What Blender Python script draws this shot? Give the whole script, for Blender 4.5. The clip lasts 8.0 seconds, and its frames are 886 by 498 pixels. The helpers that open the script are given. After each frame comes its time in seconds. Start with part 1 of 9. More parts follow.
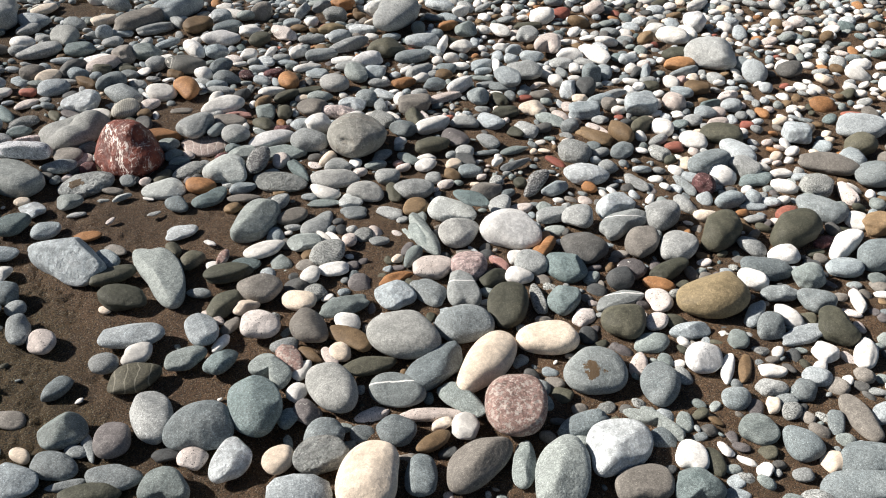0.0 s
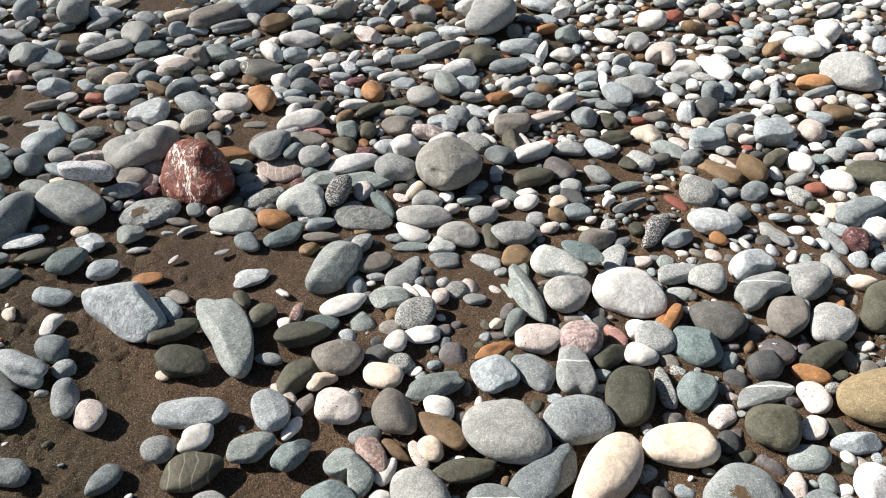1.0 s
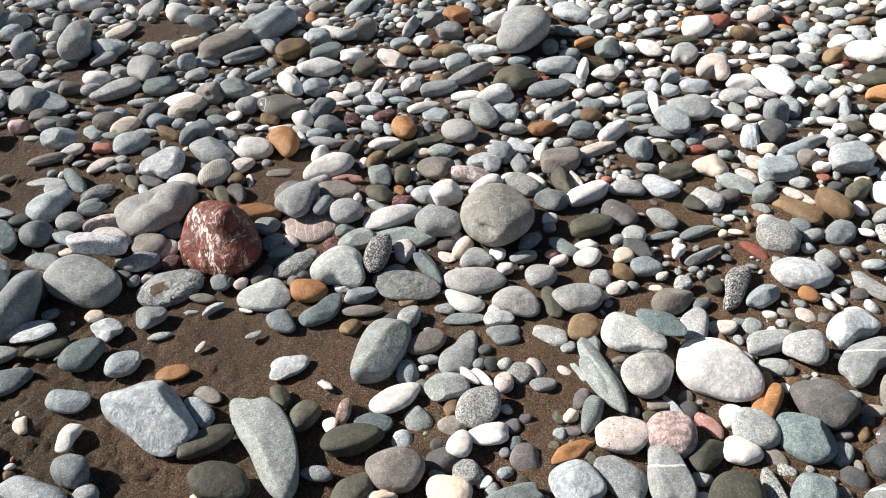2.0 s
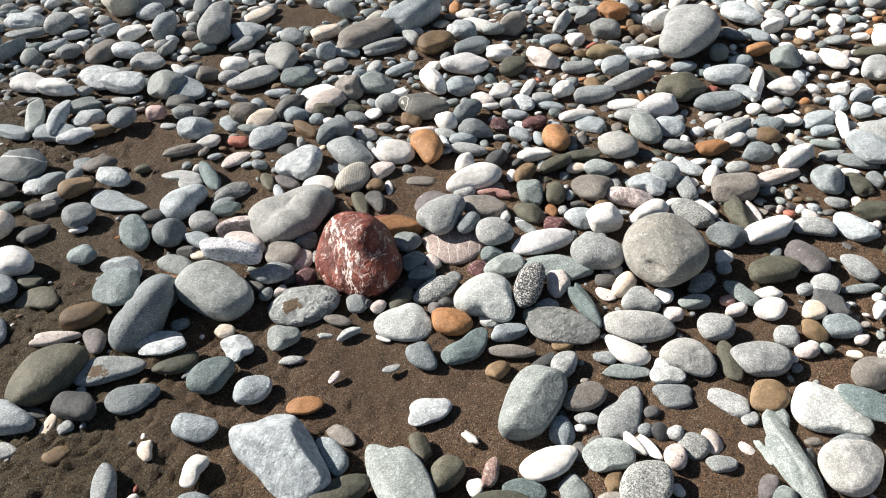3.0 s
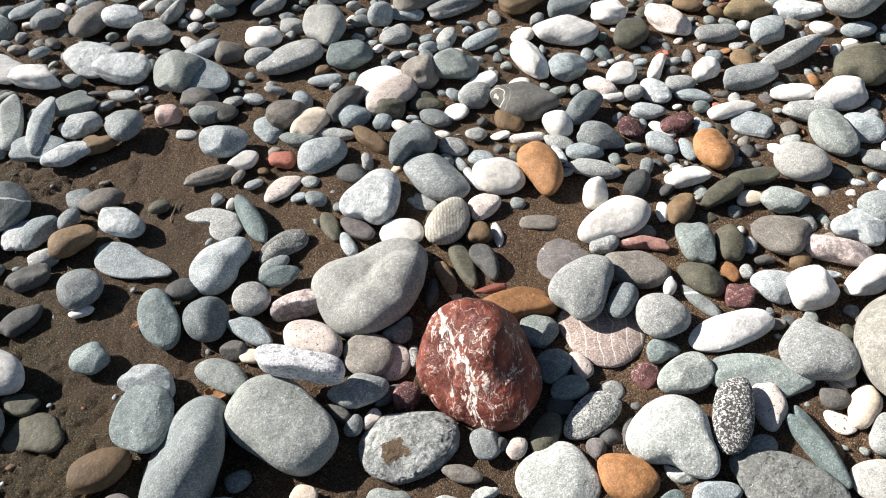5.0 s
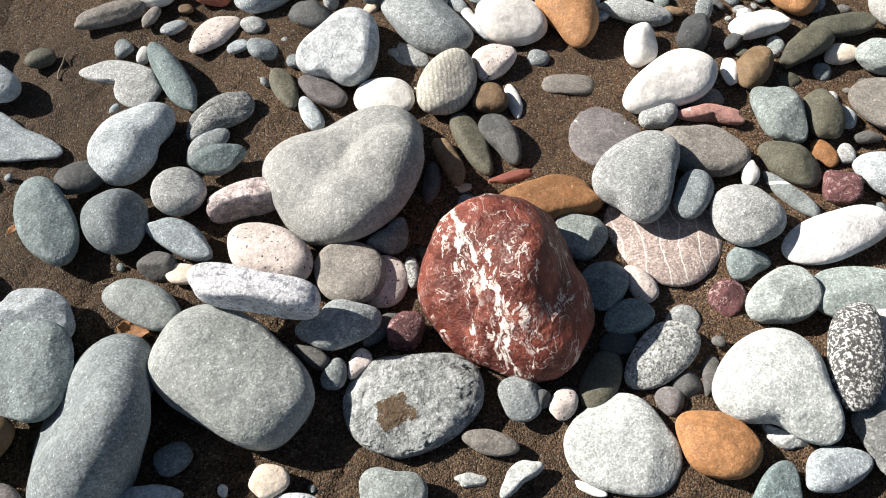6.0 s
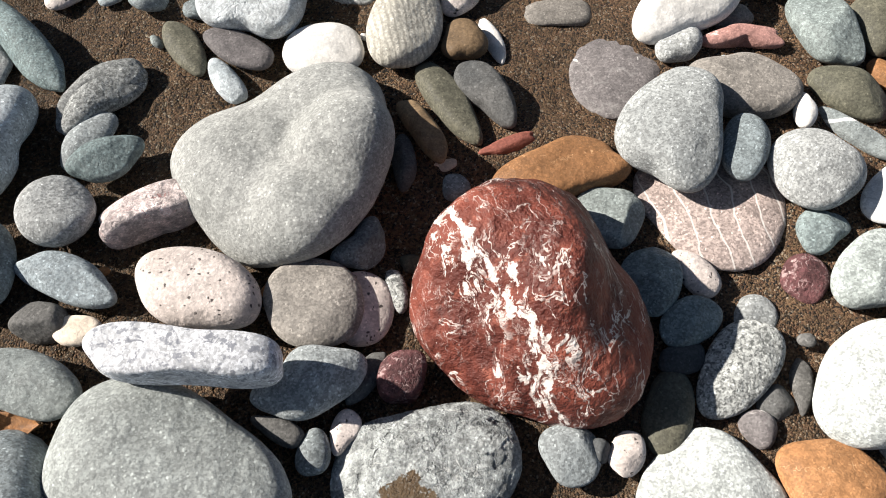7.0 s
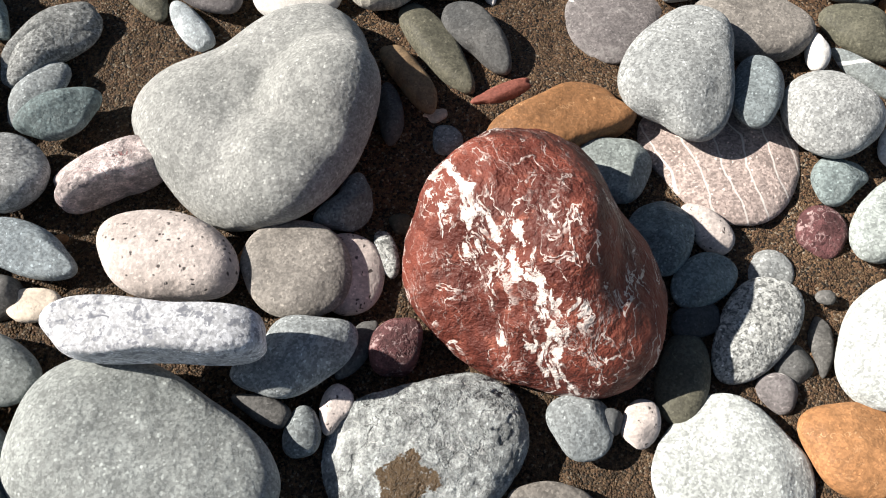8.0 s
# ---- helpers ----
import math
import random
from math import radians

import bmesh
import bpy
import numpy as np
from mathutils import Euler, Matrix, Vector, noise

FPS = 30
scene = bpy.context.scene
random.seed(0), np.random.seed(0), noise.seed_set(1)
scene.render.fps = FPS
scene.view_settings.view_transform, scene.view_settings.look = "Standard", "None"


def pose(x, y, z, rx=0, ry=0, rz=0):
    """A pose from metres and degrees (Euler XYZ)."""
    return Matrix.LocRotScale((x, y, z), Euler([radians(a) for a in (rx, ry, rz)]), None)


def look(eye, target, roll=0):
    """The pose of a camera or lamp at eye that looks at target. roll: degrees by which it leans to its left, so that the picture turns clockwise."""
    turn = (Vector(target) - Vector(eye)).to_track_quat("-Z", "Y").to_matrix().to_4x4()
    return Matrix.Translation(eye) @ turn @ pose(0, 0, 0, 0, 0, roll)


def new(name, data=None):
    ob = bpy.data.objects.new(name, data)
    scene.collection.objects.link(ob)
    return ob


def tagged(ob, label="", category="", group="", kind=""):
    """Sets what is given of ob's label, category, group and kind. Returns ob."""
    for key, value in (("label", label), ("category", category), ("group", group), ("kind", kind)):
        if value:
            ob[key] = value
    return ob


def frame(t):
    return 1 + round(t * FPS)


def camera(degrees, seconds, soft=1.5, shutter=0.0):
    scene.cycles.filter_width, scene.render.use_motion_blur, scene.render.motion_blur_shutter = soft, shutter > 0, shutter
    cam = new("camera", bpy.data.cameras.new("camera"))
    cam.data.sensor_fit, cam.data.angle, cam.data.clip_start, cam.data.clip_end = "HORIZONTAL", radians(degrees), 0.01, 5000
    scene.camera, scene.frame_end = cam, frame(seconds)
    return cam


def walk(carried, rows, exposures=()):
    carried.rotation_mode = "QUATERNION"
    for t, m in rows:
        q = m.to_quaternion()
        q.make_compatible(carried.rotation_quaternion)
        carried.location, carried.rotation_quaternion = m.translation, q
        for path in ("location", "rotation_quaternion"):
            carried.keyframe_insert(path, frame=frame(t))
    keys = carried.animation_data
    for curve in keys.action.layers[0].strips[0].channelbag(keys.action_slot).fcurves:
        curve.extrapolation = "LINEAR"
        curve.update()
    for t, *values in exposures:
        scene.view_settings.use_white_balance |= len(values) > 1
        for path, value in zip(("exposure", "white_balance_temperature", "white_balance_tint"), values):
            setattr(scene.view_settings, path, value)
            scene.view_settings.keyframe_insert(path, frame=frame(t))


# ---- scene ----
cam = camera(57.4, 8.0, soft=1.0)
PATH = [
    (0, look((0.3030, -1.7570, 0.9020), (0.7111, -0.1526, -0.2203), 1.70)),
    (0.2, look((0.3142, -1.7034, 0.9148), (0.6020, -0.0707, -0.2039), 0.90)),
    (0.5, look((0.3180, -1.6210, 0.9110), (0.5070, 0.0218, -0.2139), -0.50)),
    (0.7, look((0.3102, -1.5728, 0.8988), (0.4602, 0.0719, -0.2293), -1.18)),
    (1, look((0.2880, -1.4820, 0.8930), (0.5380, 0.1191, -0.2791), 1.10)),
    (1.2, look((0.2720, -1.4300, 0.8910), (0.5710, 0.1471, -0.3021), 0.70)),
    (2.3, look((0.2400, -1.1880, 0.9230), (0.4130, 0.3959, -0.2859), -3.00)),
    (2.5, look((0.2270, -1.1500, 0.9230), (0.3440, 0.4420, -0.2820), -2.60)),
    (2.8, look((0.1980, -1.1060, 0.9072), (0.2214, 0.4823, -0.3080), -2.99)),
    (3, look((0.1730, -1.0750, 0.8980), (0.1440, 0.4953, -0.3402), -3.10)),
    (3.2, look((0.1550, -1.0364, 0.8930), (0.0772, 0.5225, -0.3576), -3.36)),
    (3.5, look((0.1180, -0.9640, 0.9020), (-0.0090, 0.5727, -0.3717), -4.10)),
    (3.7, look((0.0950, -0.9208, 0.9024), (-0.0253, 0.5995, -0.3916), -4.93)),
    (4, look((0.0650, -0.8550, 0.9020), (-0.0030, 0.6502, -0.4132), -5.90)),
    (4.2, look((0.0490, -0.8070, 0.9000), (0.0010, 0.6902, -0.4252), -5.50)),
    (5.3, look((-0.0190, -0.4970, 0.8010), (-0.0650, 0.8090, -0.7130), -5.10)),
    (5.5, look((-0.0280, -0.4610, 0.7620), (-0.0470, 0.7880, -0.8000), -4.00)),
    (5.8, look((-0.0482, -0.4012, 0.6808), (-0.0015, 0.8017, -0.9163), -1.79)),
    (6, look((-0.0790, -0.3480, 0.6440), (0.0120, 0.7568, -1.0207), -0.10)),
    (6.3, look((-0.0974, -0.2944, 0.5872), (0.0307, 0.7479, -1.1149), -0.47)),
    (6.5, look((-0.1060, -0.2500, 0.5640), (0.0660, 0.7292, -1.1714), 1.50)),
    (6.8, look((-0.1108, -0.1964, 0.5246), (0.1238, 0.7250, -1.2350), 2.87)),
    (7, look((-0.1150, -0.1850, 0.5100), (0.1580, 0.7309, -1.2469), 4.10)),
    (7.3, look((-0.1210, -0.1810, 0.4916), (0.1648, 0.7264, -1.2676), 4.39)),
    (7.5, look((-0.1240, -0.1760, 0.4770), (0.1711, 0.7042, -1.2945), 5.20)),
    (7.7, look((-0.1262, -0.1730, 0.4686), (0.1882, 0.6906, -1.3077), 6.31)),
    (8, look((-0.1240, -0.1610, 0.4690), (0.2030, 0.6491, -1.3301), 7.80)),
]
walk(cam, PATH, exposures=[(0.0, 0.78), (1.0, 0.9), (2.5, 0.97), (3.5, 1.22), (4.2, 1.16), (5.5, 1.06), (6.5, 1.03), (8.0, 0.96)])

# low afternoon sun from the left, clear sky
SUN_AZIMUTH, SUN_HEIGHT = 160.0, 35.0  # degrees from +x, degrees above the beach
world = bpy.data.worlds.new("world")
scene.world = world
world.use_nodes = True
sky = world.node_tree.nodes.new("ShaderNodeTexSky")
sky.sky_type = "NISHITA"
sky.sun_disc = False
sky.sun_elevation, sky.sun_rotation = radians(SUN_HEIGHT), radians(90 - SUN_AZIMUTH)
backdrop = world.node_tree.nodes["Background"]
backdrop.inputs["Strength"].default_value = 0.031
world.node_tree.links.new(sky.outputs[0], backdrop.inputs[0])
sun = new("sun", bpy.data.lights.new("sun", "SUN"))
sun.data.energy, sun.data.angle, sun.data.color = 4.9, radians(0.55), (1.0, 0.935, 0.86)
toward = Vector((math.cos(radians(SUN_AZIMUTH)) * math.cos(radians(SUN_HEIGHT)), math.sin(radians(SUN_AZIMUTH)) * math.cos(radians(SUN_HEIGHT)), math.sin(radians(SUN_HEIGHT))))
sun.matrix_world = look(toward * 8, (0, 0, 0))


# ---- materials ----
class Nodes:
    """A short way to write node trees."""

    def __init__(self, name):
        self.material = bpy.data.materials.new(name)
        self.material.use_nodes = True
        self.tree = self.material.node_tree
        self.shader = self.tree.nodes["Principled BSDF"]

    def add(self, kind, **values):
        node = self.tree.nodes.new("ShaderNode" + kind)
        for key, value in values.items():
            if key == "operation":
                node.operation = value
            elif key == "blend_type":
                node.data_type, node.blend_type = "RGBA", value
            elif key == "feature":
                node.feature = value
            elif key == "bands":
                node.wave_type, node.bands_direction = value
        return node

    def put(self, socket, value):
        if isinstance(value, bpy.types.NodeSocket):
            self.tree.links.new(value, socket)
        else:
            socket.default_value = value

    def math(self, operation, a, b=0.0, clamp=False):
        node = self.add("Math", operation=operation)
        node.use_clamp = clamp
        self.put(node.inputs[0], a)
        self.put(node.inputs[1], b)
        return node.outputs[0]

    def noise(self, where, scale, detail=4.0, rough=0.55, bend=0.0):
        node = self.add("TexNoise")
        self.put(node.inputs["Vector"], where)
        node.inputs["Scale"].default_value, node.inputs["Detail"].default_value = scale, detail
        node.inputs["Roughness"].default_value, node.inputs["Distortion"].default_value = rough, bend
        return node.outputs["Fac"]

    def cells(self, where, scale, feature="F1"):
        node = self.add("TexVoronoi", feature=feature)
        self.put(node.inputs["Vector"], where)
        node.inputs["Scale"].default_value = scale
        return node.outputs[0]

    def step(self, value, low, high, to_low=0.0, to_high=1.0):
        node = self.add("MapRange")
        node.interpolation_type = "SMOOTHSTEP"
        for socket, v in zip(node.inputs, (value, low, high, to_low, to_high)):
            self.put(socket, v)
        return node.outputs[0]

    def mix(self, amount, a, b, how="MIX"):
        node = self.add("Mix", blend_type=how)
        self.put(node.inputs[0], amount)
        self.put(node.inputs[6], a if isinstance(a, bpy.types.NodeSocket) else (*a, 1))
        self.put(node.inputs[7], b if isinstance(b, bpy.types.NodeSocket) else (*b, 1))
        return node.outputs[2]

    def scaled(self, vector, amount):
        node = self.add("VectorMath", operation="SCALE")
        self.put(node.inputs[0], vector)
        self.put(node.inputs["Scale"], amount)
        return node.outputs[0]

    def plus(self, a, b):
        node = self.add("VectorMath", operation="ADD")
        self.put(node.inputs[0], a)
        self.put(node.inputs[1], b)
        return node.outputs[0]

    def bump(self, height, strength, distance, normal=None):
        node = self.add("Bump")
        self.put(node.inputs["Height"], height)
        node.inputs["Strength"].default_value, node.inputs["Distance"].default_value = strength, distance
        if normal is not None:
            self.put(node.inputs["Normal"], normal)
        return node.outputs[0]


def place_of(n):
    """Where a point lies on its own stone, shifted by chance from stone to stone, and the two chances."""
    where = n.add("TexCoord").outputs["Object"]
    one, two = n.add("ObjectInfo").outputs["Random"], n.add("NewGeometry").outputs["Random Per Island"]
    chance = n.math("FRACT", n.math("ADD", n.math("MULTIPLY", one, 7.31), n.math("MULTIPLY", two, 3.77)))
    other = n.math("FRACT", n.math("MULTIPLY", chance, 13.7))
    move = n.add("CombineXYZ")
    n.put(move.inputs[0], n.math("MULTIPLY", chance, 9.0))
    n.put(move.inputs[1], n.math("MULTIPLY", other, 7.0))
    n.put(move.inputs[2], n.math("MULTIPLY", chance, -5.0))
    return n.plus(where, move.outputs[0]), where, chance, other


def stone_material(name, first, second, grain=0.35, grain_colour=None, veins=0.0, vein_colour=(0.75, 0.74, 0.7), pits=0.0, bands=0.0,
                   band_colour=(0.3, 0.3, 0.28), sand=0.0, crag=0.0, line=0.0, rings=None, grain_scale=330.0, rough=0.72, spread=0.35, relief=1.0, stain=0.0, band_scale=160.0, band_edge=(0.55, 0.8), mottling=0.12, vein_scale=20.0, grain_edge=(0.5, 0.58)):
    """Water-worn stone: two mixed tones, salt-and-pepper grain, cloudy patches, and veins, bands, pits or clinging sand."""
    n = Nodes(name)
    at, plain, chance, other = place_of(n)
    cloud = n.noise(at, 28.0, 4.0, 0.6)
    fine = n.noise(at, 800.0, 3.0, 0.8)
    mid = n.noise(at, 260.0, 3.0, 0.65)
    tone = n.mix(n.step(n.math("ADD", n.math("MULTIPLY", cloud, 0.7), n.math("MULTIPLY", other, 0.6)), 0.35, 0.95), first, second)
    value = n.math("ADD", 1.0 - spread * 0.5, n.math("MULTIPLY", chance, spread))
    value = n.math("MULTIPLY", value, n.step(cloud, 0.25, 0.75, 0.88, 1.1))
    value = n.math("MULTIPLY", value, n.step(mid, 0.3, 0.7, 1.0 - grain * 0.35, 1.0 + grain * 0.25))
    value = n.math("MULTIPLY", value, n.step(fine, 0.3, 0.7, 1.0 - grain * 0.22, 1.0 + grain * 0.22))
    speck = n.add("TexVoronoi", feature="F1")
    n.put(speck.inputs["Vector"], at)
    speck.inputs["Scale"].default_value = 760.0
    crystal = n.add("SeparateColor")
    n.put(crystal.inputs[0], speck.outputs["Color"])
    value = n.math("MULTIPLY", value, n.step(crystal.outputs[0], 0.0, 1.0, 1.0 - grain * 0.62, 1.0 + grain * 0.62))
    value = n.math("MULTIPLY", value, n.step(crystal.outputs[1], 0.93, 0.96, 1.0, 1.0 + grain * 1.3))
    mottle = n.noise(at, 95.0, 5.0, 0.72)
    value = n.math("MULTIPLY", value, n.step(mottle, 0.4, 0.6, 1.0 - mottling, 1.0 + mottling * 0.7))
    worn_patch = n.math("MULTIPLY", n.step(n.noise(at, 38.0, 7.0, 0.72), 0.53, 0.6), n.step(other, 0.3, 0.8))
    value = n.math("MULTIPLY", value, n.math("ADD", 1.0, n.math("MULTIPLY", worn_patch, mottling * 1.3)))
    hairline = n.step(n.math("ABSOLUTE", n.math("SUBTRACT", n.noise(at, 17.0, 4.0, 0.6, 0.4), 0.5)), 0.0, 0.006, 1.0, 0.0)
    hairline = n.math("MULTIPLY", hairline, n.math("MULTIPLY", n.step(n.noise(at, 30.0, 2.0), 0.45, 0.6), n.step(chance, 0.35, 0.6)))
    value = n.math("MULTIPLY", value, n.math("SUBTRACT", 1.0, n.math("MULTIPLY", hairline, 0.14)))
    grey = n.add("CombineXYZ")
    for i in range(3):
        n.put(grey.inputs[i], value)
    colour = n.mix(1.0, tone, grey.outputs[0], "MULTIPLY")
    if grain_colour:
        colour = n.mix(n.step(n.noise(at, grain_scale, 4.0, 0.7), *grain_edge), colour, grain_colour)
    if stain:
        colour = n.mix(n.math("MULTIPLY", n.step(n.noise(at, 14.0, 5.0, 0.7), 0.52, 0.7), stain), colour, (0.16, 0.09, 0.04))
    height = n.math("ADD", n.math("ADD", n.math("MULTIPLY", fine, 0.4), n.math("MULTIPLY", mid, 0.65)), n.math("MULTIPLY", mottle, 0.9))
    height = n.math("SUBTRACT", height, n.math("MULTIPLY", hairline, 0.15))
    if bands:
        wave = n.add("TexWave", bands=("BANDS", "X"))
        n.put(wave.inputs["Vector"], plain)
        wave.inputs["Scale"].default_value, wave.inputs["Distortion"].default_value = band_scale / 6.28, 4.0
        wave.inputs["Detail"].default_value, wave.inputs["Detail Scale"].default_value = 3.0, 1.2
        colour = n.mix(n.math("MULTIPLY", n.step(wave.outputs["Fac"], *band_edge), bands), colour, band_colour)
    if veins:
        bent = n.plus(at, n.scaled(n.add("TexNoise").outputs["Color"], 0.012))
        crack = n.math("SUBTRACT", n.noise(bent, vein_scale, 3.0, 0.55, 0.3), 0.5)
        line = n.step(n.math("ABSOLUTE", crack), 0.0, 0.011, 1.0, 0.0)
        held = n.step(n.noise(at, vein_scale * 0.7, 2.0), 0.4, 0.56)
        colour = n.mix(n.math("MULTIPLY", n.math("MULTIPLY", line, held), veins), colour, vein_colour)
    if rings:
        away = n.add("VectorMath", operation="DISTANCE")
        n.put(away.inputs[0], plain)
        away.inputs[1].default_value = rings
        far_off = n.math("ADD", away.outputs["Value"], n.math("MULTIPLY", n.noise(plain, 55.0, 3.0), 0.012))
        wave = n.math("ABSOLUTE", n.math("SUBTRACT", n.math("FRACT", n.math("MULTIPLY", far_off, 95.0)), 0.5))
        ring = n.math("MULTIPLY", n.step(wave, 0.05, 0.12, 1.0, 0.0), n.step(far_off, 0.034, 0.038, 1.0, 0.0))
        colour = n.mix(n.math("MULTIPLY", ring, 0.85), colour, (0.62, 0.6, 0.55))
    if line:
        tilted = n.add("VectorMath", operation="DOT_PRODUCT")
        n.put(tilted.inputs[0], plain)
        tilted.inputs[1].default_value = (0.12, 0.8, 0.6)
        off = n.math("ADD", n.math("SUBTRACT", tilted.outputs["Value"], 0.012), n.math("MULTIPLY", n.math("SUBTRACT", n.noise(plain, 40.0, 3.0), 0.5), 0.008))
        colour = n.mix(n.math("MULTIPLY", n.step(n.math("ABSOLUTE", off), 0.0009, 0.0016, 1.0, 0.0), line), colour, vein_colour)
    if pits:
        hole = n.step(n.cells(n.plus(at, n.scaled(n.add("TexNoise").outputs["Color"], 0.01)), 210.0), 0.14, 0.26, 1.0, 0.0)
        kept = n.math("MULTIPLY", hole, n.step(n.noise(at, 110.0, 3.0), 0.44, 0.5))
        colour = n.mix(n.math("MULTIPLY", kept, pits), colour, (0.06, 0.05, 0.045))
        height = n.math("SUBTRACT", height, n.math("MULTIPLY", kept, 0.9))
    if sand:
        reach = n.add("VectorMath", operation="LENGTH")
        flat = n.add("VectorMath", operation="MULTIPLY")
        n.put(flat.inputs[0], plain)
        flat.inputs[1].default_value = (1.0, 1.0, 0.0)
        n.put(reach.inputs[0], n.plus(flat.outputs[0], (0.012, 0.012, 0.0)))
        worn_in = n.math("SUBTRACT", n.math("MULTIPLY", n.noise(plain, 60.0, 4.0, 0.65), 0.5), n.math("MULTIPLY", reach.outputs["Value"], 10.0))
        patch = n.step(n.math("ADD", worn_in, n.math("MULTIPLY", fine, 0.1)), 0.15, 0.17)
        colour = n.mix(n.math("MULTIPLY", n.math("MULTIPLY", patch, n.step(fine, 0.25, 0.5, 0.55, 1.0)), sand), colour, (0.13, 0.085, 0.045))
    n.put(n.shader.inputs["Base Color"], colour)
    n.put(n.shader.inputs["Roughness"], n.step(mid, 0.3, 0.7, rough - 0.08, rough + 0.1))
    n.shader.inputs["Specular IOR Level"].default_value = 0.35
    n.shader.inputs["Diffuse Roughness"].default_value = 0.5
    under = n.bump(cloud, 0.5 * relief, 0.008)
    if crag:
        under = n.bump(n.noise(plain, 42.0, 8.0, 0.68), crag, 0.026, under)
        split = n.math("ABSOLUTE", n.math("SUBTRACT", n.noise(plain, 22.0, 5.0, 0.6), 0.5))
        under = n.bump(n.step(split, 0.0, 0.018), crag * 0.8, 0.007, under)
    n.put(n.shader.inputs["Normal"], n.bump(height, 0.36 * relief, 0.0014, under))
    return n.material


def sand_material():
    """Coarse dark volcanic sand: grains of brown, black, tan and a few white ones."""
    n = Nodes("dark_sand")
    at = n.add("TexCoord").outputs["Object"]
    cell = n.add("TexVoronoi", feature="F1")
    n.put(cell.inputs["Vector"], at)
    cell.inputs["Scale"].default_value = 680.0
    split = n.add("SeparateColor")
    n.put(split.inputs[0], cell.outputs["Color"])
    big = n.noise(at, 2.3, 4.0, 0.6)
    mid = n.noise(at, 40.0, 4.0, 0.7)
    colour = n.mix(n.step(split.outputs[0], 0.15, 0.85), (0.09, 0.057, 0.034), (0.256, 0.161, 0.09))
    colour = n.mix(n.step(n.math("FRACT", n.math("MULTIPLY", split.outputs[0], 7.0)), 0.7, 0.75), colour, n.mix(0.4, colour, (0.24, 0.12, 0.07)))
    speck = n.noise(at, 1100.0, 2.0, 0.8)
    colour = n.mix(1.0, colour, n.mix(n.step(speck, 0.35, 0.65), (0.75, 0.75, 0.75), (1.2, 1.2, 1.2)), "MULTIPLY")
    colour = n.mix(n.step(split.outputs[1], 0.93, 0.95), colour, (0.42, 0.34, 0.25))
    colour = n.mix(n.step(split.outputs[2], 0.84, 0.88), colour, (0.02, 0.018, 0.016))
    colour = n.mix(n.step(n.math("ADD", n.math("MULTIPLY", big, 0.7), n.math("MULTIPLY", mid, 0.3)), 0.42, 0.6), colour, n.mix(0.4, colour, (0.07, 0.052, 0.034)))
    place = n.add("SeparateXYZ")
    n.put(place.inputs[0], at)
    damp = n.step(n.math("ADD", n.math("ADD", place.outputs[0], n.math("MULTIPLY", place.outputs[1], -0.25)), n.math("MULTIPLY", big, 0.7)), -0.15, 0.6, 1.0, 0.0)
    colour = n.mix(n.math("MULTIPLY", damp, 0.75), colour, n.mix(1.0, colour, (0.84, 0.86, 0.8), "MULTIPLY"))
    wet = n.step(n.math("ADD", n.math("ADD", place.outputs[0], n.math("MULTIPLY", place.outputs[1], 0.6)), n.math("ADD", n.math("MULTIPLY", big, 0.5), n.math("MULTIPLY", mid, 0.2))), -0.2, 0.02, 1.0, 0.0)
    colour = n.mix(wet, colour, n.mix(1.0, colour, (0.68, 0.76, 0.66), "MULTIPLY"))
    n.put(n.shader.inputs["Base Color"], colour)
    n.put(n.shader.inputs["Roughness"], n.step(split.outputs[1], 0.8, 1.0, 0.8, 0.4))
    n.shader.inputs["Specular IOR Level"].default_value = 0.3
    n.shader.inputs["Diffuse Roughness"].default_value = 0.6
    grains = n.math("SUBTRACT", 1.0, cell.outputs["Distance"])
    n.put(n.shader.inputs["Normal"], n.bump(grains, 1.0, 0.003, n.bump(n.noise(at, 150.0, 6.0, 0.75), 0.9, 0.006, n.bump(mid, 0.9, 0.013))))
    return n.material


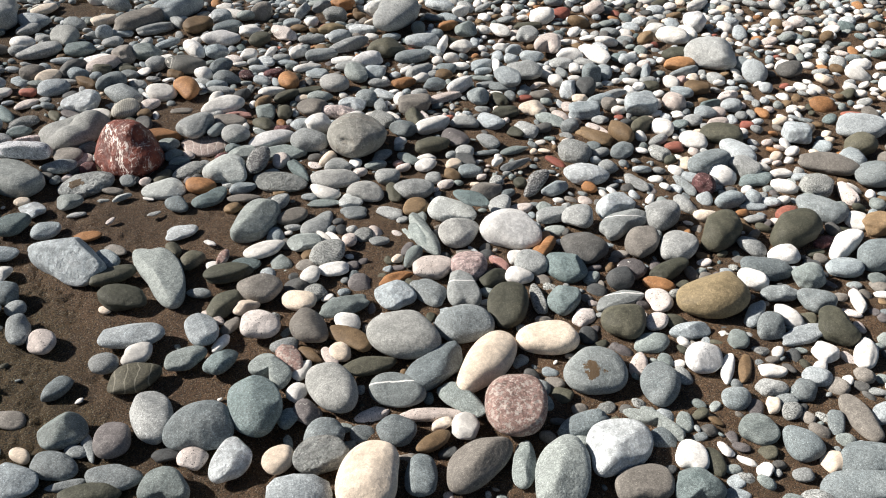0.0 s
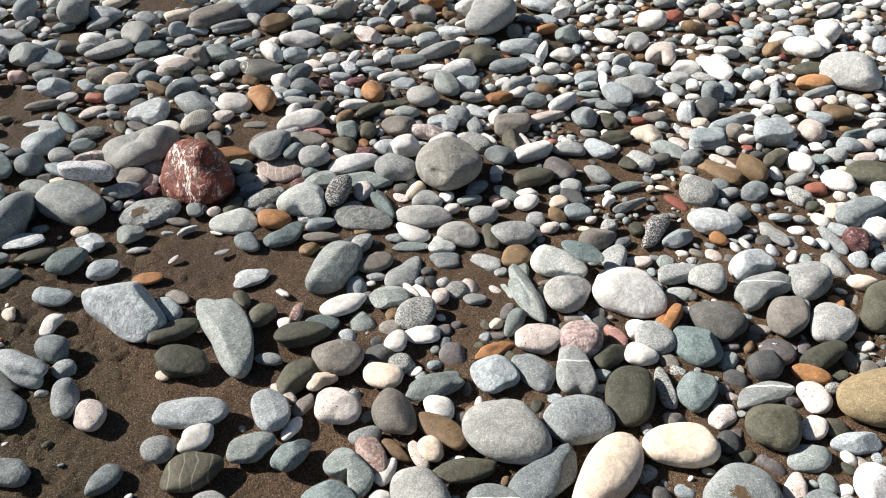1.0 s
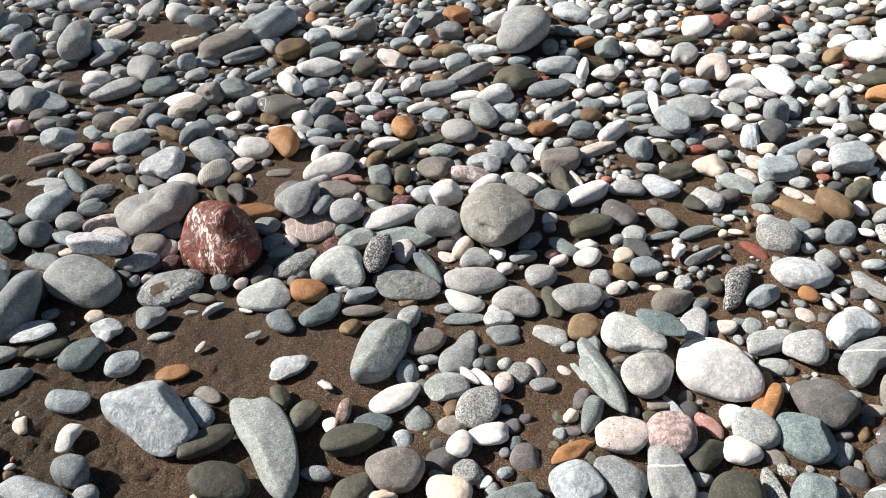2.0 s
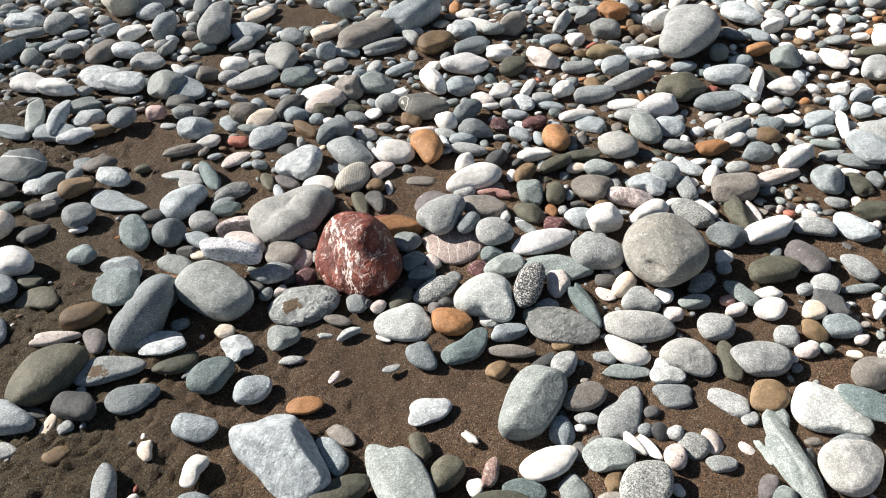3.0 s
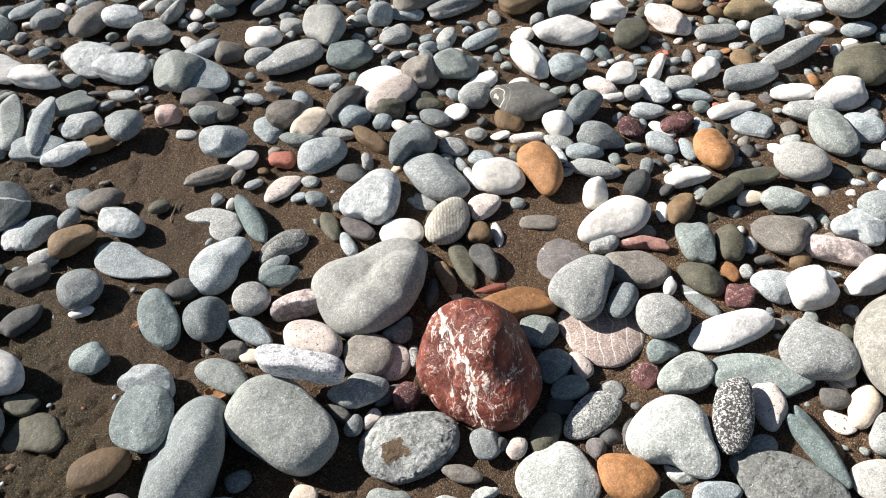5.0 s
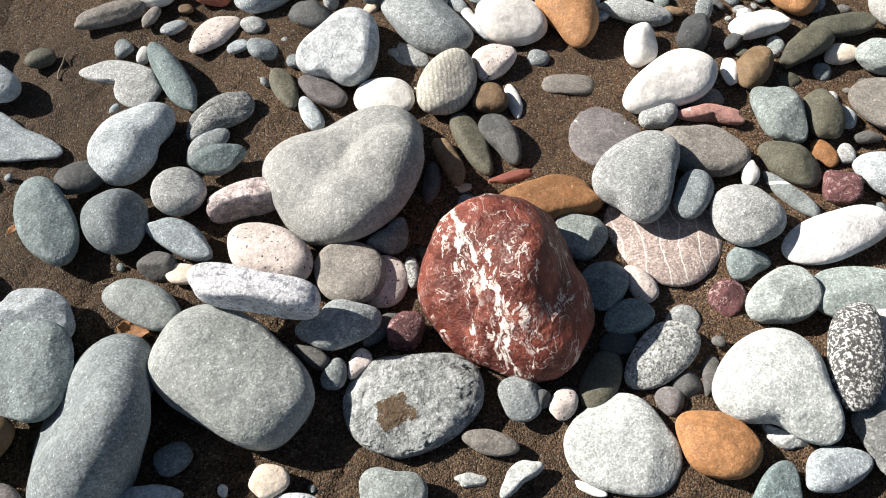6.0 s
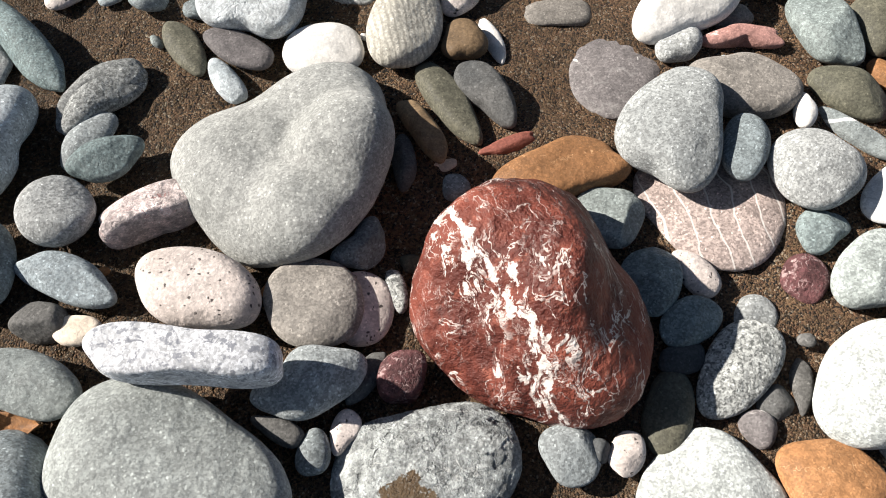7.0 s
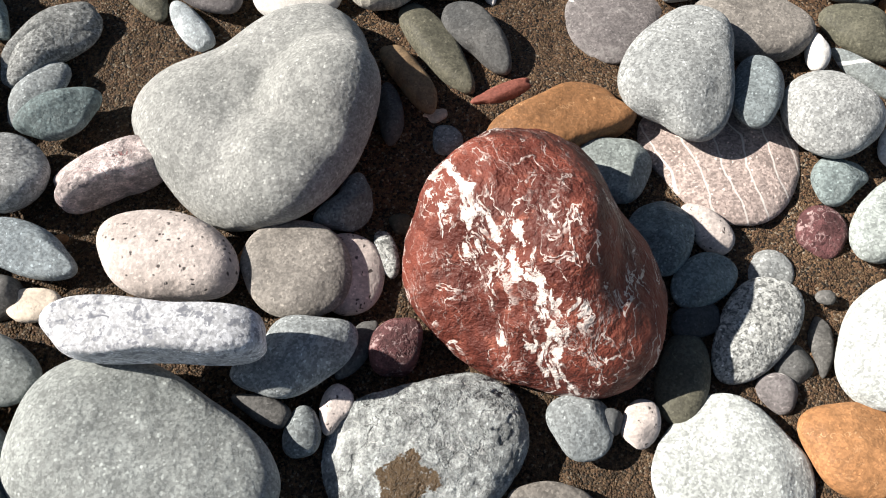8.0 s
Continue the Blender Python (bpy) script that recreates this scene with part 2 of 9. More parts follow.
def red_rock_material():
    """Dark red jasper crossed by white quartz veins."""
    n = Nodes("red_jasper")
    at = n.add("TexCoord").outputs["Object"]
    cloud, fine = n.noise(at, 24.0, 5.0, 0.65), n.noise(at, 520.0, 3.0, 0.7)
    colour = n.mix(n.step(cloud, 0.35, 0.7), (0.085, 0.02, 0.014), (0.215, 0.055, 0.035))
    colour = n.mix(n.step(n.noise(at, 90.0, 4.0, 0.7), 0.55, 0.75), colour, (0.31, 0.1, 0.065))
    colour = n.mix(n.step(n.noise(at, 17.0, 3.0, 0.5, 0.5), 0.62, 0.72), colour, (0.05, 0.022, 0.02))
    wobble = n.add("TexNoise")
    n.put(wobble.inputs["Vector"], at)
    wobble.inputs["Scale"].default_value, wobble.inputs["Detail"].default_value = 38.0, 6.0
    bent = n.plus(at, n.scaled(wobble.outputs["Color"], 0.026))
    # the broad belt of quartz that runs down the near face
    split = n.add("SeparateXYZ")
    n.put(split.inputs[0], bent)
    belt = n.math("ADD", n.math("ADD", split.outputs[0], n.math("MULTIPLY", split.outputs[1], 0.33)), -0.003)
    near_belt = n.step(n.math("ABSOLUTE", belt), 0.0, 0.036, 1.0, 0.0)
    width = n.step(n.noise(at, 85.0, 6.0, 0.75), 0.36, 0.62, -0.0012, 0.003)
    main = n.step(n.math("SUBTRACT", n.math("ABSOLUTE", belt), width), -0.0006, 0.0004, 1.0, 0.0)
    stretch = n.add("Mapping")
    n.put(stretch.inputs["Vector"], bent)
    stretch.inputs["Scale"].default_value = (1.25, 0.6, 0.6)
    stretch.inputs["Rotation"].default_value = (0.0, 0.0, 0.45)
    wide = n.cells(stretch.outputs[0], 30.0, "DISTANCE_TO_EDGE")
    patchy = n.step(n.noise(at, 38.0, 4.0, 0.65), 0.41, 0.56)
    line = n.math("ABSOLUTE", n.math("SUBTRACT", n.noise(stretch.outputs[0], 42.0, 5.0, 0.6, 0.6), 0.5))
    thin = n.math("MULTIPLY", n.step(line, 0.005, 0.016, 1.0, 0.0), patchy)
    hairline = n.math("ABSOLUTE", n.math("SUBTRACT", n.noise(stretch.outputs[0], 105.0, 5.0, 0.65, 0.8), 0.5))
    hair = n.math("MULTIPLY", n.step(hairline, 0.006, 0.02, 1.0, 0.0), n.step(n.noise(at, 55.0, 4.0, 0.7), 0.45, 0.6))
    thin = n.math("MAXIMUM", thin, n.math("MULTIPLY", hair, 0.4))
    streak = n.add("Mapping")
    n.put(streak.inputs["Vector"], bent)
    streak.inputs["Scale"].default_value = (2.0, 0.75, 0.6)
    streak.inputs["Rotation"].default_value = (0.0, 0.0, 0.5)
    smear = n.noise(streak.outputs[0], 75.0, 6.0, 0.7)
    thick = n.step(n.math("ADD", smear, n.math("MULTIPLY", near_belt, 0.15)), 0.66, 0.68)
    thick = n.math("MULTIPLY", thick, n.step(wide, 0.1, 0.3, 1.0, 0.0))
    thick = n.math("MAXIMUM", n.math("MULTIPLY", thick, 0.9), main)
    quartz = n.math("MAXIMUM", n.math("MULTIPLY", thin, 0.75), thick)
    colour = n.mix(quartz, colour, n.mix(fine, (0.66, 0.55, 0.5), (0.84, 0.79, 0.74)))
    n.put(n.shader.inputs["Base Color"], colour)
    n.put(n.shader.inputs["Roughness"], n.step(cloud, 0.3, 0.7, 0.5, 0.68))
    n.shader.inputs["Specular IOR Level"].default_value = 0.3
    height = n.math("ADD", n.math("MULTIPLY", quartz, 0.5), n.math("ADD", fine, n.math("MULTIPLY", n.noise(at, 110.0, 5.0, 0.7), 2.0)))
    n.put(n.shader.inputs["Normal"], n.bump(height, 0.45, 0.002, n.bump(n.noise(at, 30.0, 5.0, 0.65), 0.85, 0.012)))
    return n.material


LOOKS = {
    "g": (stone_material("blue_grey_stone", (0.18, 0.21, 0.218), (0.258, 0.28, 0.282), grain=0.46), "smooth blue-grey"),
    "G": (stone_material("mid_grey_stone", (0.318, 0.326, 0.31), (0.385, 0.385, 0.368), grain=0.34, spread=0.1), "smooth mid-grey"),
    "N": (stone_material("slate_grey_stone", (0.25, 0.277, 0.268), (0.32, 0.34, 0.326), grain=0.34, spread=0.1), "smooth slate-grey"),
    "Y": (stone_material("grey_flecked_marble", (0.58, 0.59, 0.61), (0.74, 0.74, 0.75), grain=0.35, mottling=0.14, grain_colour=(0.27, 0.28, 0.31), grain_scale=170.0, grain_edge=(0.53, 0.61), spread=0.05, veins=0.5, vein_colour=(0.2, 0.21, 0.24), relief=0.9), "grey-flecked white"),
    "l": (stone_material("light_grey_stone", (0.285, 0.3, 0.297), (0.37, 0.38, 0.372), grain=0.46), "light grey speckled"),
    "L": (stone_material("pale_granite", (0.42, 0.445, 0.43), (0.5, 0.52, 0.505), grain=0.4, spread=0.15), "pale grey granular"),
    "d": (stone_material("dark_grey_stone", (0.075, 0.08, 0.082), (0.125, 0.122, 0.115)), "dark grey"),
    "q": (stone_material("purple_grey_stone", (0.125, 0.114, 0.115), (0.17, 0.155, 0.152), veins=0.12), "dark purplish grey"),
    "w": (stone_material("white_stone", (0.68, 0.66, 0.62), (0.78, 0.77, 0.74), grain=0.1, spread=0.18, relief=0.7), "smooth white"),
    "W": (stone_material("white_marble", (0.6, 0.595, 0.58), (0.7, 0.695, 0.69), grain=0.16, pits=0.12, spread=0.14, veins=0.35, vein_colour=(0.25, 0.25, 0.27)), "white marbled"),
    "B": (stone_material("bluish_white_stone", (0.4, 0.445, 0.465), (0.54, 0.57, 0.58), grain=0.25, veins=0.6, vein_scale=38.0, vein_colour=(0.76, 0.77, 0.78), spread=0.2, crag=0.4, mottling=0.2), "bluish white"),
    "b": (stone_material("pale_blue_stone", (0.285, 0.328, 0.345), (0.38, 0.412, 0.425), grain=0.42, spread=0.25), "pale bluish grey"),
    "c": (stone_material("cream_stone", (0.67, 0.57, 0.46), (0.76, 0.67, 0.56), grain=0.14, pits=0.12, spread=0.16, relief=0.8), "cream-coloured"),
    "y": (stone_material("beige_stone", (0.48, 0.455, 0.39), (0.57, 0.54, 0.465), grain=0.25, spread=0.1), "pale beige"),
    "k": (stone_material("pale_pink_stone", (0.55, 0.48, 0.44), (0.66, 0.605, 0.57), grain=0.2, pits=0.95, spread=0.2), "pale pinkish"),
    "m": (stone_material("warm_grey_stone", (0.19, 0.175, 0.155), (0.26, 0.24, 0.215), grain=0.35), "warm brownish grey"),
    "M": (stone_material("olive_grey_stone", (0.24, 0.235, 0.205), (0.33, 0.325, 0.295), grain=0.3, veins=0.35, stain=0.35, crag=0.45), "weathered olive grey"),
    "o": (stone_material("brown_stone", (0.15, 0.098, 0.053), (0.225, 0.155, 0.088), grain=0.25), "dull brown"),
    "O": (stone_material("ochre_stone", (0.3, 0.147, 0.062), (0.4, 0.21, 0.095), grain=0.25, veins=0.45, vein_scale=75.0, vein_colour=(0.55, 0.33, 0.17), spread=0.25), "orange-brown"),
    "a": (stone_material("khaki_stone", (0.19, 0.145, 0.082), (0.26, 0.205, 0.12), grain=0.3, spread=0.1, vein_colour=(0.4, 0.34, 0.24)), "khaki brown"),
    "v": (stone_material("olive_stone", (0.068, 0.07, 0.052), (0.115, 0.11, 0.08), grain=0.35), "dark olive"),
    "t": (stone_material("green_grey_stone", (0.215, 0.25, 0.242), (0.295, 0.325, 0.312), grain=0.42), "greenish grey"),
    "T": (stone_material("teal_stone", (0.15, 0.195, 0.195), (0.235, 0.28, 0.28), grain=0.45, crag=0.25), "blue-green"),
    "C": (stone_material("cracked_grey_stone", (0.31, 0.325, 0.312), (0.42, 0.43, 0.415), grain=0.35, stain=0.3, crag=1.0, relief=1.8, spread=0.1, mottling=0.22), "cracked mid-grey"),
    "R": (stone_material("maroon_stone", (0.075, 0.03, 0.032), (0.14, 0.06, 0.06), grain=0.3, veins=0.9, vein_scale=85.0, vein_colour=(0.6, 0.45, 0.43), crag=0.6, mottling=0.3, grain_colour=(0.42, 0.29, 0.28), grain_scale=110.0, grain_edge=(0.57, 0.65)), "dark maroon"),
    "r": (stone_material("brick_red_stone", (0.27, 0.09, 0.065), (0.36, 0.14, 0.1), grain=0.25), "brick-red"),
    "p": (stone_material("pink_stone", (0.4, 0.22, 0.19), (0.54, 0.4, 0.37), grain=0.25, veins=0.7), "rose-pink"),
    "P": (stone_material("mottled_pink_stone", (0.56, 0.37, 0.32), (0.66, 0.5, 0.45), grain=0.3, grain_colour=(0.8, 0.7, 0.64), grain_scale=140.0, crag=1.2, relief=2.5), "rough mottled pink"),
    "u": (stone_material("rose_white_stone", (0.5, 0.37, 0.35), (0.64, 0.56, 0.54), grain=0.3, veins=0.6, vein_scale=40.0, vein_colour=(0.33, 0.14, 0.13), mottling=0.35, crag=0.6, relief=1.6, spread=0.1), "rose and white mottled"),
    "S": (stone_material("salt_and_pepper_stone", (0.3, 0.31, 0.3), (0.42, 0.43, 0.41), grain=0.5, grain_colour=(0.12, 0.125, 0.12), relief=1.6), "speckled black-and-white"),
    "Z": (stone_material("black_and_white_stone", (0.05, 0.05, 0.05), (0.08, 0.08, 0.08), grain=0.4, grain_colour=(0.6, 0.6, 0.58), relief=1.8), "coarse black-and-white speckled"),
    "s": (stone_material("striped_stone", (0.46, 0.44, 0.38), (0.52, 0.5, 0.44), grain=0.35, bands=0.5, band_colour=(0.24, 0.225, 0.19), spread=0.1, band_scale=420.0), "grey-striped beige"),
    "J": (stone_material("ringed_stone", (0.13, 0.13, 0.12), (0.18, 0.175, 0.16), grain=0.25, rings=(-0.052, 0.0, 0.012), spread=0.1), "dark grey white-ringed"),
    "i": (stone_material("lined_pink_stone", (0.4, 0.325, 0.295), (0.48, 0.405, 0.37), grain=0.5, bands=0.75, band_colour=(0.72, 0.69, 0.65), spread=0.1, band_scale=105.0, band_edge=(0.975, 0.997)), "pinkish white-lined"),
    "E": (stone_material("white_lined_grey_stone", (0.2, 0.225, 0.225), (0.27, 0.285, 0.28), grain=0.34, line=1.0, vein_colour=(0.72, 0.72, 0.7), spread=0.15), "grey"),
    "K": (stone_material("pale_banded_olive_stone", (0.09, 0.085, 0.06), (0.12, 0.11, 0.08), grain=0.35, bands=0.6, band_colour=(0.3, 0.28, 0.22), spread=0.1, band_scale=110.0, band_edge=(0.95, 0.99)), "dark olive pale-banded"),
    "A": (stone_material("sand_topped_grey_stone", (0.22, 0.25, 0.25), (0.3, 0.32, 0.315), grain=0.4, sand=1.0, spread=0.15), "grey sand-dusted"),
    "X": (stone_material("sandy_grey_stone", (0.33, 0.355, 0.352), (0.45, 0.47, 0.46), grain=0.35, sand=1.0, crag=0.8, relief=1.6, spread=0.1, veins=0.7, vein_scale=30.0, vein_colour=(0.62, 0.63, 0.61), mottling=0.34), "cracked pale grey sand-dusted"),
}
SAND = sand_material()
RED = red_rock_material()


# ---- stone shapes ----
def ball(level):
    bm = bmesh.new()
    bmesh.ops.create_icosphere(bm, subdivisions=level, radius=1.0)
    points = np.array([v.co[:] for v in bm.verts])
    faces = [tuple(v.index for v in f.verts) for f in bm.faces]
    bm.free()
    return points, faces


BALLS = {level: ball(level) for level in (2, 3, 4, 5, 6)}


def worn(level, seed, square=2.3, taper=0.0, bend=0.0, lumps=0.05, facets=3, fill=True):
    """Points of a water-worn stone that fills the box from -1 to 1: a rounded block with worn-down faces and soft swellings."""
    chance = np.random.RandomState(seed)
    unit = BALLS[level][0]
    soft = 0.02 if facets >= 6 else chance.uniform(0.035, 0.09)
    p = unit / (np.abs(unit) ** square).sum(1, keepdims=True) ** (1 / square)
    for i in range(int(facets)):
        n = chance.normal(size=3) * (1, 1, 0.6)
        n /= np.linalg.norm(n)
        d = chance.uniform(0.72, 0.95)
        over = soft * np.log1p(np.exp((p @ n - d) / soft))
        p = p - over[:, None] * n * 0.85
    swell = np.zeros(len(p))
    for i in range(5):
        k = chance.normal(size=3) * chance.uniform(1.0, 2.4)
        swell += np.sin(unit @ k + chance.uniform(0, 6.28)) * lumps / (1 + 0.3 * i)
    for i in range(5):
        k = chance.normal(size=3) * chance.uniform(3.5, 6.5)
        swell += np.sin(unit @ k + chance.uniform(0, 6.28)) * lumps * 0.17
    p = p * (1 + swell[:, None])
    p[:, 1] *= 1 + taper * p[:, 0]
    p[:, 1] += bend * (p[:, 0] ** 2 - 0.4)
    if not fill:
        return p
    low, high = p.min(0), p.max(0)
    return (p - (low + high) / 2) / ((high - low) / 2)


def grit(p, scale, seed):
    """Uneven swellings and small hollows of a worn surface, about -1 to 1."""
    shift = Vector((seed * 1.37 % 50, seed * 0.71 % 50, seed * 0.29 % 50))
    return np.array([noise.fractal(Vector(v) * scale + shift, 0.9, 2.1, 3) for v in p])


def smooth_mesh(name, points, faces, materials, slots=None):
    me = bpy.data.meshes.new(name)
    me.from_pydata(points.tolist(), [], faces)
    for m in materials:
        me.materials.append(m)
    if slots is not None:
        me.polygons.foreach_set("material_index", slots)
    me.polygons.foreach_set("use_smooth", [True] * len(me.polygons))
    me.update()
    return me


COUNT = [0]
TAKEN = []
KINDS = {"grey": "gGNmMdqC", "pale_grey": "lLbXEA", "green": "tT", "white": "wWBY", "brown": "oOvKa", "pink": "kpPu", "red": "rR", "cream": "cy", "striped": "sJi", "speckled": "SZ"}


def stone(x, y, z, along, across, c, look_of, square=0.0, taper=0.0, bend=0.0, extra="", level=0, dents=(), outline=(), facets=0, cracks=0.0, cuts=()):
    """One stone: its middle, the way and half of its length and of its width as seen from above, and its half height.
    outline: how far the rim stands out, by the round waves of its bearing. dents: hollows, each a direction from the middle, a width and a depth. cuts: broken faces, each a direction and how far out it lies."""
    COUNT[0] += 1
    seed = COUNT[0]
    chance = np.random.RandomState(seed + 5000)
    material, words = LOOKS[look_of]
    a, b = math.hypot(*along), math.hypot(*across)
    big = max(a, b)
    level = level or (4 if big > 0.032 else 3)
    p = worn(level, seed, square or (2.15 if outline else chance.uniform(2.1, 2.6)), taper or (0 if outline else chance.uniform(-0.12, 0.12)), bend or (0 if outline else chance.uniform(-0.06, 0.06)),
             0.012 if outline else 0.065, int(facets) if facets else (0 if outline else chance.randint(1, 7)), not outline)
    if outline:
        bearing = np.arctan2(p[:, 1], p[:, 0])
        rim = outline[0] + sum(outline[2 * k - 1] * np.cos(k * bearing) + outline[2 * k] * np.sin(k * bearing) for k in range(1, 6))
        p[:, :2] *= (1 + (rim - 1) * (1 - np.clip(p[:, 2], -1, 1) ** 4))[:, None]
    for dx, dy, dz, wide, deep in dents:
        way = np.array((dx, dy, dz)) / math.sqrt(dx * dx + dy * dy + dz * dz)
        unit = p / np.linalg.norm(p, axis=1, keepdims=True)
        near = ((unit - way) ** 2).sum(1)
        p = p * (1 - deep * np.exp(-near / wide ** 2))[:, None]
    if outline:
        angular = look_of in "TBCEXLbt"
        for i in range(chance.randint(2, 7) if angular else chance.randint(1, 3)):
            lean, bearing = chance.uniform(0.15, 1.05), chance.uniform(0, 6.28)
            way = np.array((math.cos(bearing) * math.sin(lean), math.sin(bearing) * math.sin(lean), math.cos(lean)))
            edge = chance.uniform(0.012, 0.035) if angular else chance.uniform(0.07, 0.14)
            p = p - (edge * np.log1p(np.exp((p @ way - chance.uniform(0.66, 0.9)) / edge)) * 0.9)[:, None] * way
    if cracks:
        split = np.array([abs(noise.fractal(Vector(v) * 1.7 + Vector((seed, 2, 5)), 0.8, 2.2, 4)) for v in p])
        lump = np.array([noise.fractal(Vector(v) * 3.1 + Vector((seed, 8, 1)), 0.7, 2.2, 4) for v in p])
        p = p * (1 + cracks * (0.5 * lump - np.exp(-(split / 0.035) ** 2)) * np.clip(p[:, 2] + 0.6, 0, 1))[:, None]
    p = np.stack((p[:, 0] * along[0] + p[:, 1] * across[0], p[:, 0] * along[1] + p[:, 1] * across[1], p[:, 2] * c), 1)
    for dx, dy, dz, out in cuts:
        way = np.array((dx, dy, dz)) / math.sqrt(dx * dx + dy * dy + dz * dz)
        p = p - (0.0015 * np.log1p(np.exp(np.clip((p @ way - out) / 0.0015, -40, 40))))[:, None] * way
    if level >= 4:
        p *= (1 + chance.uniform(0.008, 0.022) * grit(p, 0.9 / big, seed))[:, None]
    noun = "stone" if big > 0.05 else "pebble"
    colour = [k for k, v in KINDS.items() if look_of in v][0]
    name = noun if noun == "stone" else f"{colour}_{noun}"
    ob = new(name, smooth_mesh(name, p, BALLS[level][1], [material]))
    ob.matrix_world = pose(x, y, z, chance.uniform(-3, 3), chance.uniform(-3, 3), 0)
    long, short = max(a, b), min(a, b)
    form = "long" if long > 1.75 * short else "angular" if square >= 3.5 else "flat" if c < 0.42 * short else "rounded" if long < 1.25 * short else "oval"
    lies = "half buried in sand" if z < 0.45 * c else "on dark sand" if z < 1.1 * c else "resting on other stones"
    tagged(ob, f"{words} {form} {noun} {extra + ' ' if extra else ''}{lies}", noun, group=f"{name.replace('_', ' ')}s on the beach")
    TAKEN.append((x, y, a, b, math.degrees(math.atan2(along[1], along[0]))))
    return ob


def harmonics(unit, degree):
    """The round waves on a ball, up to a degree, at the given directions."""
    x, y, z = unit.T
    rim, bearing = np.hypot(x, y), np.arctan2(y, x)
    wave, columns = {}, []
    for m in range(degree + 1):
        wave[m, m] = np.ones_like(z) if m == 0 else wave[m - 1, m - 1] * rim
        if m < degree:
            wave[m + 1, m] = z * math.sqrt(2 * m + 1) * wave[m, m]
        for k in range(m + 2, degree + 1):
            wave[k, m] = ((2 * k - 1) * z * wave[k - 1, m] - math.sqrt((k - 1) ** 2 - m * m) * wave[k - 2, m]) / math.sqrt(k * k - m * m)
    for k in range(degree + 1):
        for m in range(k + 1):
            columns.append(wave[k, m] * np.cos(m * bearing))
            if m:
                columns.append(wave[k, m] * np.sin(m * bearing))
    return np.stack(columns, 1)


def boulder(x, y, z, look_of, waves, extra="", level=5, rough=0.006):
    """A stone of uneven form: how far it reaches from its middle, in millimetres, by round waves."""
    COUNT[0] += 1
    unit = BALLS[level][0]
    reach = harmonics(unit, round(math.sqrt(len(waves))) - 1) @ np.array(waves) / 1000
    p = unit * reach[:, None]
    p *= (1 + rough * grit(p, 55.0, COUNT[0]))[:, None]
    material, words = LOOKS[look_of]
    size = (p.max(0) - p.min(0)) / 2
    ob = new("stone", smooth_mesh("stone", p, BALLS[level][1], [material]))
    ob.location = (x, y, z)
    form = "long" if size[0] > 1.75 * size[1] or size[1] > 1.75 * size[0] else "uneven"
    tagged(ob, f"{words} {form} stone {extra + ' ' if extra else ''}on dark sand", "stone", group="stones on the beach")
    middle = (p.max(0) + p.min(0)) / 2
    TAKEN.append((x + middle[0], y + middle[1], size[0], size[1], 0.0))
    return ob


# ---- ground ----
def swell_of(x, y):
    """The gentle rise and fall of the sand."""
    return 0.004 * math.sin(3.1 * x + 1.2) * math.sin(2.3 * y) + 0.003 * math.sin(7.0 * x + 5.0 * y)


def ground():
    """One sheet of sand: fine near the path, wider and wider out to the horizon."""
    near_x = np.concatenate((np.arange(-2.0, -0.9, 0.02), np.arange(-0.9, 1.2, 0.007), np.arange(1.2, 3.2, 0.02)))
    near_y = np.concatenate((np.arange(-2.4, -1.2, 0.02), np.arange(-1.2, 1.1, 0.007), np.arange(1.1, 4.0, 0.02)))
    far = [3.0 * 1.35 ** i for i in range(1, 25)]
    xs = [-2.0 - f for f in reversed(far)] + list(near_x) + [3.2 + f for f in far]
    ys = [-2.4 - f for f in reversed(far)] + list(near_y) + [4.0 + f for f in far]
    points, faces = [], []
    for y in ys:
        for x in xs:
            inside = -2.0 <= x <= 3.2 and -2.4 <= y <= 4.0
            rough = edge = 0.0
            if inside:
                clods = noise.fractal((x * 40, y * 40, 3.0), 0.8, 2.1, 3)
                patch = 0.35 + 0.65 * min(1.0, max(0.0, 0.5 + 1.2 * noise.noise((x * 2.2, y * 2.2, 9.0)) - 1.5 * (x + 0.6 * y + 0.35)))
                rough = 0.008 * noise.fractal((x * 8, y * 8, 0.0), 0.9, 2.1, 4) + 0.015 * patch * (0.3 - abs(clods))
                edge = min(1.0, min(x + 2.0, 3.2 - x, y + 2.4, 4.0 - y) / 0.35)
            points.append((x, y, (swell_of(x, y) + rough) * edge - 0.002))
    w = len(xs)
    for j in range(len(ys) - 1):
        for i in range(w - 1):
            k = j * w + i
            faces.append((k, k + 1, k + w + 1, k + w))
    me = smooth_mesh("ground", np.array(points), faces, [SAND])
    tagged(new("ground", me), "coarse dark brown beach sand, damp and uneven", "sand", kind="structure")


ground()


# ---- the red rock ----
def red_rock(x, y, z, waves):
    """A blunt block with a high crest, a steep flank in the shade and pitted, flaking sides."""
    unit = BALLS[6][0]
    p = unit * (harmonics(unit, 6) @ np.array(waves) / 1000)[:, None]
    for i in range(len(p)):
        v = Vector(p[i])
        p[i] *= 1 + 0.022 * noise.fractal(v * 40 + Vector((3, 1, 4)), 1.0, 2.0, 4) - 0.016 * max(0.0, noise.ridged_multi_fractal(v * 30, 1.0, 2.0, 4, 1.0, 2.0) - 1.1)
    ob = new("rock", smooth_mesh("rock", p, BALLS[6][1], [RED]))
    ob.location = (x, y, z)
    tagged(ob, "dark red rock crossed by white quartz veins on sand", "rock")
    TAKEN.append((x, y, 0.077, 0.085, 0.0))


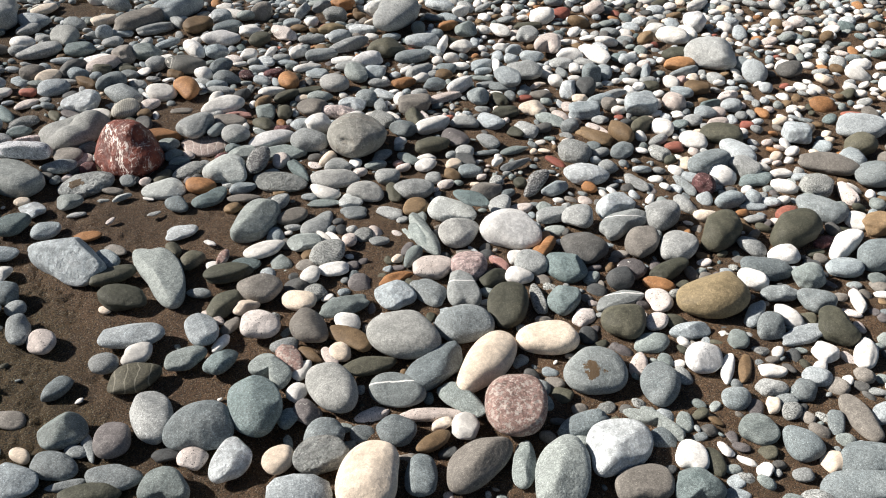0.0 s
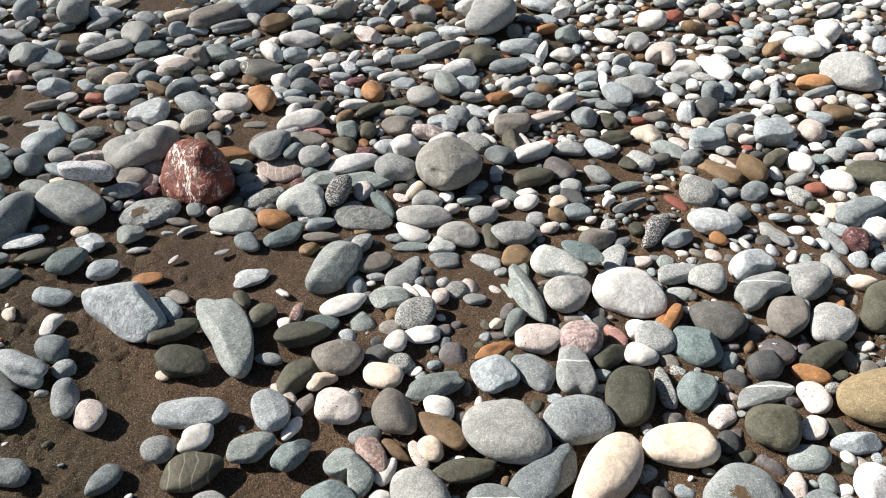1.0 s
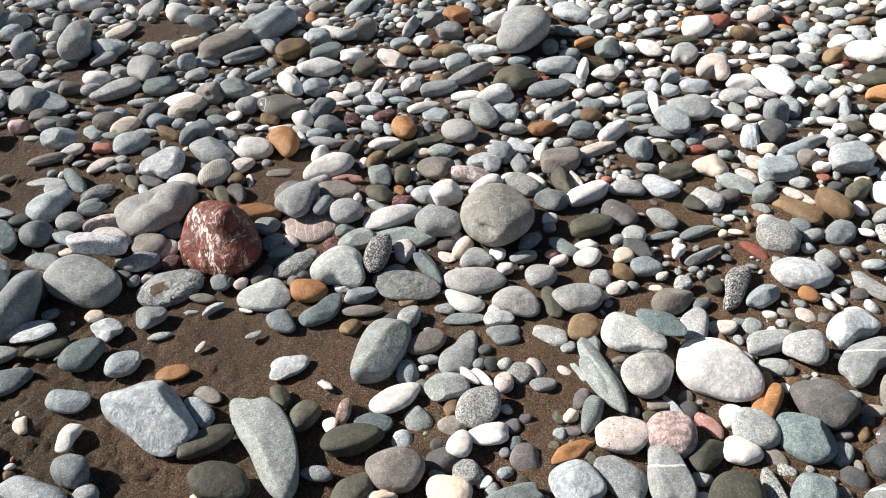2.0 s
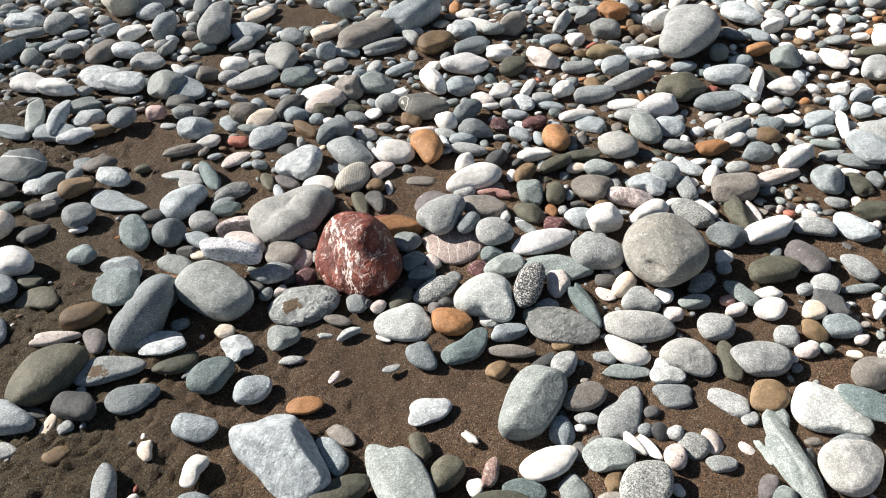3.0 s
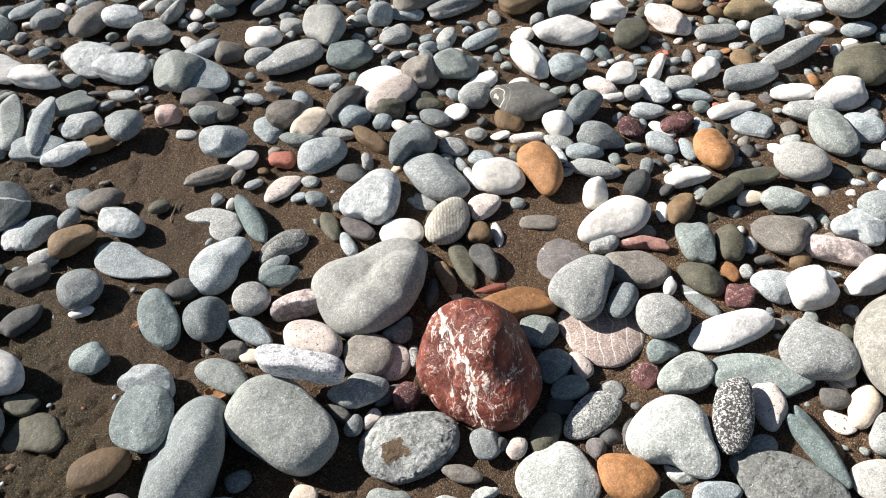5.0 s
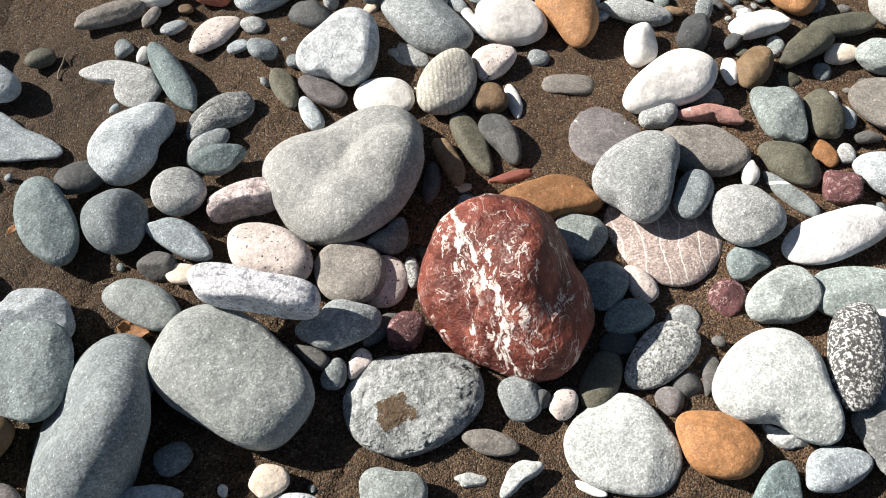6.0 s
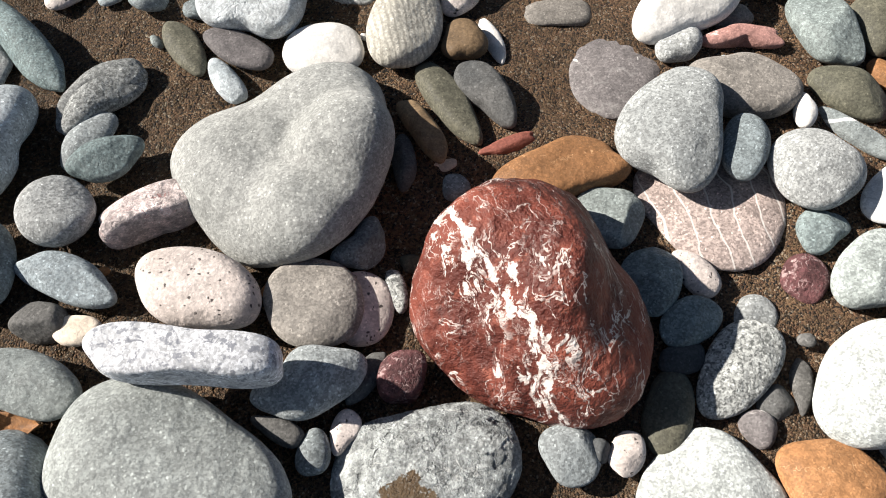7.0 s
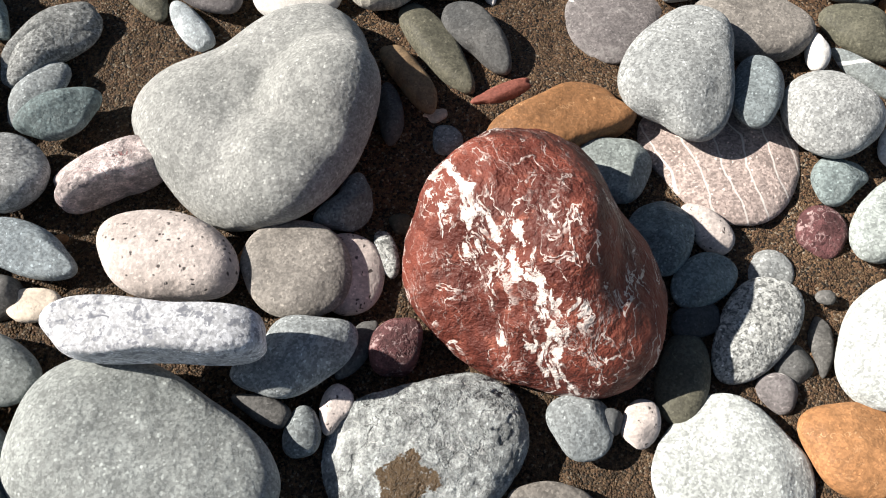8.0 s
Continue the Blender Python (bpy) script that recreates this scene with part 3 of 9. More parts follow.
red_rock(-0.002, 0.000, 0.033, (66.4, -5.9, 14.7, 18.3, -11.8, 2.8, 5.8, -4.5, -5.4, 9.0, -0.5, 0.3, -4.6, -3.3, -4.2, -0.8, -0.6, 4.1, -2.2, -2.4, 2.3, 1.2, -1.1, -1.8, -1.7, -1.7, 2.5, -1.7, 1.6, 1.6, 2.4, -1.1, -1.4, 1.2, 1.9, -0.1, 1.4, 0.4, 0.3, 1.6, -1.1, -1.9, 2.0, 1.0, 2.3, -1.1, -0.7, 1.6, 0.6))

# ---- the stones that can be told apart ----
boulder(-0.134, 0.155, 0.026, "G", (58.8, -15.0, 4.7, 9.5, -32.8, 17.5, -14.8, -0.2, 4.1, 6.4, 0.1, 2.5, 5.2, -0.1, -1.7, 6.2, 5.2, -4.9, 5.1, 2.4, -3.7, 1.7, -1.0, -2.4, -3.2, -1.5, -0.1, -1.6, 1.9, 2.6, 6.1, 0.4, 5.9, 2.9, 0.3, -1.6))
stone(0.152, 0.131, 0.031, (0.0312, 0.0440), (-0.0284, 0.0184), 0.0240, "l", outline=(1.0, 0.0, 0.0, -0.094, 0.046, 0.095, -0.072, -0, -0.004, -0.012, 0.017), level=5, square=2.5)
stone(-0.205, 0.074, 0.022, (0.0353, -0.0260), (0.0161, 0.0233), 0.0172, "k", outline=(1.0, 0.0, 0.0, 0.013, 0.037, 0.019, 0.008, 0.04, -0.025, -0.011, -0.003), level=5, extra="with small pits")
stone(-0.233, -0.046, 0.020, (0.0548, -0.0487), (0.0404, 0.0322), 0.0340, "N", outline=(1.0, 0.0, 0.0, 0.039, -0.047, 0.032, 0.007, -0.015, -0.025, -0.016, -0.003), level=5, square=2.4)
stone(-0.084, -0.074, 0.004, (0.0594, 0.0006), (0.0004, 0.0469), 0.0180, "X", outline=(1.0, 0.0, 0.0, 0.031, 0.005, 0.032, 0.052, -0.008, -0.009, -0.002, -0.009), level=6, cracks=0.055)
stone(0.222, -0.092, 0.020, (0.0337, -0.0382), (0.0329, 0.0278), 0.0265, "L", outline=(1.0, 0.0, 0.0, -0.004, 0.012, 0.141, -0.035, 0.055, -0.059, -0.007, -0.018), level=5)
boulder(-0.349, 0.224, 0.016, "b", (34.6, 0.6, -3.8, 2.1, -14.9, 2.3, -1.5, -5.5, 5.7, 1.1, 1.4, -1.8, 1.7, 0.4, -2.2, 1.4, 4.1, -0.6, 0.7, 1.4, -1.5, -0.1, 1.5, -1.1, -0.7, -0.1, -0.2, 0.8, -0.9, -0.3, 0.3, -0.6, 0.5, 1.0, -0.0, -0.9))
stone(-0.292, 0.105, 0.011, (0.0310, -0.0216), (0.0092, 0.0120), 0.0124, "b", outline=(1.0, 0.0, 0.0, -0.039, 0.006, 0.035, -0.083, 0.025, 0.023, 0.016, -0), level=5)
stone(-0.420, 0.134, 0.015, (0.0230, -0.0493), (0.0230, 0.0114), 0.0181, "T", outline=(1.0, 0.0, 0.0, 0.007, 0.008, 0.003, 0.034, 0.01, 0.001, 0.004, -0.013), level=5)
stone(-0.374, 0.332, 0.001, (0.0404, -0.0220), (0.0175, 0.0181), 0.0090, "l", outline=(1.0, 0.0, 0.0, 0.07, -0.204, -0.154, -0.14, -0.056, 0.126, 0.069, 0.03), level=5)
stone(-0.498, 0.259, 0.001, (0.0572, -0.0318), (0.0115, 0.0252), 0.0071, "b", outline=(1.0, 0.0, 0.0, -0.014, 0.019, 0.114, 0.098, 0.011, 0.045, -0.028, 0.02), level=5)
stone(0.087, -0.129, 0.005, (0.0405, -0.0231), (0.0212, 0.0366), 0.0140, "L", outline=(1.0, 0.0, 0.0, -0.005, 0.005, 0.055, -0.048, 0.025, 0.008, -0.012, 0.008), level=5, square=2.2)
stone(0.163, -0.135, 0.010, (0.0308, -0.0146), (0.0113, 0.0262), 0.0141, "O", outline=(1.0, 0.0, 0.0, 0.018, 0.004, -0.006, 0.035, 0.019, -0.029, 0.001, 0.02), level=5)
stone(0.334, -0.156, 0.011, (0.0553, -0.0306), (0.0175, 0.0310), 0.0149, "C", outline=(1.0, 0.0, 0.0, -0.024, 0.018, 0.008, 0.03, 0.038, -0.021, -0.023, 0.008), level=5, cracks=0.04)
stone(0.273, -0.311, 0.014, (0.0347, 0.0572), (-0.0312, 0.0204), 0.0320, "t", outline=(1.0, 0.0, 0.0, -0.027, -0.028, -0.054, -0.013, 0.009, -0.043, -0, 0.009), level=5, square=2.6)
stone(0.513, -0.237, 0.014, (0.0321, -0.0196), (0.0181, 0.0278), 0.0189, "G", outline=(1.0, 0.0, 0.0, 0.092, -0.034, 0.027, -0.082, -0.01, 0.002, -0, -0.008), level=5, dents=[(0.35, 0.2, 0.9, 0.4, 0.3), (-0.6, 0.1, 0.8, 0.3, -0.15)])
stone(-0.610, -0.112, 0.008, (0.0442, 0.0127), (-0.0237, 0.0412), 0.0164, "B", outline=(0.996, 0.002, -0.001, 0.002, 0.003, -0.041, -0.031, -0.022, -0.006, 0.028, 0.026))
boulder(-0.347, -0.085, 0.016, "g", (57.5, -17.1, 4.8, 1.3, -3.9, 25.8, -12.0, -19.3, 4.5, 2.5, -7.2, 2.5, 9.5, 3.1, -2.3, -2.9, -3.4, 3.2, -0.0, 2.7, -5.4, -0.7, 4.5, 3.6, -3.5))
stone(0.527, -0.011, 0.040, (0.0339, 0.0842), (-0.0613, 0.0241), 0.0443, "M", outline=(1.0, 0.0, 0.0, -0.046, 0.046, -0.005, -0.007, 0.035, 0.002, 0.002, -0.014), level=5, dents=[(-0.95, 0.03, 0.32, 0.24, 0.16), (-0.88, 0.27, 0.38, 0.16, 0.1)])
stone(0.780, 0.846, 0.048, (0.0608, 0.1217), (-0.0592, 0.0327), 0.0469, "l", outline=(1.0, 0.0, 0.0, -0.02, 0.01, -0.081, 0.047, -0.018, -0.022, 0.021, -0.041), level=5)
stone(-0.453, -0.223, 0.020, (0.0332, 0.0548), (-0.0433, 0.0225), 0.0258, "v", outline=(1.0, 0.0, 0.0, 0.002, -0.003, 0.001, -0.021, 0.013, -0.017, 0, -0.004), level=5, square=2.2)
stone(-0.365, -0.210, 0.009, (0.0479, 0.0145), (-0.0087, 0.0266), 0.0117, "A", outline=(1.0, 0.0, 0.0, 0.019, -0.008, 0.108, -0.087, -0.014, 0.004, -0.012, -0.012), level=5)
stone(-0.262, -0.203, 0.008, (0.0328, 0.0111), (-0.0045, 0.0186), 0.0100, "v", outline=(1.0, 0.0, 0.0, 0.081, -0.073, -0.061, 0.133, -0.051, -0.015, 0.006, -0.034), level=5)
stone(-0.284, -0.179, 0.023, (0.0356, 0.0073), (-0.0033, 0.0163), 0.0064, "B", outline=(1.0, 0.0, 0.0, 0.012, -0.009, -0.047, 0.039, -0.026, 0.005, -0.004, -0.057), level=5)
stone(-0.201, -0.235, 0.014, (0.0239, 0.0279), (-0.0236, 0.0198), 0.0176, "T", outline=(1.0, 0.0, 0.0, 0.014, 0.001, 0.049, -0.005, 0.014, -0.038, -0.013, 0.006), level=5)
stone(-0.133, -0.264, 0.011, (0.0235, 0.0171), (-0.0142, 0.0204), 0.0150, "b", outline=(1.0, 0.0, 0.0, 0.017, -0.026, 0.011, -0.012, 0.028, 0.016, -0.012, -0.005), level=5)
stone(-0.054, -0.294, 0.005, (0.0262, 0.0035), (-0.0003, 0.0166), 0.0072, "O", outline=(1.0, 0.0, 0.0, 0.031, -0.063, 0.013, 0.003, 0.008, 0.011, 0.008, -0.019), level=5)
stone(-0.205, -0.328, 0.009, (0.0320, -0.0138), (0.0103, 0.0212), 0.0124, "b", outline=(1.0, 0.0, 0.0, 0.002, 0.003, -0.019, 0.026, -0.016, -0.015, 0.004, 0.007), level=5)
stone(-0.485, -0.303, 0.014, (0.0451, -0.0101), (-0.0024, 0.0282), 0.0182, "b", outline=(0.982, -0.001, 0.002, 0.003, -0.005, 0.119, -0.021, 0.018, -0.01, -0.001, 0.014))
stone(-0.312, -0.271, 0.010, (0.0386, 0.0068), (-0.0039, 0.0257), 0.0132, "g", outline=(1.0, 0.0, 0.0, -0.005, 0.047, 0.029, 0.077, 0.004, 0.01, -0.002, 0.002), level=5)
stone(-0.543, -0.028, 0.001, (0.0361, -0.0126), (0.0121, 0.0240), 0.0092, "v", outline=(1.0, 0.0, 0.0, -0.022, -0.012, 0.109, -0.053, 0.009, -0.046, -0.021, 0.02), level=5)
stone(-0.477, -0.133, 0.007, (0.0391, 0.0055), (-0.0024, 0.0126), 0.0090, "k", outline=(1.0, 0.0, 0.0, -0.057, 0.018, 0.151, -0.027, 0.007, 0.024, 0.014, -0.015), level=5)
stone(0.898, -0.541, 0.018, (0.0163, 0.0388), (-0.0403, 0.0173), 0.0235, "d", outline=(1.0, 0.0, 0.0, -0.004, 0.047, -0.058, 0.004, 0.054, -0.026, 0.017, -0.03), level=5)
stone(0.840, -0.595, 0.017, (0.0019, 0.0420), (-0.0383, 0.0028), 0.0221, "T", outline=(1.0, 0.0, 0.0, -0.019, 0.082, -0.002, 0.033, 0.034, 0.002, -0.002, 0.004), level=5)
stone(1.017, -0.551, 0.023, (0.0310, 0.0449), (-0.0227, 0.0190), 0.0214, "m", outline=(1.0, 0.0, 0.0, -0.108, -0.066, -0.031, -0.031, 0.011, -0.001, 0.001, -0.026), level=5)
stone(1.086, -0.572, 0.017, (0.0366, 0.0444), (-0.0253, 0.0193), 0.0221, "l", outline=(1.0, 0.0, 0.0, -0.116, -0.018, -0.042, 0.045, -0.016, 0.01, 0.014, 0.002), level=5)
stone(1.104, -0.462, 0.023, (0.0396, -0.0004), (0.0137, 0.0433), 0.0301, "l", outline=(0.997, 0.005, 0.001, 0.002, 0.005, 0.013, 0.025, 0.011, 0.007, -0.014, -0.015), dents=[(0.2, 0.2, 0.9, 0.15, 0.12), (-0.3, -0.2, 0.8, 0.12, 0.12)], extra="with small pits")
stone(1.009, -0.472, 0.018, (0.0592, 0.0240), (-0.0037, 0.0305), 0.0231, "E", outline=(0.962, -0.001, 0.019, 0.019, 0.006, 0.084, -0.099, -0.087, -0.075, -0.052, 0.037))
stone(0.631, -0.621, 0.016, (0.0043, 0.0562), (-0.0276, -0.0022), 0.0200, "E", outline=(1.0, 0.0, 0.0, -0.069, 0.055, 0.122, -0.037, -0.02, 0.039, 0, 0.021), level=5)
stone(0.658, -0.559, 0.019, (0.0363, -0.0098), (0.0112, 0.0357), 0.0257, "u", outline=(0.997, 0.007, 0.008, -0.003, -0.003, -0.021, -0.009, -0.0, 0.013, -0.01, -0.0))
stone(0.822, -0.531, 0.020, (0.0314, 0.0377), (-0.0082, 0.0075), 0.0130, "O", outline=(1.0, 0.0, 0.0, -0.081, 0.016, -0.07, 0.001, -0.017, 0.011, 0.03, -0.017), level=5)
stone(1.021, -0.403, 0.018, (0.0477, 0.0118), (0.0006, 0.0293), 0.0242, "B", outline=(0.96, -0.007, 0.022, 0.015, 0.007, 0.049, -0.117, -0.088, -0.059, -0.049, 0.038))
stone(0.772, -0.461, 0.026, (0.0470, -0.0357), (0.0300, 0.0431), 0.0341, "W", outline=(1.0, 0.0, 0.0, 0.057, -0.015, 0.044, -0.076, 0.011, -0.003, 0.015, 0.004), level=5)
stone(0.677, -0.348, 0.016, (0.0386, -0.0350), (0.0285, 0.0309), 0.0207, "L", outline=(1.0, 0.0, 0.0, 0.002, 0.028, 0.09, 0.011, 0.04, -0.05, 0.009, -0.003), level=5)
stone(0.670, -0.443, 0.020, (0.0365, 0.0320), (-0.0247, 0.0248), 0.0239, "G", outline=(1.0, 0.0, 0.0, -0.016, -0.006, 0.055, -0.061, 0.039, -0.018, -0, 0.002), level=5)
stone(0.601, -0.437, 0.011, (0.0109, -0.0582), (0.0216, 0.0029), 0.0146, "t", outline=(1.0, 0.0, 0.0, 0.017, 0.019, 0.063, 0.015, 0.006, -0.01, 0.023, 0.002), level=5)
stone(0.713, -0.370, 0.052, (0.0270, -0.0276), (0.0171, 0.0178), 0.0086, "T", outline=(1.0, 0.0, 0.0, 0.041, 0.021, -0.026, -0.003, 0.059, -0.005, 0.007, 0.005), level=5)
stone(0.619, -0.247, 0.014, (0.0428, -0.0021), (-0.0007, 0.0324), 0.0182, "l", outline=(1.0, 0.0, 0.0, 0.03, 0.007, -0.001, 0.04, 0.004, -0.006, 0.007, 0.015), level=5)
stone(0.895, -0.263, 0.011, (0.0402, 0.0526), (-0.0151, 0.0121), 0.0141, "Z", outline=(1.0, 0.0, 0.0, 0.013, 0.031, -0.092, -0.064, 0.012, -0.064, 0.026, 0.027), level=5)
stone(0.398, -0.332, 0.000, (0.0255, 0.0461), (-0.0214, 0.0137), 0.0120, "l", outline=(1.0, 0.0, 0.0, 0.018, -0.073, 0.13, 0.018, 0.068, 0.016, -0.017, 0.029), level=5, square=2.5)
stone(0.365, -0.405, 0.011, (0.0336, -0.0005), (0.0018, 0.0259), 0.0139, "t", outline=(1.0, 0.0, 0.0, 0.023, -0.004, 0.033, -0.033, -0.006, -0.027, -0.019, 0.025), level=5)
stone(-0.068, -0.394, 0.020, (0.0574, -0.0564), (0.0313, 0.0314), 0.0360, "B", outline=(1.0, 0.0, 0.0, -0.027, -0.028, 0.057, -0.073, -0.03, 0.081, 0.005, 0.012), level=5, square=2.4, cuts=[(0.72, 0.4, 0.55, 0.036), (-0.5, -0.5, 0.75, 0.04), (0.0, 0.55, 0.8, 0.041)], cracks=0.03)
stone(0.098, -0.464, 0.012, (0.0354, -0.0912), (0.0322, 0.0149), 0.0260, "t", outline=(1.0, 0.0, 0.0, 0.002, -0.027, 0.068, -0.112, -0.034, 0.023, 0.001, 0.006), level=5, square=2.4)
stone(0.623, -0.818, 0.019, (0.0519, 0.0592), (-0.0243, 0.0261), 0.0257, "c", outline=(1.0, 0.0, 0.0, 0.017, -0.067, -0.051, 0.033, 0.031, -0.02, 0.002, 0.001), level=5)
stone(0.736, -0.790, 0.022, (0.0501, 0.0035), (-0.0063, 0.0366), 0.0251, "c", outline=(1.0, 0.0, 0.0, 0.029, -0.071, -0.067, 0.032, -0, 0.011, -0.013, 0.003), level=5)
stone(0.500, -0.735, 0.023, (0.0203, -0.0598), (0.0457, 0.0198), 0.0302, "G", outline=(1.0, 0.0, 0.0, -0.062, 0.142, 0.042, 0.017, -0.008, 0.021, -0.016, -0.004), level=5)
stone(1.065, -0.743, 0.029, (0.0633, 0.0366), (-0.0294, 0.0419), 0.0342, "a", outline=(1.0, 0.0, 0.0, -0.065, -0.044, 0.014, 0.04, 0.031, 0.012, 0.018, 0.015), level=5)
stone(-0.211, 0.013, 0.058, (0.0502, -0.0135), (0.0060, 0.0154), 0.0200, "Y", outline=(1.0, 0.0, 0.0, 0.117, -0.05, 0.051, 0.019, -0.026, -0.013, -0.037, -0), level=5, extra="with dark flecks", square=4)
stone(-0.287, 0.068, 0.005, (0.0160, -0.0037), (0.0012, 0.0111), 0.0062, "c")
stone(-0.132, 0.051, 0.016, (0.0258, -0.0216), (0.0215, 0.0238), 0.0110, "m", outline=(1.0, 0.0, 0.0, 0.017, -0.022, -0.008, -0, 0.021, -0.011, 0.001, -0.005), level=5)
stone(-0.100, 0.045, 0.004, (0.0067, 0.0270), (-0.0199, 0.0056), 0.0120, "k", outline=(1.0, 0.0, 0.0, -0.017, -0.011, -0.005, 0.029, -0.011, 0.004, -0.002, 0.001), level=5)
stone(-0.141, -0.004, 0.018, (0.0331, 0.0027), (-0.0020, 0.0224), 0.0140, "g", outline=(1.0, 0.0, 0.0, 0.057, 0.073, -0.004, -0.036, 0.081, -0.002, -0.032, 0.029), level=5)
stone(-0.106, -0.003, 0.003, (0.0142, 0.0159), (-0.0053, 0.0054), 0.0090, "d", outline=(1.0, 0.0, 0.0, -0.021, 0.003, -0.076, 0.023, 0.007, -0.062, 0.021, -0.008), level=5)
stone(-0.084, -0.009, 0.006, (0.0106, 0.0132), (-0.0097, 0.0091), 0.0150, "R", outline=(1.0, 0.0, 0.0, -0.045, -0.104, 0.032, -0.019, 0.103, -0.045, -0.013, 0.003), level=5, square=4)
stone(-0.166, -0.028, 0.008, (0.0136, -0.0107), (0.0052, 0.0059), 0.0090, "d", outline=(1.0, 0.0, 0.0, 0.007, 0.02, -0.09, -0.039, 0.016, 0.024, -0.02, -0.011), level=5)
stone(-0.148, -0.046, 0.006, (0.0050, 0.0148), (-0.0098, 0.0032), 0.0080, "g", outline=(1.0, 0.0, 0.0, -0.04, -0.005, 0.049, 0.022, 0.007, -0.005, -0.006, 0.002), level=5)
stone(-0.127, -0.035, 0.004, (0.0071, 0.0131), (-0.0079, 0.0043), 0.0053, "k", outline=(1.0, 0.0, 0.0, -0.032, -0.028, -0.101, 0.008, 0.057, 0.025, -0.003, -0.003), level=5)
stone(0.009, -0.082, 0.008, (0.0196, -0.0038), (0.0035, 0.0188), 0.0109, "g", outline=(1.0, 0.0, 0.0, -0.015, -0.035, 0.008, 0.074, -0.008, -0.003, -0.008, 0.007), level=5)
stone(0.027, -0.084, 0.008, (0.0032, 0.0073), (-0.0060, 0.0035), 0.0080, "d", outline=(1.0, 0.0, 0.0, -0.023, -0.02, -0.028, 0.011, 0.006, -0.009, 0.002, 0.004), level=5)
stone(0.044, -0.089, 0.006, (0.0090, 0.0122), (-0.0093, 0.0064), 0.0075, "k", outline=(1.0, 0.0, 0.0, -0.019, 0.024, 0.025, -0.015, -0.007, 0.008, -0.004, -0.015), level=5)
stone(0.080, -0.069, 0.002, (0.0138, 0.0252), (-0.0145, 0.0090), 0.0110, "v", outline=(1.0, 0.0, 0.0, 0.043, -0.015, 0.016, -0.011, 0.007, 0.015, -0.005, -0.002), level=5)
stone(0.088, 0.077, 0.010, (0.0109, 0.0235), (-0.0208, 0.0091), 0.0133, "t", outline=(1.0, 0.0, 0.0, -0.064, 0.028, -0.07, -0.039, 0.01, -0.018, 0.02, 0.006), level=5)
stone(0.100, 0.022, 0.010, (0.0073, 0.0265), (-0.0190, 0.0062), 0.0128, "T", outline=(1.0, 0.0, 0.0, -0.044, -0.032, -0.053, -0.013, 0.017, -0.004, 0.003, 0.003), level=5)
stone(0.134, 0.021, 0.006, (0.0059, -0.0203), (0.0121, 0.0038), 0.0075, "k", outline=(1.0, 0.0, 0.0, -0.017, 0.061, -0.049, -0.04, 0.005, 0.012, 0.014, -0.012), level=5)
stone(0.115, -0.013, 0.008, (0.0234, 0.0085), (-0.0051, 0.0148), 0.0110, "T", outline=(1.0, 0.0, 0.0, -0.018, -0.013, -0.018, -0.033, 0.003, -0.005, 0.003, -0.004), level=5)
stone(0.101, -0.036, 0.005, (0.0169, -0.0008), (0.0020, 0.0112), 0.0065, "d")
stone(0.138, -0.050, 0.004, (0.0328, 0.0239), (-0.0138, 0.0184), 0.0120, "S", outline=(1.0, 0.0, 0.0, 0.019, 0.014, -0.054, -0.017, 0.01, -0.014, -0, -0.004), level=5)
stone(0.165, -0.015, -0.003, (0.0172, 0.0058), (-0.0046, 0.0148), 0.0090, "l", outline=(1.0, 0.0, 0.0, -0.009, -0.009, 0.022, 0.011, 0.004, 0.009, 0.008, -0.005), level=5)
stone(0.155, -0.077, -0.003, (0.0124, 0.0069), (-0.0052, 0.0098), 0.0090, "d", outline=(1.0, 0.0, 0.0, -0.024, -0.003, 0.022, 0.035, -0.029, -0.01, 0.001, 0.01), level=5)
stone(0.136, -0.090, -0.003, (0.0107, 0.0064), (-0.0063, 0.0108), 0.0100, "q", outline=(1.0, 0.0, 0.0, -0.037, 0.005, 0.051, -0.023, 0.001, -0.011, -0.007, 0.007), level=5)
stone(0.178, -0.068, -0.004, (0.0065, 0.0185), (-0.0070, 0.0029), 0.0070, "d", outline=(1.0, 0.0, 0.0, -0.007, -0.045, -0.061, 0.004, 0.036, -0.023, 0.015, 0.041), level=5)
stone(0.068, 0.121, 0.012, (0.0475, 0.0075), (-0.0048, 0.0244), 0.0210, "O", outline=(1.0, 0.0, 0.0, 0.047, -0.005, -0.111, 0.051, -0.008, -0.055, -0.015, 0.014), level=5, square=2.7)
stone(0.034, 0.155, 0.007, (0.0231, 0.0042), (-0.0013, 0.0067), 0.0070, "r", outline=(1.0, 0.0, 0.0, -0.006, -0.028, -0.082, 0.04, -0.016, -0.012, -0.03, 0.026), level=5)
stone(-0.015, 0.129, 0.002, (0.0030, 0.0120), (-0.0097, 0.0031), 0.0070, "g", outline=(1.0, 0.0, 0.0, -0.018, -0.024, 0.002, 0.056, 0.01, -0.003, 0.005, -0.021), level=5)
stone(-0.075, 0.054, 0.003, (0.0004, -0.0182), (0.0067, 0.0001), 0.0060, "S", outline=(1.0, 0.0, 0.0, -0.054, -0.005, 0.023, -0.014, 0.001, 0.005, 0.007, -0.005), level=5)
stone(-0.061, 0.074, 0.001, (0.0006, -0.0076), (0.0068, 0.0003), 0.0060, "v", outline=(1.0, 0.0, 0.0, -0.021, -0.006, 0.061, -0.018, -0.013, 0, -0.014, 0.03), level=5)
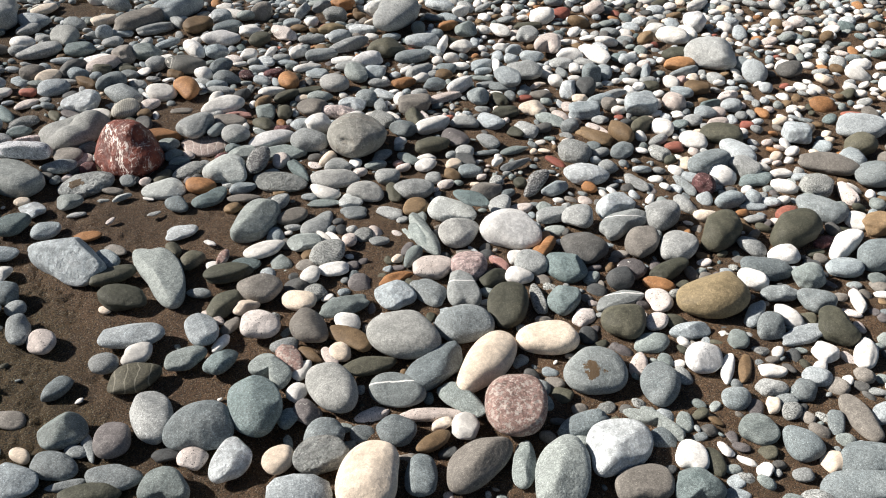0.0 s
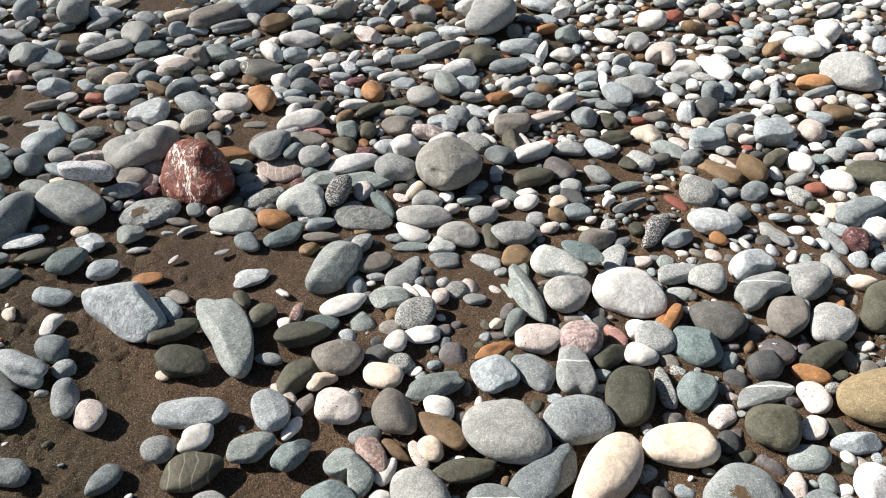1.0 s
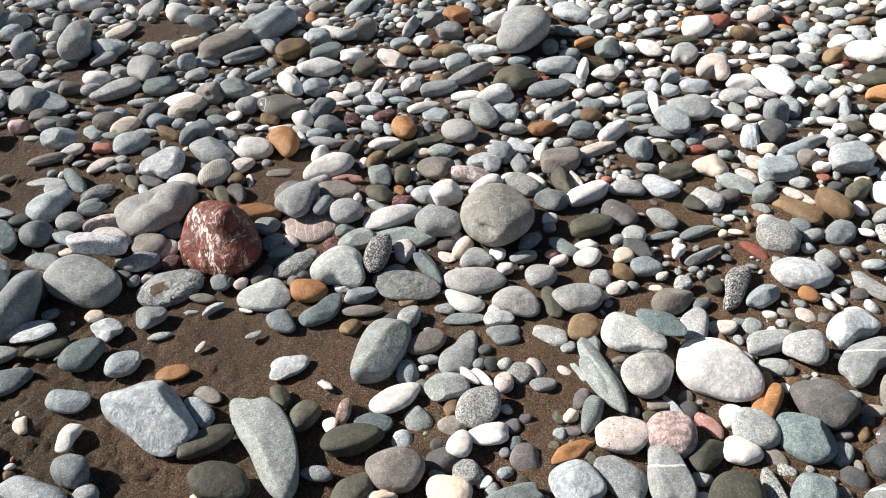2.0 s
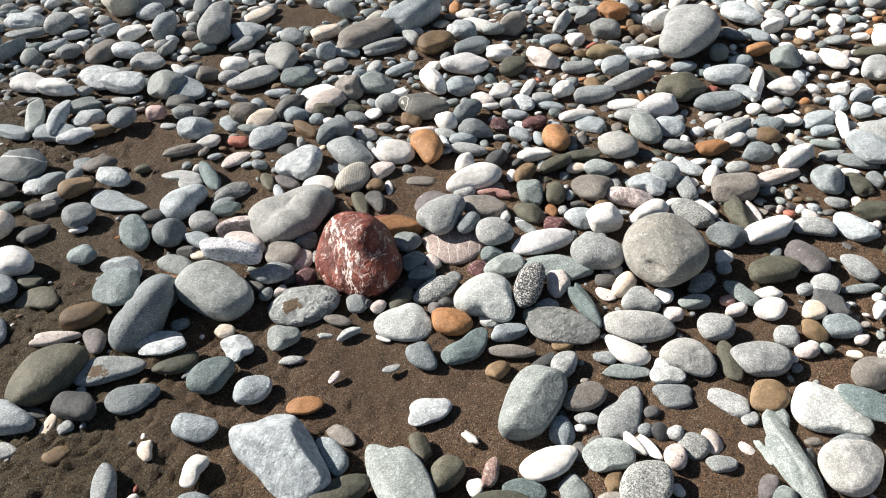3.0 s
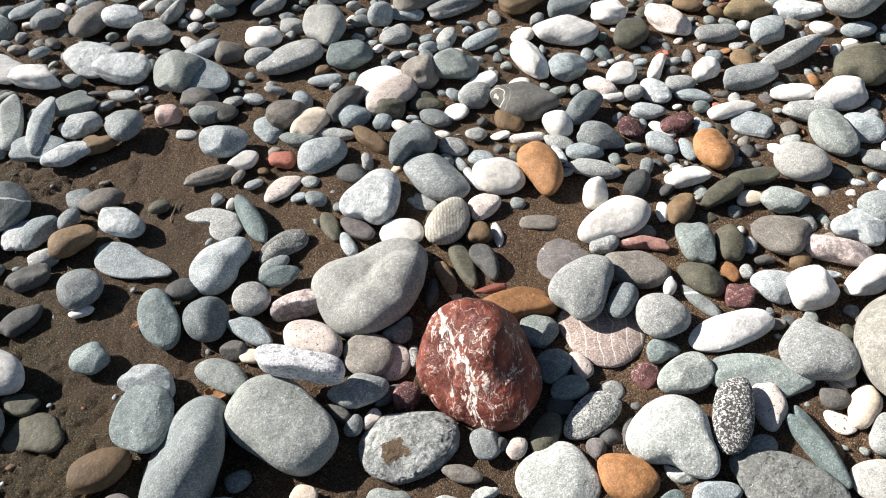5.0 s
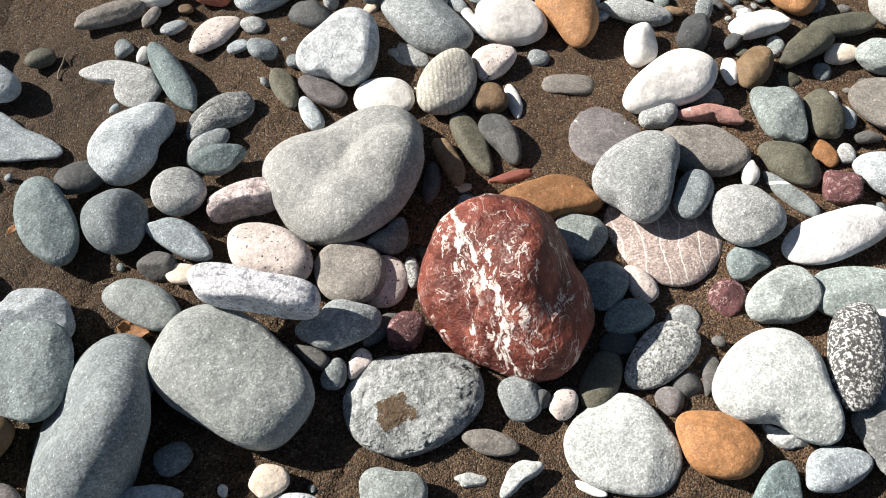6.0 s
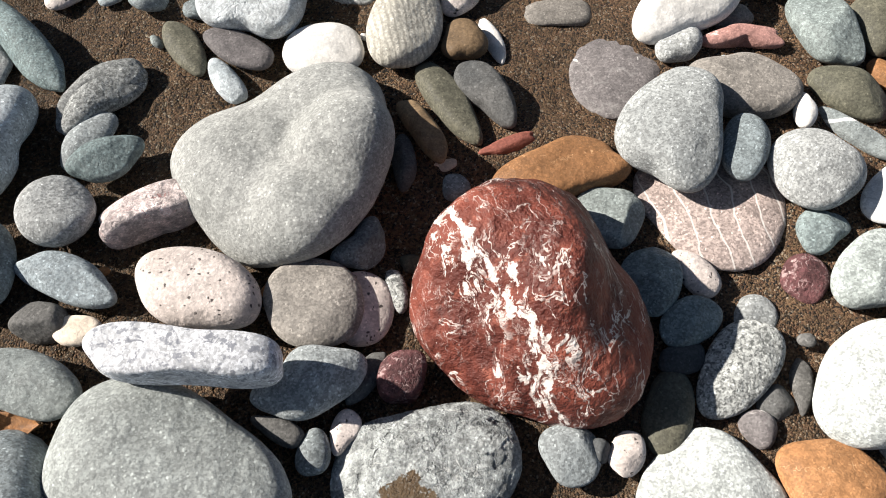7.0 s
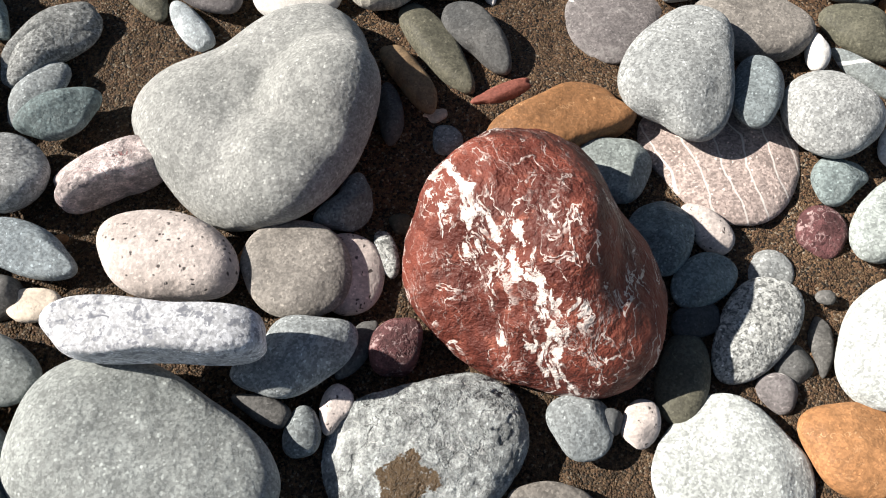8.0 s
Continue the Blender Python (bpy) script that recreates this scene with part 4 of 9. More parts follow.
stone(-0.092, 0.088, 0.012, (0.0176, 0.0144), (-0.0100, 0.0086), 0.0140, "g", outline=(1.0, 0.0, 0.0, -0.071, 0.055, 0.056, 0.207, -0.067, -0.01, -0.032, -0.061), level=5)
stone(0.221, -0.131, 0.000, (0.0148, -0.0077), (0.0049, 0.0063), 0.0080, "L", outline=(1.0, 0.0, 0.0, 0.071, -0.166, 0.145, 0.172, -0.003, 0.096, 0.027, 0.028), level=5)
stone(0.292, -0.075, 0.029, (0.0166, 0.0501), (-0.0215, 0.0061), 0.0189, "Z", outline=(1.0, 0.0, 0.0, -0.041, -0.015, -0.01, -0.016, -0.009, -0.02, -0.007, -0), level=5)
stone(0.342, -0.056, 0.012, (0.0052, 0.0324), (-0.0190, 0.0046), 0.0142, "k", outline=(1.0, 0.0, 0.0, -0.008, -0.028, -0.074, 0.042, 0.017, -0.028, -0.018, -0.032), level=5)
stone(0.317, -0.107, 0.007, (0.0211, 0.0062), (-0.0012, 0.0149), 0.0093, "l")
stone(0.027, 0.203, 0.015, (0.0113, -0.0316), (0.0164, 0.0035), 0.0130, "d", outline=(1.0, 0.0, 0.0, 0.041, 0.014, 0.112, -0.014, 0.034, -0.038, -0.011, -0.03), level=5)
stone(-0.004, 0.203, 0.010, (0.0119, -0.0425), (0.0143, 0.0035), 0.0124, "v", outline=(1.0, 0.0, 0.0, 0.011, 0.001, 0.054, 0.006, 0.008, 0.017, 0.013, 0.024), level=5)
stone(-0.029, 0.178, 0.012, (0.0091, -0.0295), (0.0107, 0.0030), 0.0100, "o", outline=(1.0, 0.0, 0.0, 0.038, 0.03, 0.014, -0.058, -0.032, -0.022, 0.018, -0.002), level=5)
stone(-0.049, 0.155, 0.008, (0.0045, 0.0262), (-0.0089, 0.0013), 0.0091, "d", outline=(1.0, 0.0, 0.0, -0.025, 0.026, -0.004, 0.028, 0.011, -0.027, -0.007, -0), level=5)
stone(-0.018, 0.151, 0.002, (0.0098, -0.0001), (-0.0000, 0.0059), 0.0030, "c", outline=(1.0, 0.0, 0.0, -0.013, 0.004, -0.029, 0.105, 0.052, -0.063, -0.054, 0.015), level=5)
stone(-0.022, 0.279, 0.021, (0.0157, 0.0452), (-0.0273, 0.0091), 0.0207, "s", outline=(1.0, 0.0, 0.0, -0.032, -0.027, 0.035, 0.015, 0.014, -0, 0.007, -0.002), level=5)
stone(-0.091, 0.271, 0.013, (0.0300, -0.0055), (0.0051, 0.0259), 0.0145, "w", outline=(1.0, 0.0, 0.0, 0.079, 0.026, 0.02, -0.033, -0.009, -0.028, -0.009, -0.005), level=5)
stone(0.022, 0.258, 0.014, (0.0042, 0.0199), (-0.0173, 0.0045), 0.0109, "o", outline=(1.0, 0.0, 0.0, -0.027, -0.022, 0.091, 0.038, -0.012, 0.004, -0.005, -0.018), level=5)
stone(0.048, 0.263, 0.004, (0.0032, -0.0274), (0.0077, 0.0005), 0.0052, "w", outline=(1.0, 0.0, 0.0, -0.041, -0.042, 0.01, -0.027, 0.031, -0.022, -0.014, -0.003), level=5)
stone(0.032, 0.315, 0.013, (0.0175, 0.0211), (-0.0157, 0.0126), 0.0136, "k", outline=(1.0, 0.0, 0.0, -0.056, -0.021, -0.041, -0.105, 0.025, 0.018, -0.039, -0.002), level=5)
stone(-0.037, 0.382, 0.020, (0.0395, -0.0457), (0.0304, 0.0214), 0.0225, "g", outline=(1.0, 0.0, 0.0, -0.002, -0.024, 0.007, -0.008, -0.003, 0.042, 0, -0.014), level=5)
stone(0.059, 0.370, 0.021, (0.0294, -0.0234), (0.0227, 0.0246), 0.0214, "w", outline=(1.0, 0.0, 0.0, 0.058, 0.053, -0.034, 0.01, 0.047, 0.004, -0.018, 0.008), level=5)
stone(0.125, 0.381, 0.026, (0.0080, -0.0575), (0.0288, 0.0033), 0.0213, "O", outline=(1.0, 0.0, 0.0, -0.059, 0.046, 0.07, -0.006, 0.035, -0.05, -0.015, -0.007), level=5)
stone(-0.076, 0.462, 0.028, (0.0181, 0.0439), (-0.0309, 0.0106), 0.0214, "g", outline=(1.0, 0.0, 0.0, -0.061, -0.067, -0.11, 0.111, 0.101, -0.041, -0.028, -0.024), level=5)
stone(-0.132, 0.342, 0.022, (0.0180, 0.0567), (-0.0382, 0.0154), 0.0245, "B", outline=(1.0, 0.0, 0.0, -0.032, -0.026, 0.117, -0.015, -0.03, 0.03, -0.003, -0.016), level=5)
stone(-0.156, 0.285, 0.014, (0.0230, -0.0204), (0.0112, 0.0114), 0.0090, "q", outline=(1.0, 0.0, 0.0, 0.002, 0.001, -0.014, 0.007, 0.005, 0.008, -0.009, -0.014), level=5)
stone(-0.170, 0.258, 0.008, (0.0100, -0.0238), (0.0097, 0.0031), 0.0087, "B", outline=(1.0, 0.0, 0.0, -0.014, -0.034, -0.056, 0.021, -0.016, -0.005, -0.006, -0.002), level=5)
stone(-0.199, 0.302, 0.007, (0.0102, -0.0314), (0.0126, 0.0035), 0.0081, "v", outline=(1.0, 0.0, 0.0, -0.006, -0.005, 0.018, 0.019, 0.019, -0.012, 0.005, -0.009), level=5)
stone(0.139, 0.212, 0.000, (0.0294, 0.0362), (-0.0277, 0.0233), 0.0080, "q", outline=(1.0, 0.0, 0.0, -0.003, -0.014, -0.001, -0.026, 0.002, 0.015, 0.009, 0.004), level=5)
stone(0.110, 0.284, 0.001, (0.0304, -0.0037), (0.0018, 0.0174), 0.0075, "m")
stone(0.230, 0.167, 0.015, (0.0395, -0.0166), (0.0112, 0.0292), 0.0190, "m", outline=(1.0, 0.0, 0.0, 0.036, 0.039, 0.004, 0.022, 0.033, -0.036, 0.002, 0.039), level=5)
stone(0.200, 0.106, 0.026, (0.0170, 0.0253), (-0.0138, 0.0106), 0.0140, "g", outline=(1.0, 0.0, 0.0, -0.012, 0.017, -0.021, -0, -0.006, 0.003, 0.01, -0.007), level=5)
stone(0.171, 0.075, 0.000, (0.0548, -0.0151), (0.0138, 0.0489), 0.0120, "i", outline=(1.0, 0.0, 0.0, -0.018, -0.024, -0.02, 0.068, 0.007, -0.008, -0.001, 0.002), level=5)
stone(0.244, 0.077, 0.025, (0.0342, 0.0088), (-0.0066, 0.0299), 0.0199, "l", outline=(1.0, 0.0, 0.0, -0.082, -0.051, 0.014, -0.039, -0.003, -0.007, -0.008, -0.005), level=5)
stone(0.328, 0.055, 0.014, (0.0530, 0.0173), (-0.0116, 0.0230), 0.0184, "W", outline=(1.0, 0.0, 0.0, 0.059, 0.006, 0.009, 0, -0.007, 0.004, -0.017, 0.001), level=5)
stone(0.237, 0.035, 0.008, (0.0203, 0.0091), (-0.0064, 0.0142), 0.0110, "T", outline=(1.0, 0.0, 0.0, -0.04, -0.03, 0.024, -0.15, -0.005, -0.033, 0.004, -0.002), level=5)
stone(0.212, 0.004, 0.001, (0.0132, 0.0142), (-0.0123, 0.0118), 0.0090, "R", outline=(1.0, 0.0, 0.0, 0.002, 0.008, 0.025, -0.007, -0.019, 0.008, 0.021, 0.001), level=5)
stone(0.259, -0.005, 0.012, (0.0332, 0.0184), (-0.0129, 0.0211), 0.0153, "t", outline=(1.0, 0.0, 0.0, -0.028, -0.015, -0.045, 0.043, 0.015, -0.002, -0.009, -0.008), level=5)
stone(0.342, -0.013, 0.011, (0.0591, -0.0134), (0.0031, 0.0298), 0.0149, "t", outline=(1.0, 0.0, 0.0, -0.012, -0.002, 0.098, -0.017, -0.009, 0.039, 0.039, -0.004), level=5)
stone(0.201, 0.328, 0.012, (0.0073, 0.0323), (-0.0178, 0.0053), 0.0134, "w", outline=(1.0, 0.0, 0.0, -0.02, -0.07, 0.016, 0.031, 0.008, -0.038, -0.009, -0.009), level=5)
stone(0.218, 0.263, 0.018, (0.0498, 0.0313), (-0.0177, 0.0263), 0.0214, "w", outline=(1.0, 0.0, 0.0, 0.016, -0.058, -0.079, 0.028, 0.024, 0.003, 0.007, -0.018), level=5)
stone(0.197, 0.227, 0.010, (0.0160, 0.0177), (-0.0129, 0.0131), 0.0117, "l", outline=(1.0, 0.0, 0.0, -0.024, -0.03, -0.043, 0.048, 0.016, -0.017, -0.008, 0.017), level=5)
stone(0.256, 0.223, 0.007, (0.0297, -0.0060), (0.0017, 0.0108), 0.0090, "p", outline=(1.0, 0.0, 0.0, 0.155, 0.045, -0.052, -0.249, -0.13, 0.078, -0.016, 0.085), level=5)
stone(0.255, 0.248, 0.005, (0.0211, 0.0001), (-0.0001, 0.0109), 0.0067, "m")
stone(0.323, 0.211, 0.015, (-0.0022, 0.0405), (-0.0239, 0.0019), 0.0187, "t", outline=(1.0, 0.0, 0.0, -0.064, -0.004, -0.062, -0.001, -0.053, 0.05, -0, -0.016), level=5)
stone(0.370, 0.208, 0.012, (0.0066, 0.0336), (-0.0190, 0.0060), 0.0145, "v", outline=(1.0, 0.0, 0.0, -0.017, 0.003, 0.016, 0.028, 0.004, -0.029, 0.039, -0.014), level=5)
stone(0.317, 0.146, 0.011, (0.0238, -0.0218), (0.0160, 0.0161), 0.0138, "v", outline=(1.0, 0.0, 0.0, 0.075, -0.009, -0.034, -0.025, 0.022, 0.005, -0.017, 0.012), level=5)
stone(0.358, 0.162, 0.005, (0.0081, -0.0158), (0.0091, 0.0070), 0.0060, "O")
stone(0.379, 0.159, 0.005, (0.0090, -0.0024), (0.0042, 0.0122), 0.0063, "l")
stone(0.357, 0.114, 0.008, (0.0176, -0.0063), (0.0078, 0.0196), 0.0100, "R", square=4)
stone(0.406, 0.126, 0.011, (0.0264, -0.0183), (0.0138, 0.0209), 0.0143, "b")
stone(0.442, 0.212, 0.018, (0.0275, 0.0226), (-0.0263, 0.0257), 0.0204, "m", outline=(1.0, 0.0, 0.0, 0.011, -0.016, 0.067, -0.098, 0.019, -0.024, -0.016, 0.003), level=5)
stone(0.470, 0.286, 0.013, (0.0333, -0.0075), (0.0070, 0.0261), 0.0164, "t")
stone(0.470, 0.149, 0.003, (0.0329, -0.0055), (0.0021, 0.0070), 0.0044, "B")
stone(0.456, 0.172, 0.007, (0.0143, 0.0119), (-0.0067, 0.0120), 0.0092, "o")
stone(0.320, 0.285, 0.011, (0.0223, 0.0198), (-0.0104, 0.0177), 0.0136, "o")
stone(0.293, 0.285, 0.006, (-0.0029, -0.0199), (0.0102, -0.0005), 0.0068, "w")
stone(0.382, 0.307, 0.012, (0.0327, 0.0216), (-0.0091, 0.0164), 0.0151, "v")
stone(0.443, 0.345, 0.008, (0.0397, 0.0021), (0.0016, 0.0166), 0.0100, "v")
stone(0.346, 0.352, 0.011, (0.0347, 0.0080), (-0.0051, 0.0170), 0.0133, "w", outline=(1.0, 0.0, 0.0, 0.061, -0.013, -0.002, -0.005, -0.054, -0.016, 0.006, -0.013), level=5)
stone(0.397, 0.406, 0.017, (0.0003, 0.0508), (-0.0252, 0.0025), 0.0187, "O", outline=(1.0, 0.0, 0.0, -0.132, -0.015, -0.009, -0.03, 0.013, -0.002, -0.018, 0), level=5)
stone(0.362, 0.421, 0.007, (0.0033, -0.0259), (0.0115, 0.0030), 0.0087, "b")
stone(0.312, 0.334, 0.006, (0.0146, 0.0120), (-0.0049, 0.0071), 0.0068, "d")
stone(0.424, 0.301, 0.006, (0.0199, 0.0015), (0.0011, 0.0134), 0.0079, "c")
stone(0.518, 0.359, 0.020, (0.0070, 0.0359), (-0.0406, 0.0089), 0.0221, "G", outline=(1.0, 0.0, 0.0, 0.002, 0.027, 0.001, 0.004, 0.005, -0.004, -0.003, 0.007), level=5)
stone(0.587, 0.423, 0.020, (0.0030, -0.0559), (0.0291, -0.0006), 0.0210, "t", outline=(1.0, 0.0, 0.0, -0.065, 0.027, -0.001, 0.031, -0.007, 0.004, 0.018, -0.007), level=5)
stone(0.481, 0.479, 0.002, (0.0315, -0.0167), (0.0099, 0.0261), 0.0110, "b")
stone(0.453, 0.512, 0.009, (0.0376, 0.0116), (-0.0072, 0.0152), 0.0108, "w", outline=(1.0, 0.0, 0.0, 0.075, -0.041, 0.033, -0.069, -0.062, -0.017, -0.013, -0.018), level=5)
stone(0.227, 0.458, 0.016, (0.0250, -0.0239), (0.0255, 0.0160), 0.0178, "g", outline=(1.0, 0.0, 0.0, 0.042, 0.022, 0.005, 0.13, -0.007, 0.033, -0.018, 0.045), level=5)
stone(0.201, 0.430, 0.009, (0.0301, -0.0021), (0.0007, 0.0182), 0.0111, "b")
stone(0.206, 0.388, 0.009, (0.0423, -0.0184), (0.0063, 0.0163), 0.0103, "l")
stone(0.268, 0.345, 0.012, (0.0162, 0.0260), (-0.0147, 0.0104), 0.0138, "d")
stone(0.284, 0.482, 0.011, (0.0191, -0.0134), (0.0095, 0.0201), 0.0123, "R")
stone(0.360, 0.485, 0.009, (0.0299, 0.0096), (-0.0031, 0.0186), 0.0110, "R")
stone(0.320, 0.524, 0.009, (0.0293, -0.0070), (0.0041, 0.0169), 0.0105, "b")
stone(0.325, 0.439, 0.009, (0.0240, -0.0167), (0.0088, 0.0175), 0.0107, "b")
stone(0.335, 0.479, 0.005, (0.0196, -0.0149), (0.0048, 0.0106), 0.0063, "w")
stone(0.405, 0.563, 0.007, (0.0305, -0.0126), (0.0041, 0.0137), 0.0084, "b")
stone(0.166, 0.498, 0.015, (0.0255, -0.0037), (0.0037, 0.0267), 0.0172, "w")
stone(0.213, 0.535, 0.019, (0.0271, 0.0342), (-0.0209, 0.0137), 0.0218, "g")
stone(0.116, 0.557, 0.024, (0.0412, -0.0330), (0.0329, 0.0235), 0.0257, "J", outline=(1.0, 0.0, 0.0, -0.002, -0.017, -0.039, 0.001, -0.021, 0.063, -0.021, -0.036), level=5)
stone(0.086, 0.521, 0.011, (0.0228, -0.0202), (0.0103, 0.0178), 0.0120, "o")
stone(0.034, 0.589, 0.018, (0.0278, -0.0047), (0.0043, 0.0251), 0.0204, "l")
stone(-0.118, 0.582, 0.015, (0.0330, -0.0137), (0.0053, 0.0270), 0.0163, "v")
stone(-0.176, 0.561, 0.015, (0.0299, -0.0083), (0.0050, 0.0279), 0.0168, "b")
stone(-0.250, 0.550, 0.016, (0.0145, 0.0381), (-0.0276, 0.0059), 0.0175, "c", outline=(1.0, 0.0, 0.0, -0.073, -0.006, -0.036, -0.008, -0.015, -0.02, 0.063, -0.004), level=5)
stone(-0.126, 0.543, 0.010, (0.0167, -0.0057), (0.0043, 0.0167), 0.0111, "b")
stone(-0.204, 0.523, 0.007, (0.0331, -0.0097), (0.0021, 0.0126), 0.0073, "l")
stone(-0.143, 0.494, 0.012, (0.0304, -0.0285), (0.0112, 0.0105), 0.0131, "o")
stone(-0.221, 0.458, 0.017, (0.0394, 0.0213), (-0.0136, 0.0293), 0.0191, "b")
stone(-0.353, 0.465, 0.011, (0.0056, 0.0180), (-0.0257, 0.0028), 0.0124, "w", outline=(1.0, 0.0, 0.0, 0.111, -0.031, 0.016, -0.008, -0.025, -0.014, 0.002, -0.003), level=5)
stone(-0.390, 0.502, 0.024, (0.0225, -0.0327), (0.0302, 0.0186), 0.0208, "b", outline=(1.0, 0.0, 0.0, -0.055, 0.077, -0.048, -0.045, 0.047, 0.013, 0.001, -0.005), level=5)
stone(-0.289, 0.465, 0.008, (0.0235, -0.0071), (0.0021, 0.0168), 0.0091, "r")
stone(-0.404, 0.434, 0.009, (0.0399, 0.0142), (-0.0053, 0.0155), 0.0102, "m")
stone(-0.357, 0.428, 0.006, (0.0053, 0.0159), (-0.0077, 0.0021), 0.0068, "m")
stone(-0.284, 0.401, 0.001, (0.0208, 0.0248), (-0.0170, 0.0131), 0.0074, "k", outline=(1.0, 0.0, 0.0, 0.084, 0.02, -0.034, -0.057, 0.025, -0.026, -0.014, -0.02), level=5)
stone(-0.321, 0.323, 0.012, (0.0290, -0.0538), (0.0142, 0.0070), 0.0133, "T")
stone(-0.263, 0.260, 0.011, (0.0289, 0.0246), (-0.0139, 0.0117), 0.0117, "S", outline=(1.0, 0.0, 0.0, 0.033, -0.009, -0.091, -0.076, 0.004, 0.065, 0.021, -0.014), level=5)
stone(-0.262, 0.196, 0.016, (0.0265, 0.0057), (-0.0028, 0.0164), 0.0110, "T", outline=(1.0, 0.0, 0.0, -0.017, 0.022, 0.003, 0.067, 0.052, 0.017, -0.009, 0.011), level=5)
stone(-0.277, 0.223, 0.008, (0.0205, 0.0192), (-0.0091, 0.0121), 0.0088, "g")
stone(-0.297, 0.158, 0.017, (0.0091, -0.0281), (0.0233, 0.0060), 0.0158, "l", outline=(1.0, 0.0, 0.0, -0.071, -0.032, -0.008, 0, 0.008, -0.003, 0.004, -0), level=5)
stone(-0.520, 0.329, 0.018, (0.0334, -0.0296), (0.0182, 0.0156), 0.0170, "B", outline=(1.0, 0.0, 0.0, -0.021, 0.045, 0.024, 0.057, 0.034, -0.02, -0.01, -0.024), level=5)
stone(-0.590, 0.299, 0.015, (0.0069, 0.0303), (-0.0313, -0.0001), 0.0169, "o", outline=(1.0, 0.0, 0.0, 0.02, -0.075, -0.083, -0.019, 0.061, -0.007, 0.018, -0.014), level=5)
stone(-0.548, 0.199, 0.016, (0.0198, -0.0305), (0.0249, 0.0172), 0.0178, "g", outline=(1.0, 0.0, 0.0, -0.035, 0.008, -0.036, -0.034, 0.006, 0, 0.004, 0.003), level=5)
stone(-0.353, 0.127, 0.017, (0.0128, -0.0365), (0.0272, 0.0096), 0.0198, "g", outline=(1.0, 0.0, 0.0, -0.078, -0.025, 0.037, -0.003, 0.009, 0.005, -0.003, 0.008), level=5)
stone(-0.400, 0.188, 0.010, (0.0238, 0.0070), (-0.0070, 0.0187), 0.0117, "d")
stone(-0.499, 0.074, 0.014, (0.0223, -0.0159), (0.0142, 0.0175), 0.0140, "T", outline=(1.0, 0.0, 0.0, -0.056, -0.007, 0.029, 0.003, -0.018, 0.029, -0.04, -0.016), level=5)
stone(-0.409, 0.030, 0.016, (0.0300, -0.0195), (0.0152, 0.0182), 0.0169, "b", outline=(1.0, 0.0, 0.0, 0.027, 0.053, 0.105, -0.054, -0.02, -0.09, -0.012, 0.047), level=5)
stone(-0.404, -0.026, 0.021, (0.0123, -0.0474), (0.0363, 0.0105), 0.0141, "T", outline=(1.0, 0.0, 0.0, -0.008, 0, 0.007, 0.013, 0.027, 0.031, 0.008, 0.002), level=5)
stone(-0.443, -0.090, 0.016, (0.0308, 0.0159), (-0.0101, 0.0244), 0.0189, "o", outline=(1.0, 0.0, 0.0, 0.057, -0.014, 0.023, 0, 0.015, 0.004, 0.014, -0.009), level=5)
stone(-0.407, -0.144, 0.008, (0.0163, -0.0272), (0.0143, 0.0071), 0.0095, "q", outline=(1.0, 0.0, 0.0, -0.037, -0.03, 0.039, -0.078, -0.008, 0.002, -0.008, 0.02), level=5)
stone(-0.319, 0.036, 0.011, (0.0338, -0.0222), (0.0114, 0.0162), 0.0133, "N", outline=(1.0, 0.0, 0.0, -0.034, 0.024, -0, -0.037, -0.006, 0.007, -0.001, 0.011), level=5)
stone(-0.280, -0.107, 0.002, (0.0126, 0.0088), (-0.0083, 0.0110), 0.0057, "g")
stone(-0.200, -0.135, 0.009, (0.0143, -0.0059), (0.0081, 0.0115), 0.0086, "c", outline=(1.0, 0.0, 0.0, -0.009, -0.053, -0.006, 0.035, -0.009, 0.014, 0.031, 0.007), level=5)
stone(-0.105, -0.156, 0.010, (0.0234, 0.0122), (-0.0129, 0.0212), 0.0126, "t", outline=(1.0, 0.0, 0.0, 0.029, -0.011, 0.069, -0.127, 0.028, 0.013, -0.004, 0.019), level=5)
stone(-0.040, -0.144, -0.002, (0.0121, -0.0008), (0.0008, 0.0059), 0.0050, "L", outline=(1.0, 0.0, 0.0, 0.033, -0.057, 0.05, 0.039, 0.03, -0.039, -0.021, 0.072), level=5)
stone(-0.001, -0.146, 0.004, (0.0159, 0.0108), (-0.0051, 0.0076), 0.0070, "L", outline=(1.0, 0.0, 0.0, 0.072, -0.011, -0.065, -0.193, -0.029, 0.002, -0.007, 0.008), level=5)
stone(0.054, -0.161, 0.002, (0.0120, -0.0070), (0.0022, 0.0034), 0.0024, "w")
stone(-0.021, -0.117, 0.005, (0.0205, -0.0064), (0.0034, 0.0106), 0.0063, "m", outline=(1.0, 0.0, 0.0, 0.08, -0.012, -0.002, 0.016, 0.051, -0.004, -0.008, 0.004), level=5)
stone(0.251, -0.163, 0.009, (0.0263, 0.0121), (-0.0075, 0.0154), 0.0127, "b", outline=(1.0, 0.0, 0.0, -0.025, -0.075, -0.007, -0.071, 0.029, -0.003, -0.025, -0.001), level=5)
stone(-0.617, 0.531, 0.013, (0.0293, 0.0134), (-0.0102, 0.0189), 0.0137, "o", outline=(1.0, 0.0, 0.0, 0.081, -0.079, 0.042, -0.12, 0.114, 0.018, 0.018, 0.07), level=5)
stone(-0.655, 0.588, 0.017, (0.0110, -0.0313), (0.0288, 0.0118), 0.0178, "B", outline=(1.0, 0.0, 0.0, -0.091, -0.05, -0.049, -0.053, -0.001, 0.011, 0.055, -0.003), level=5)
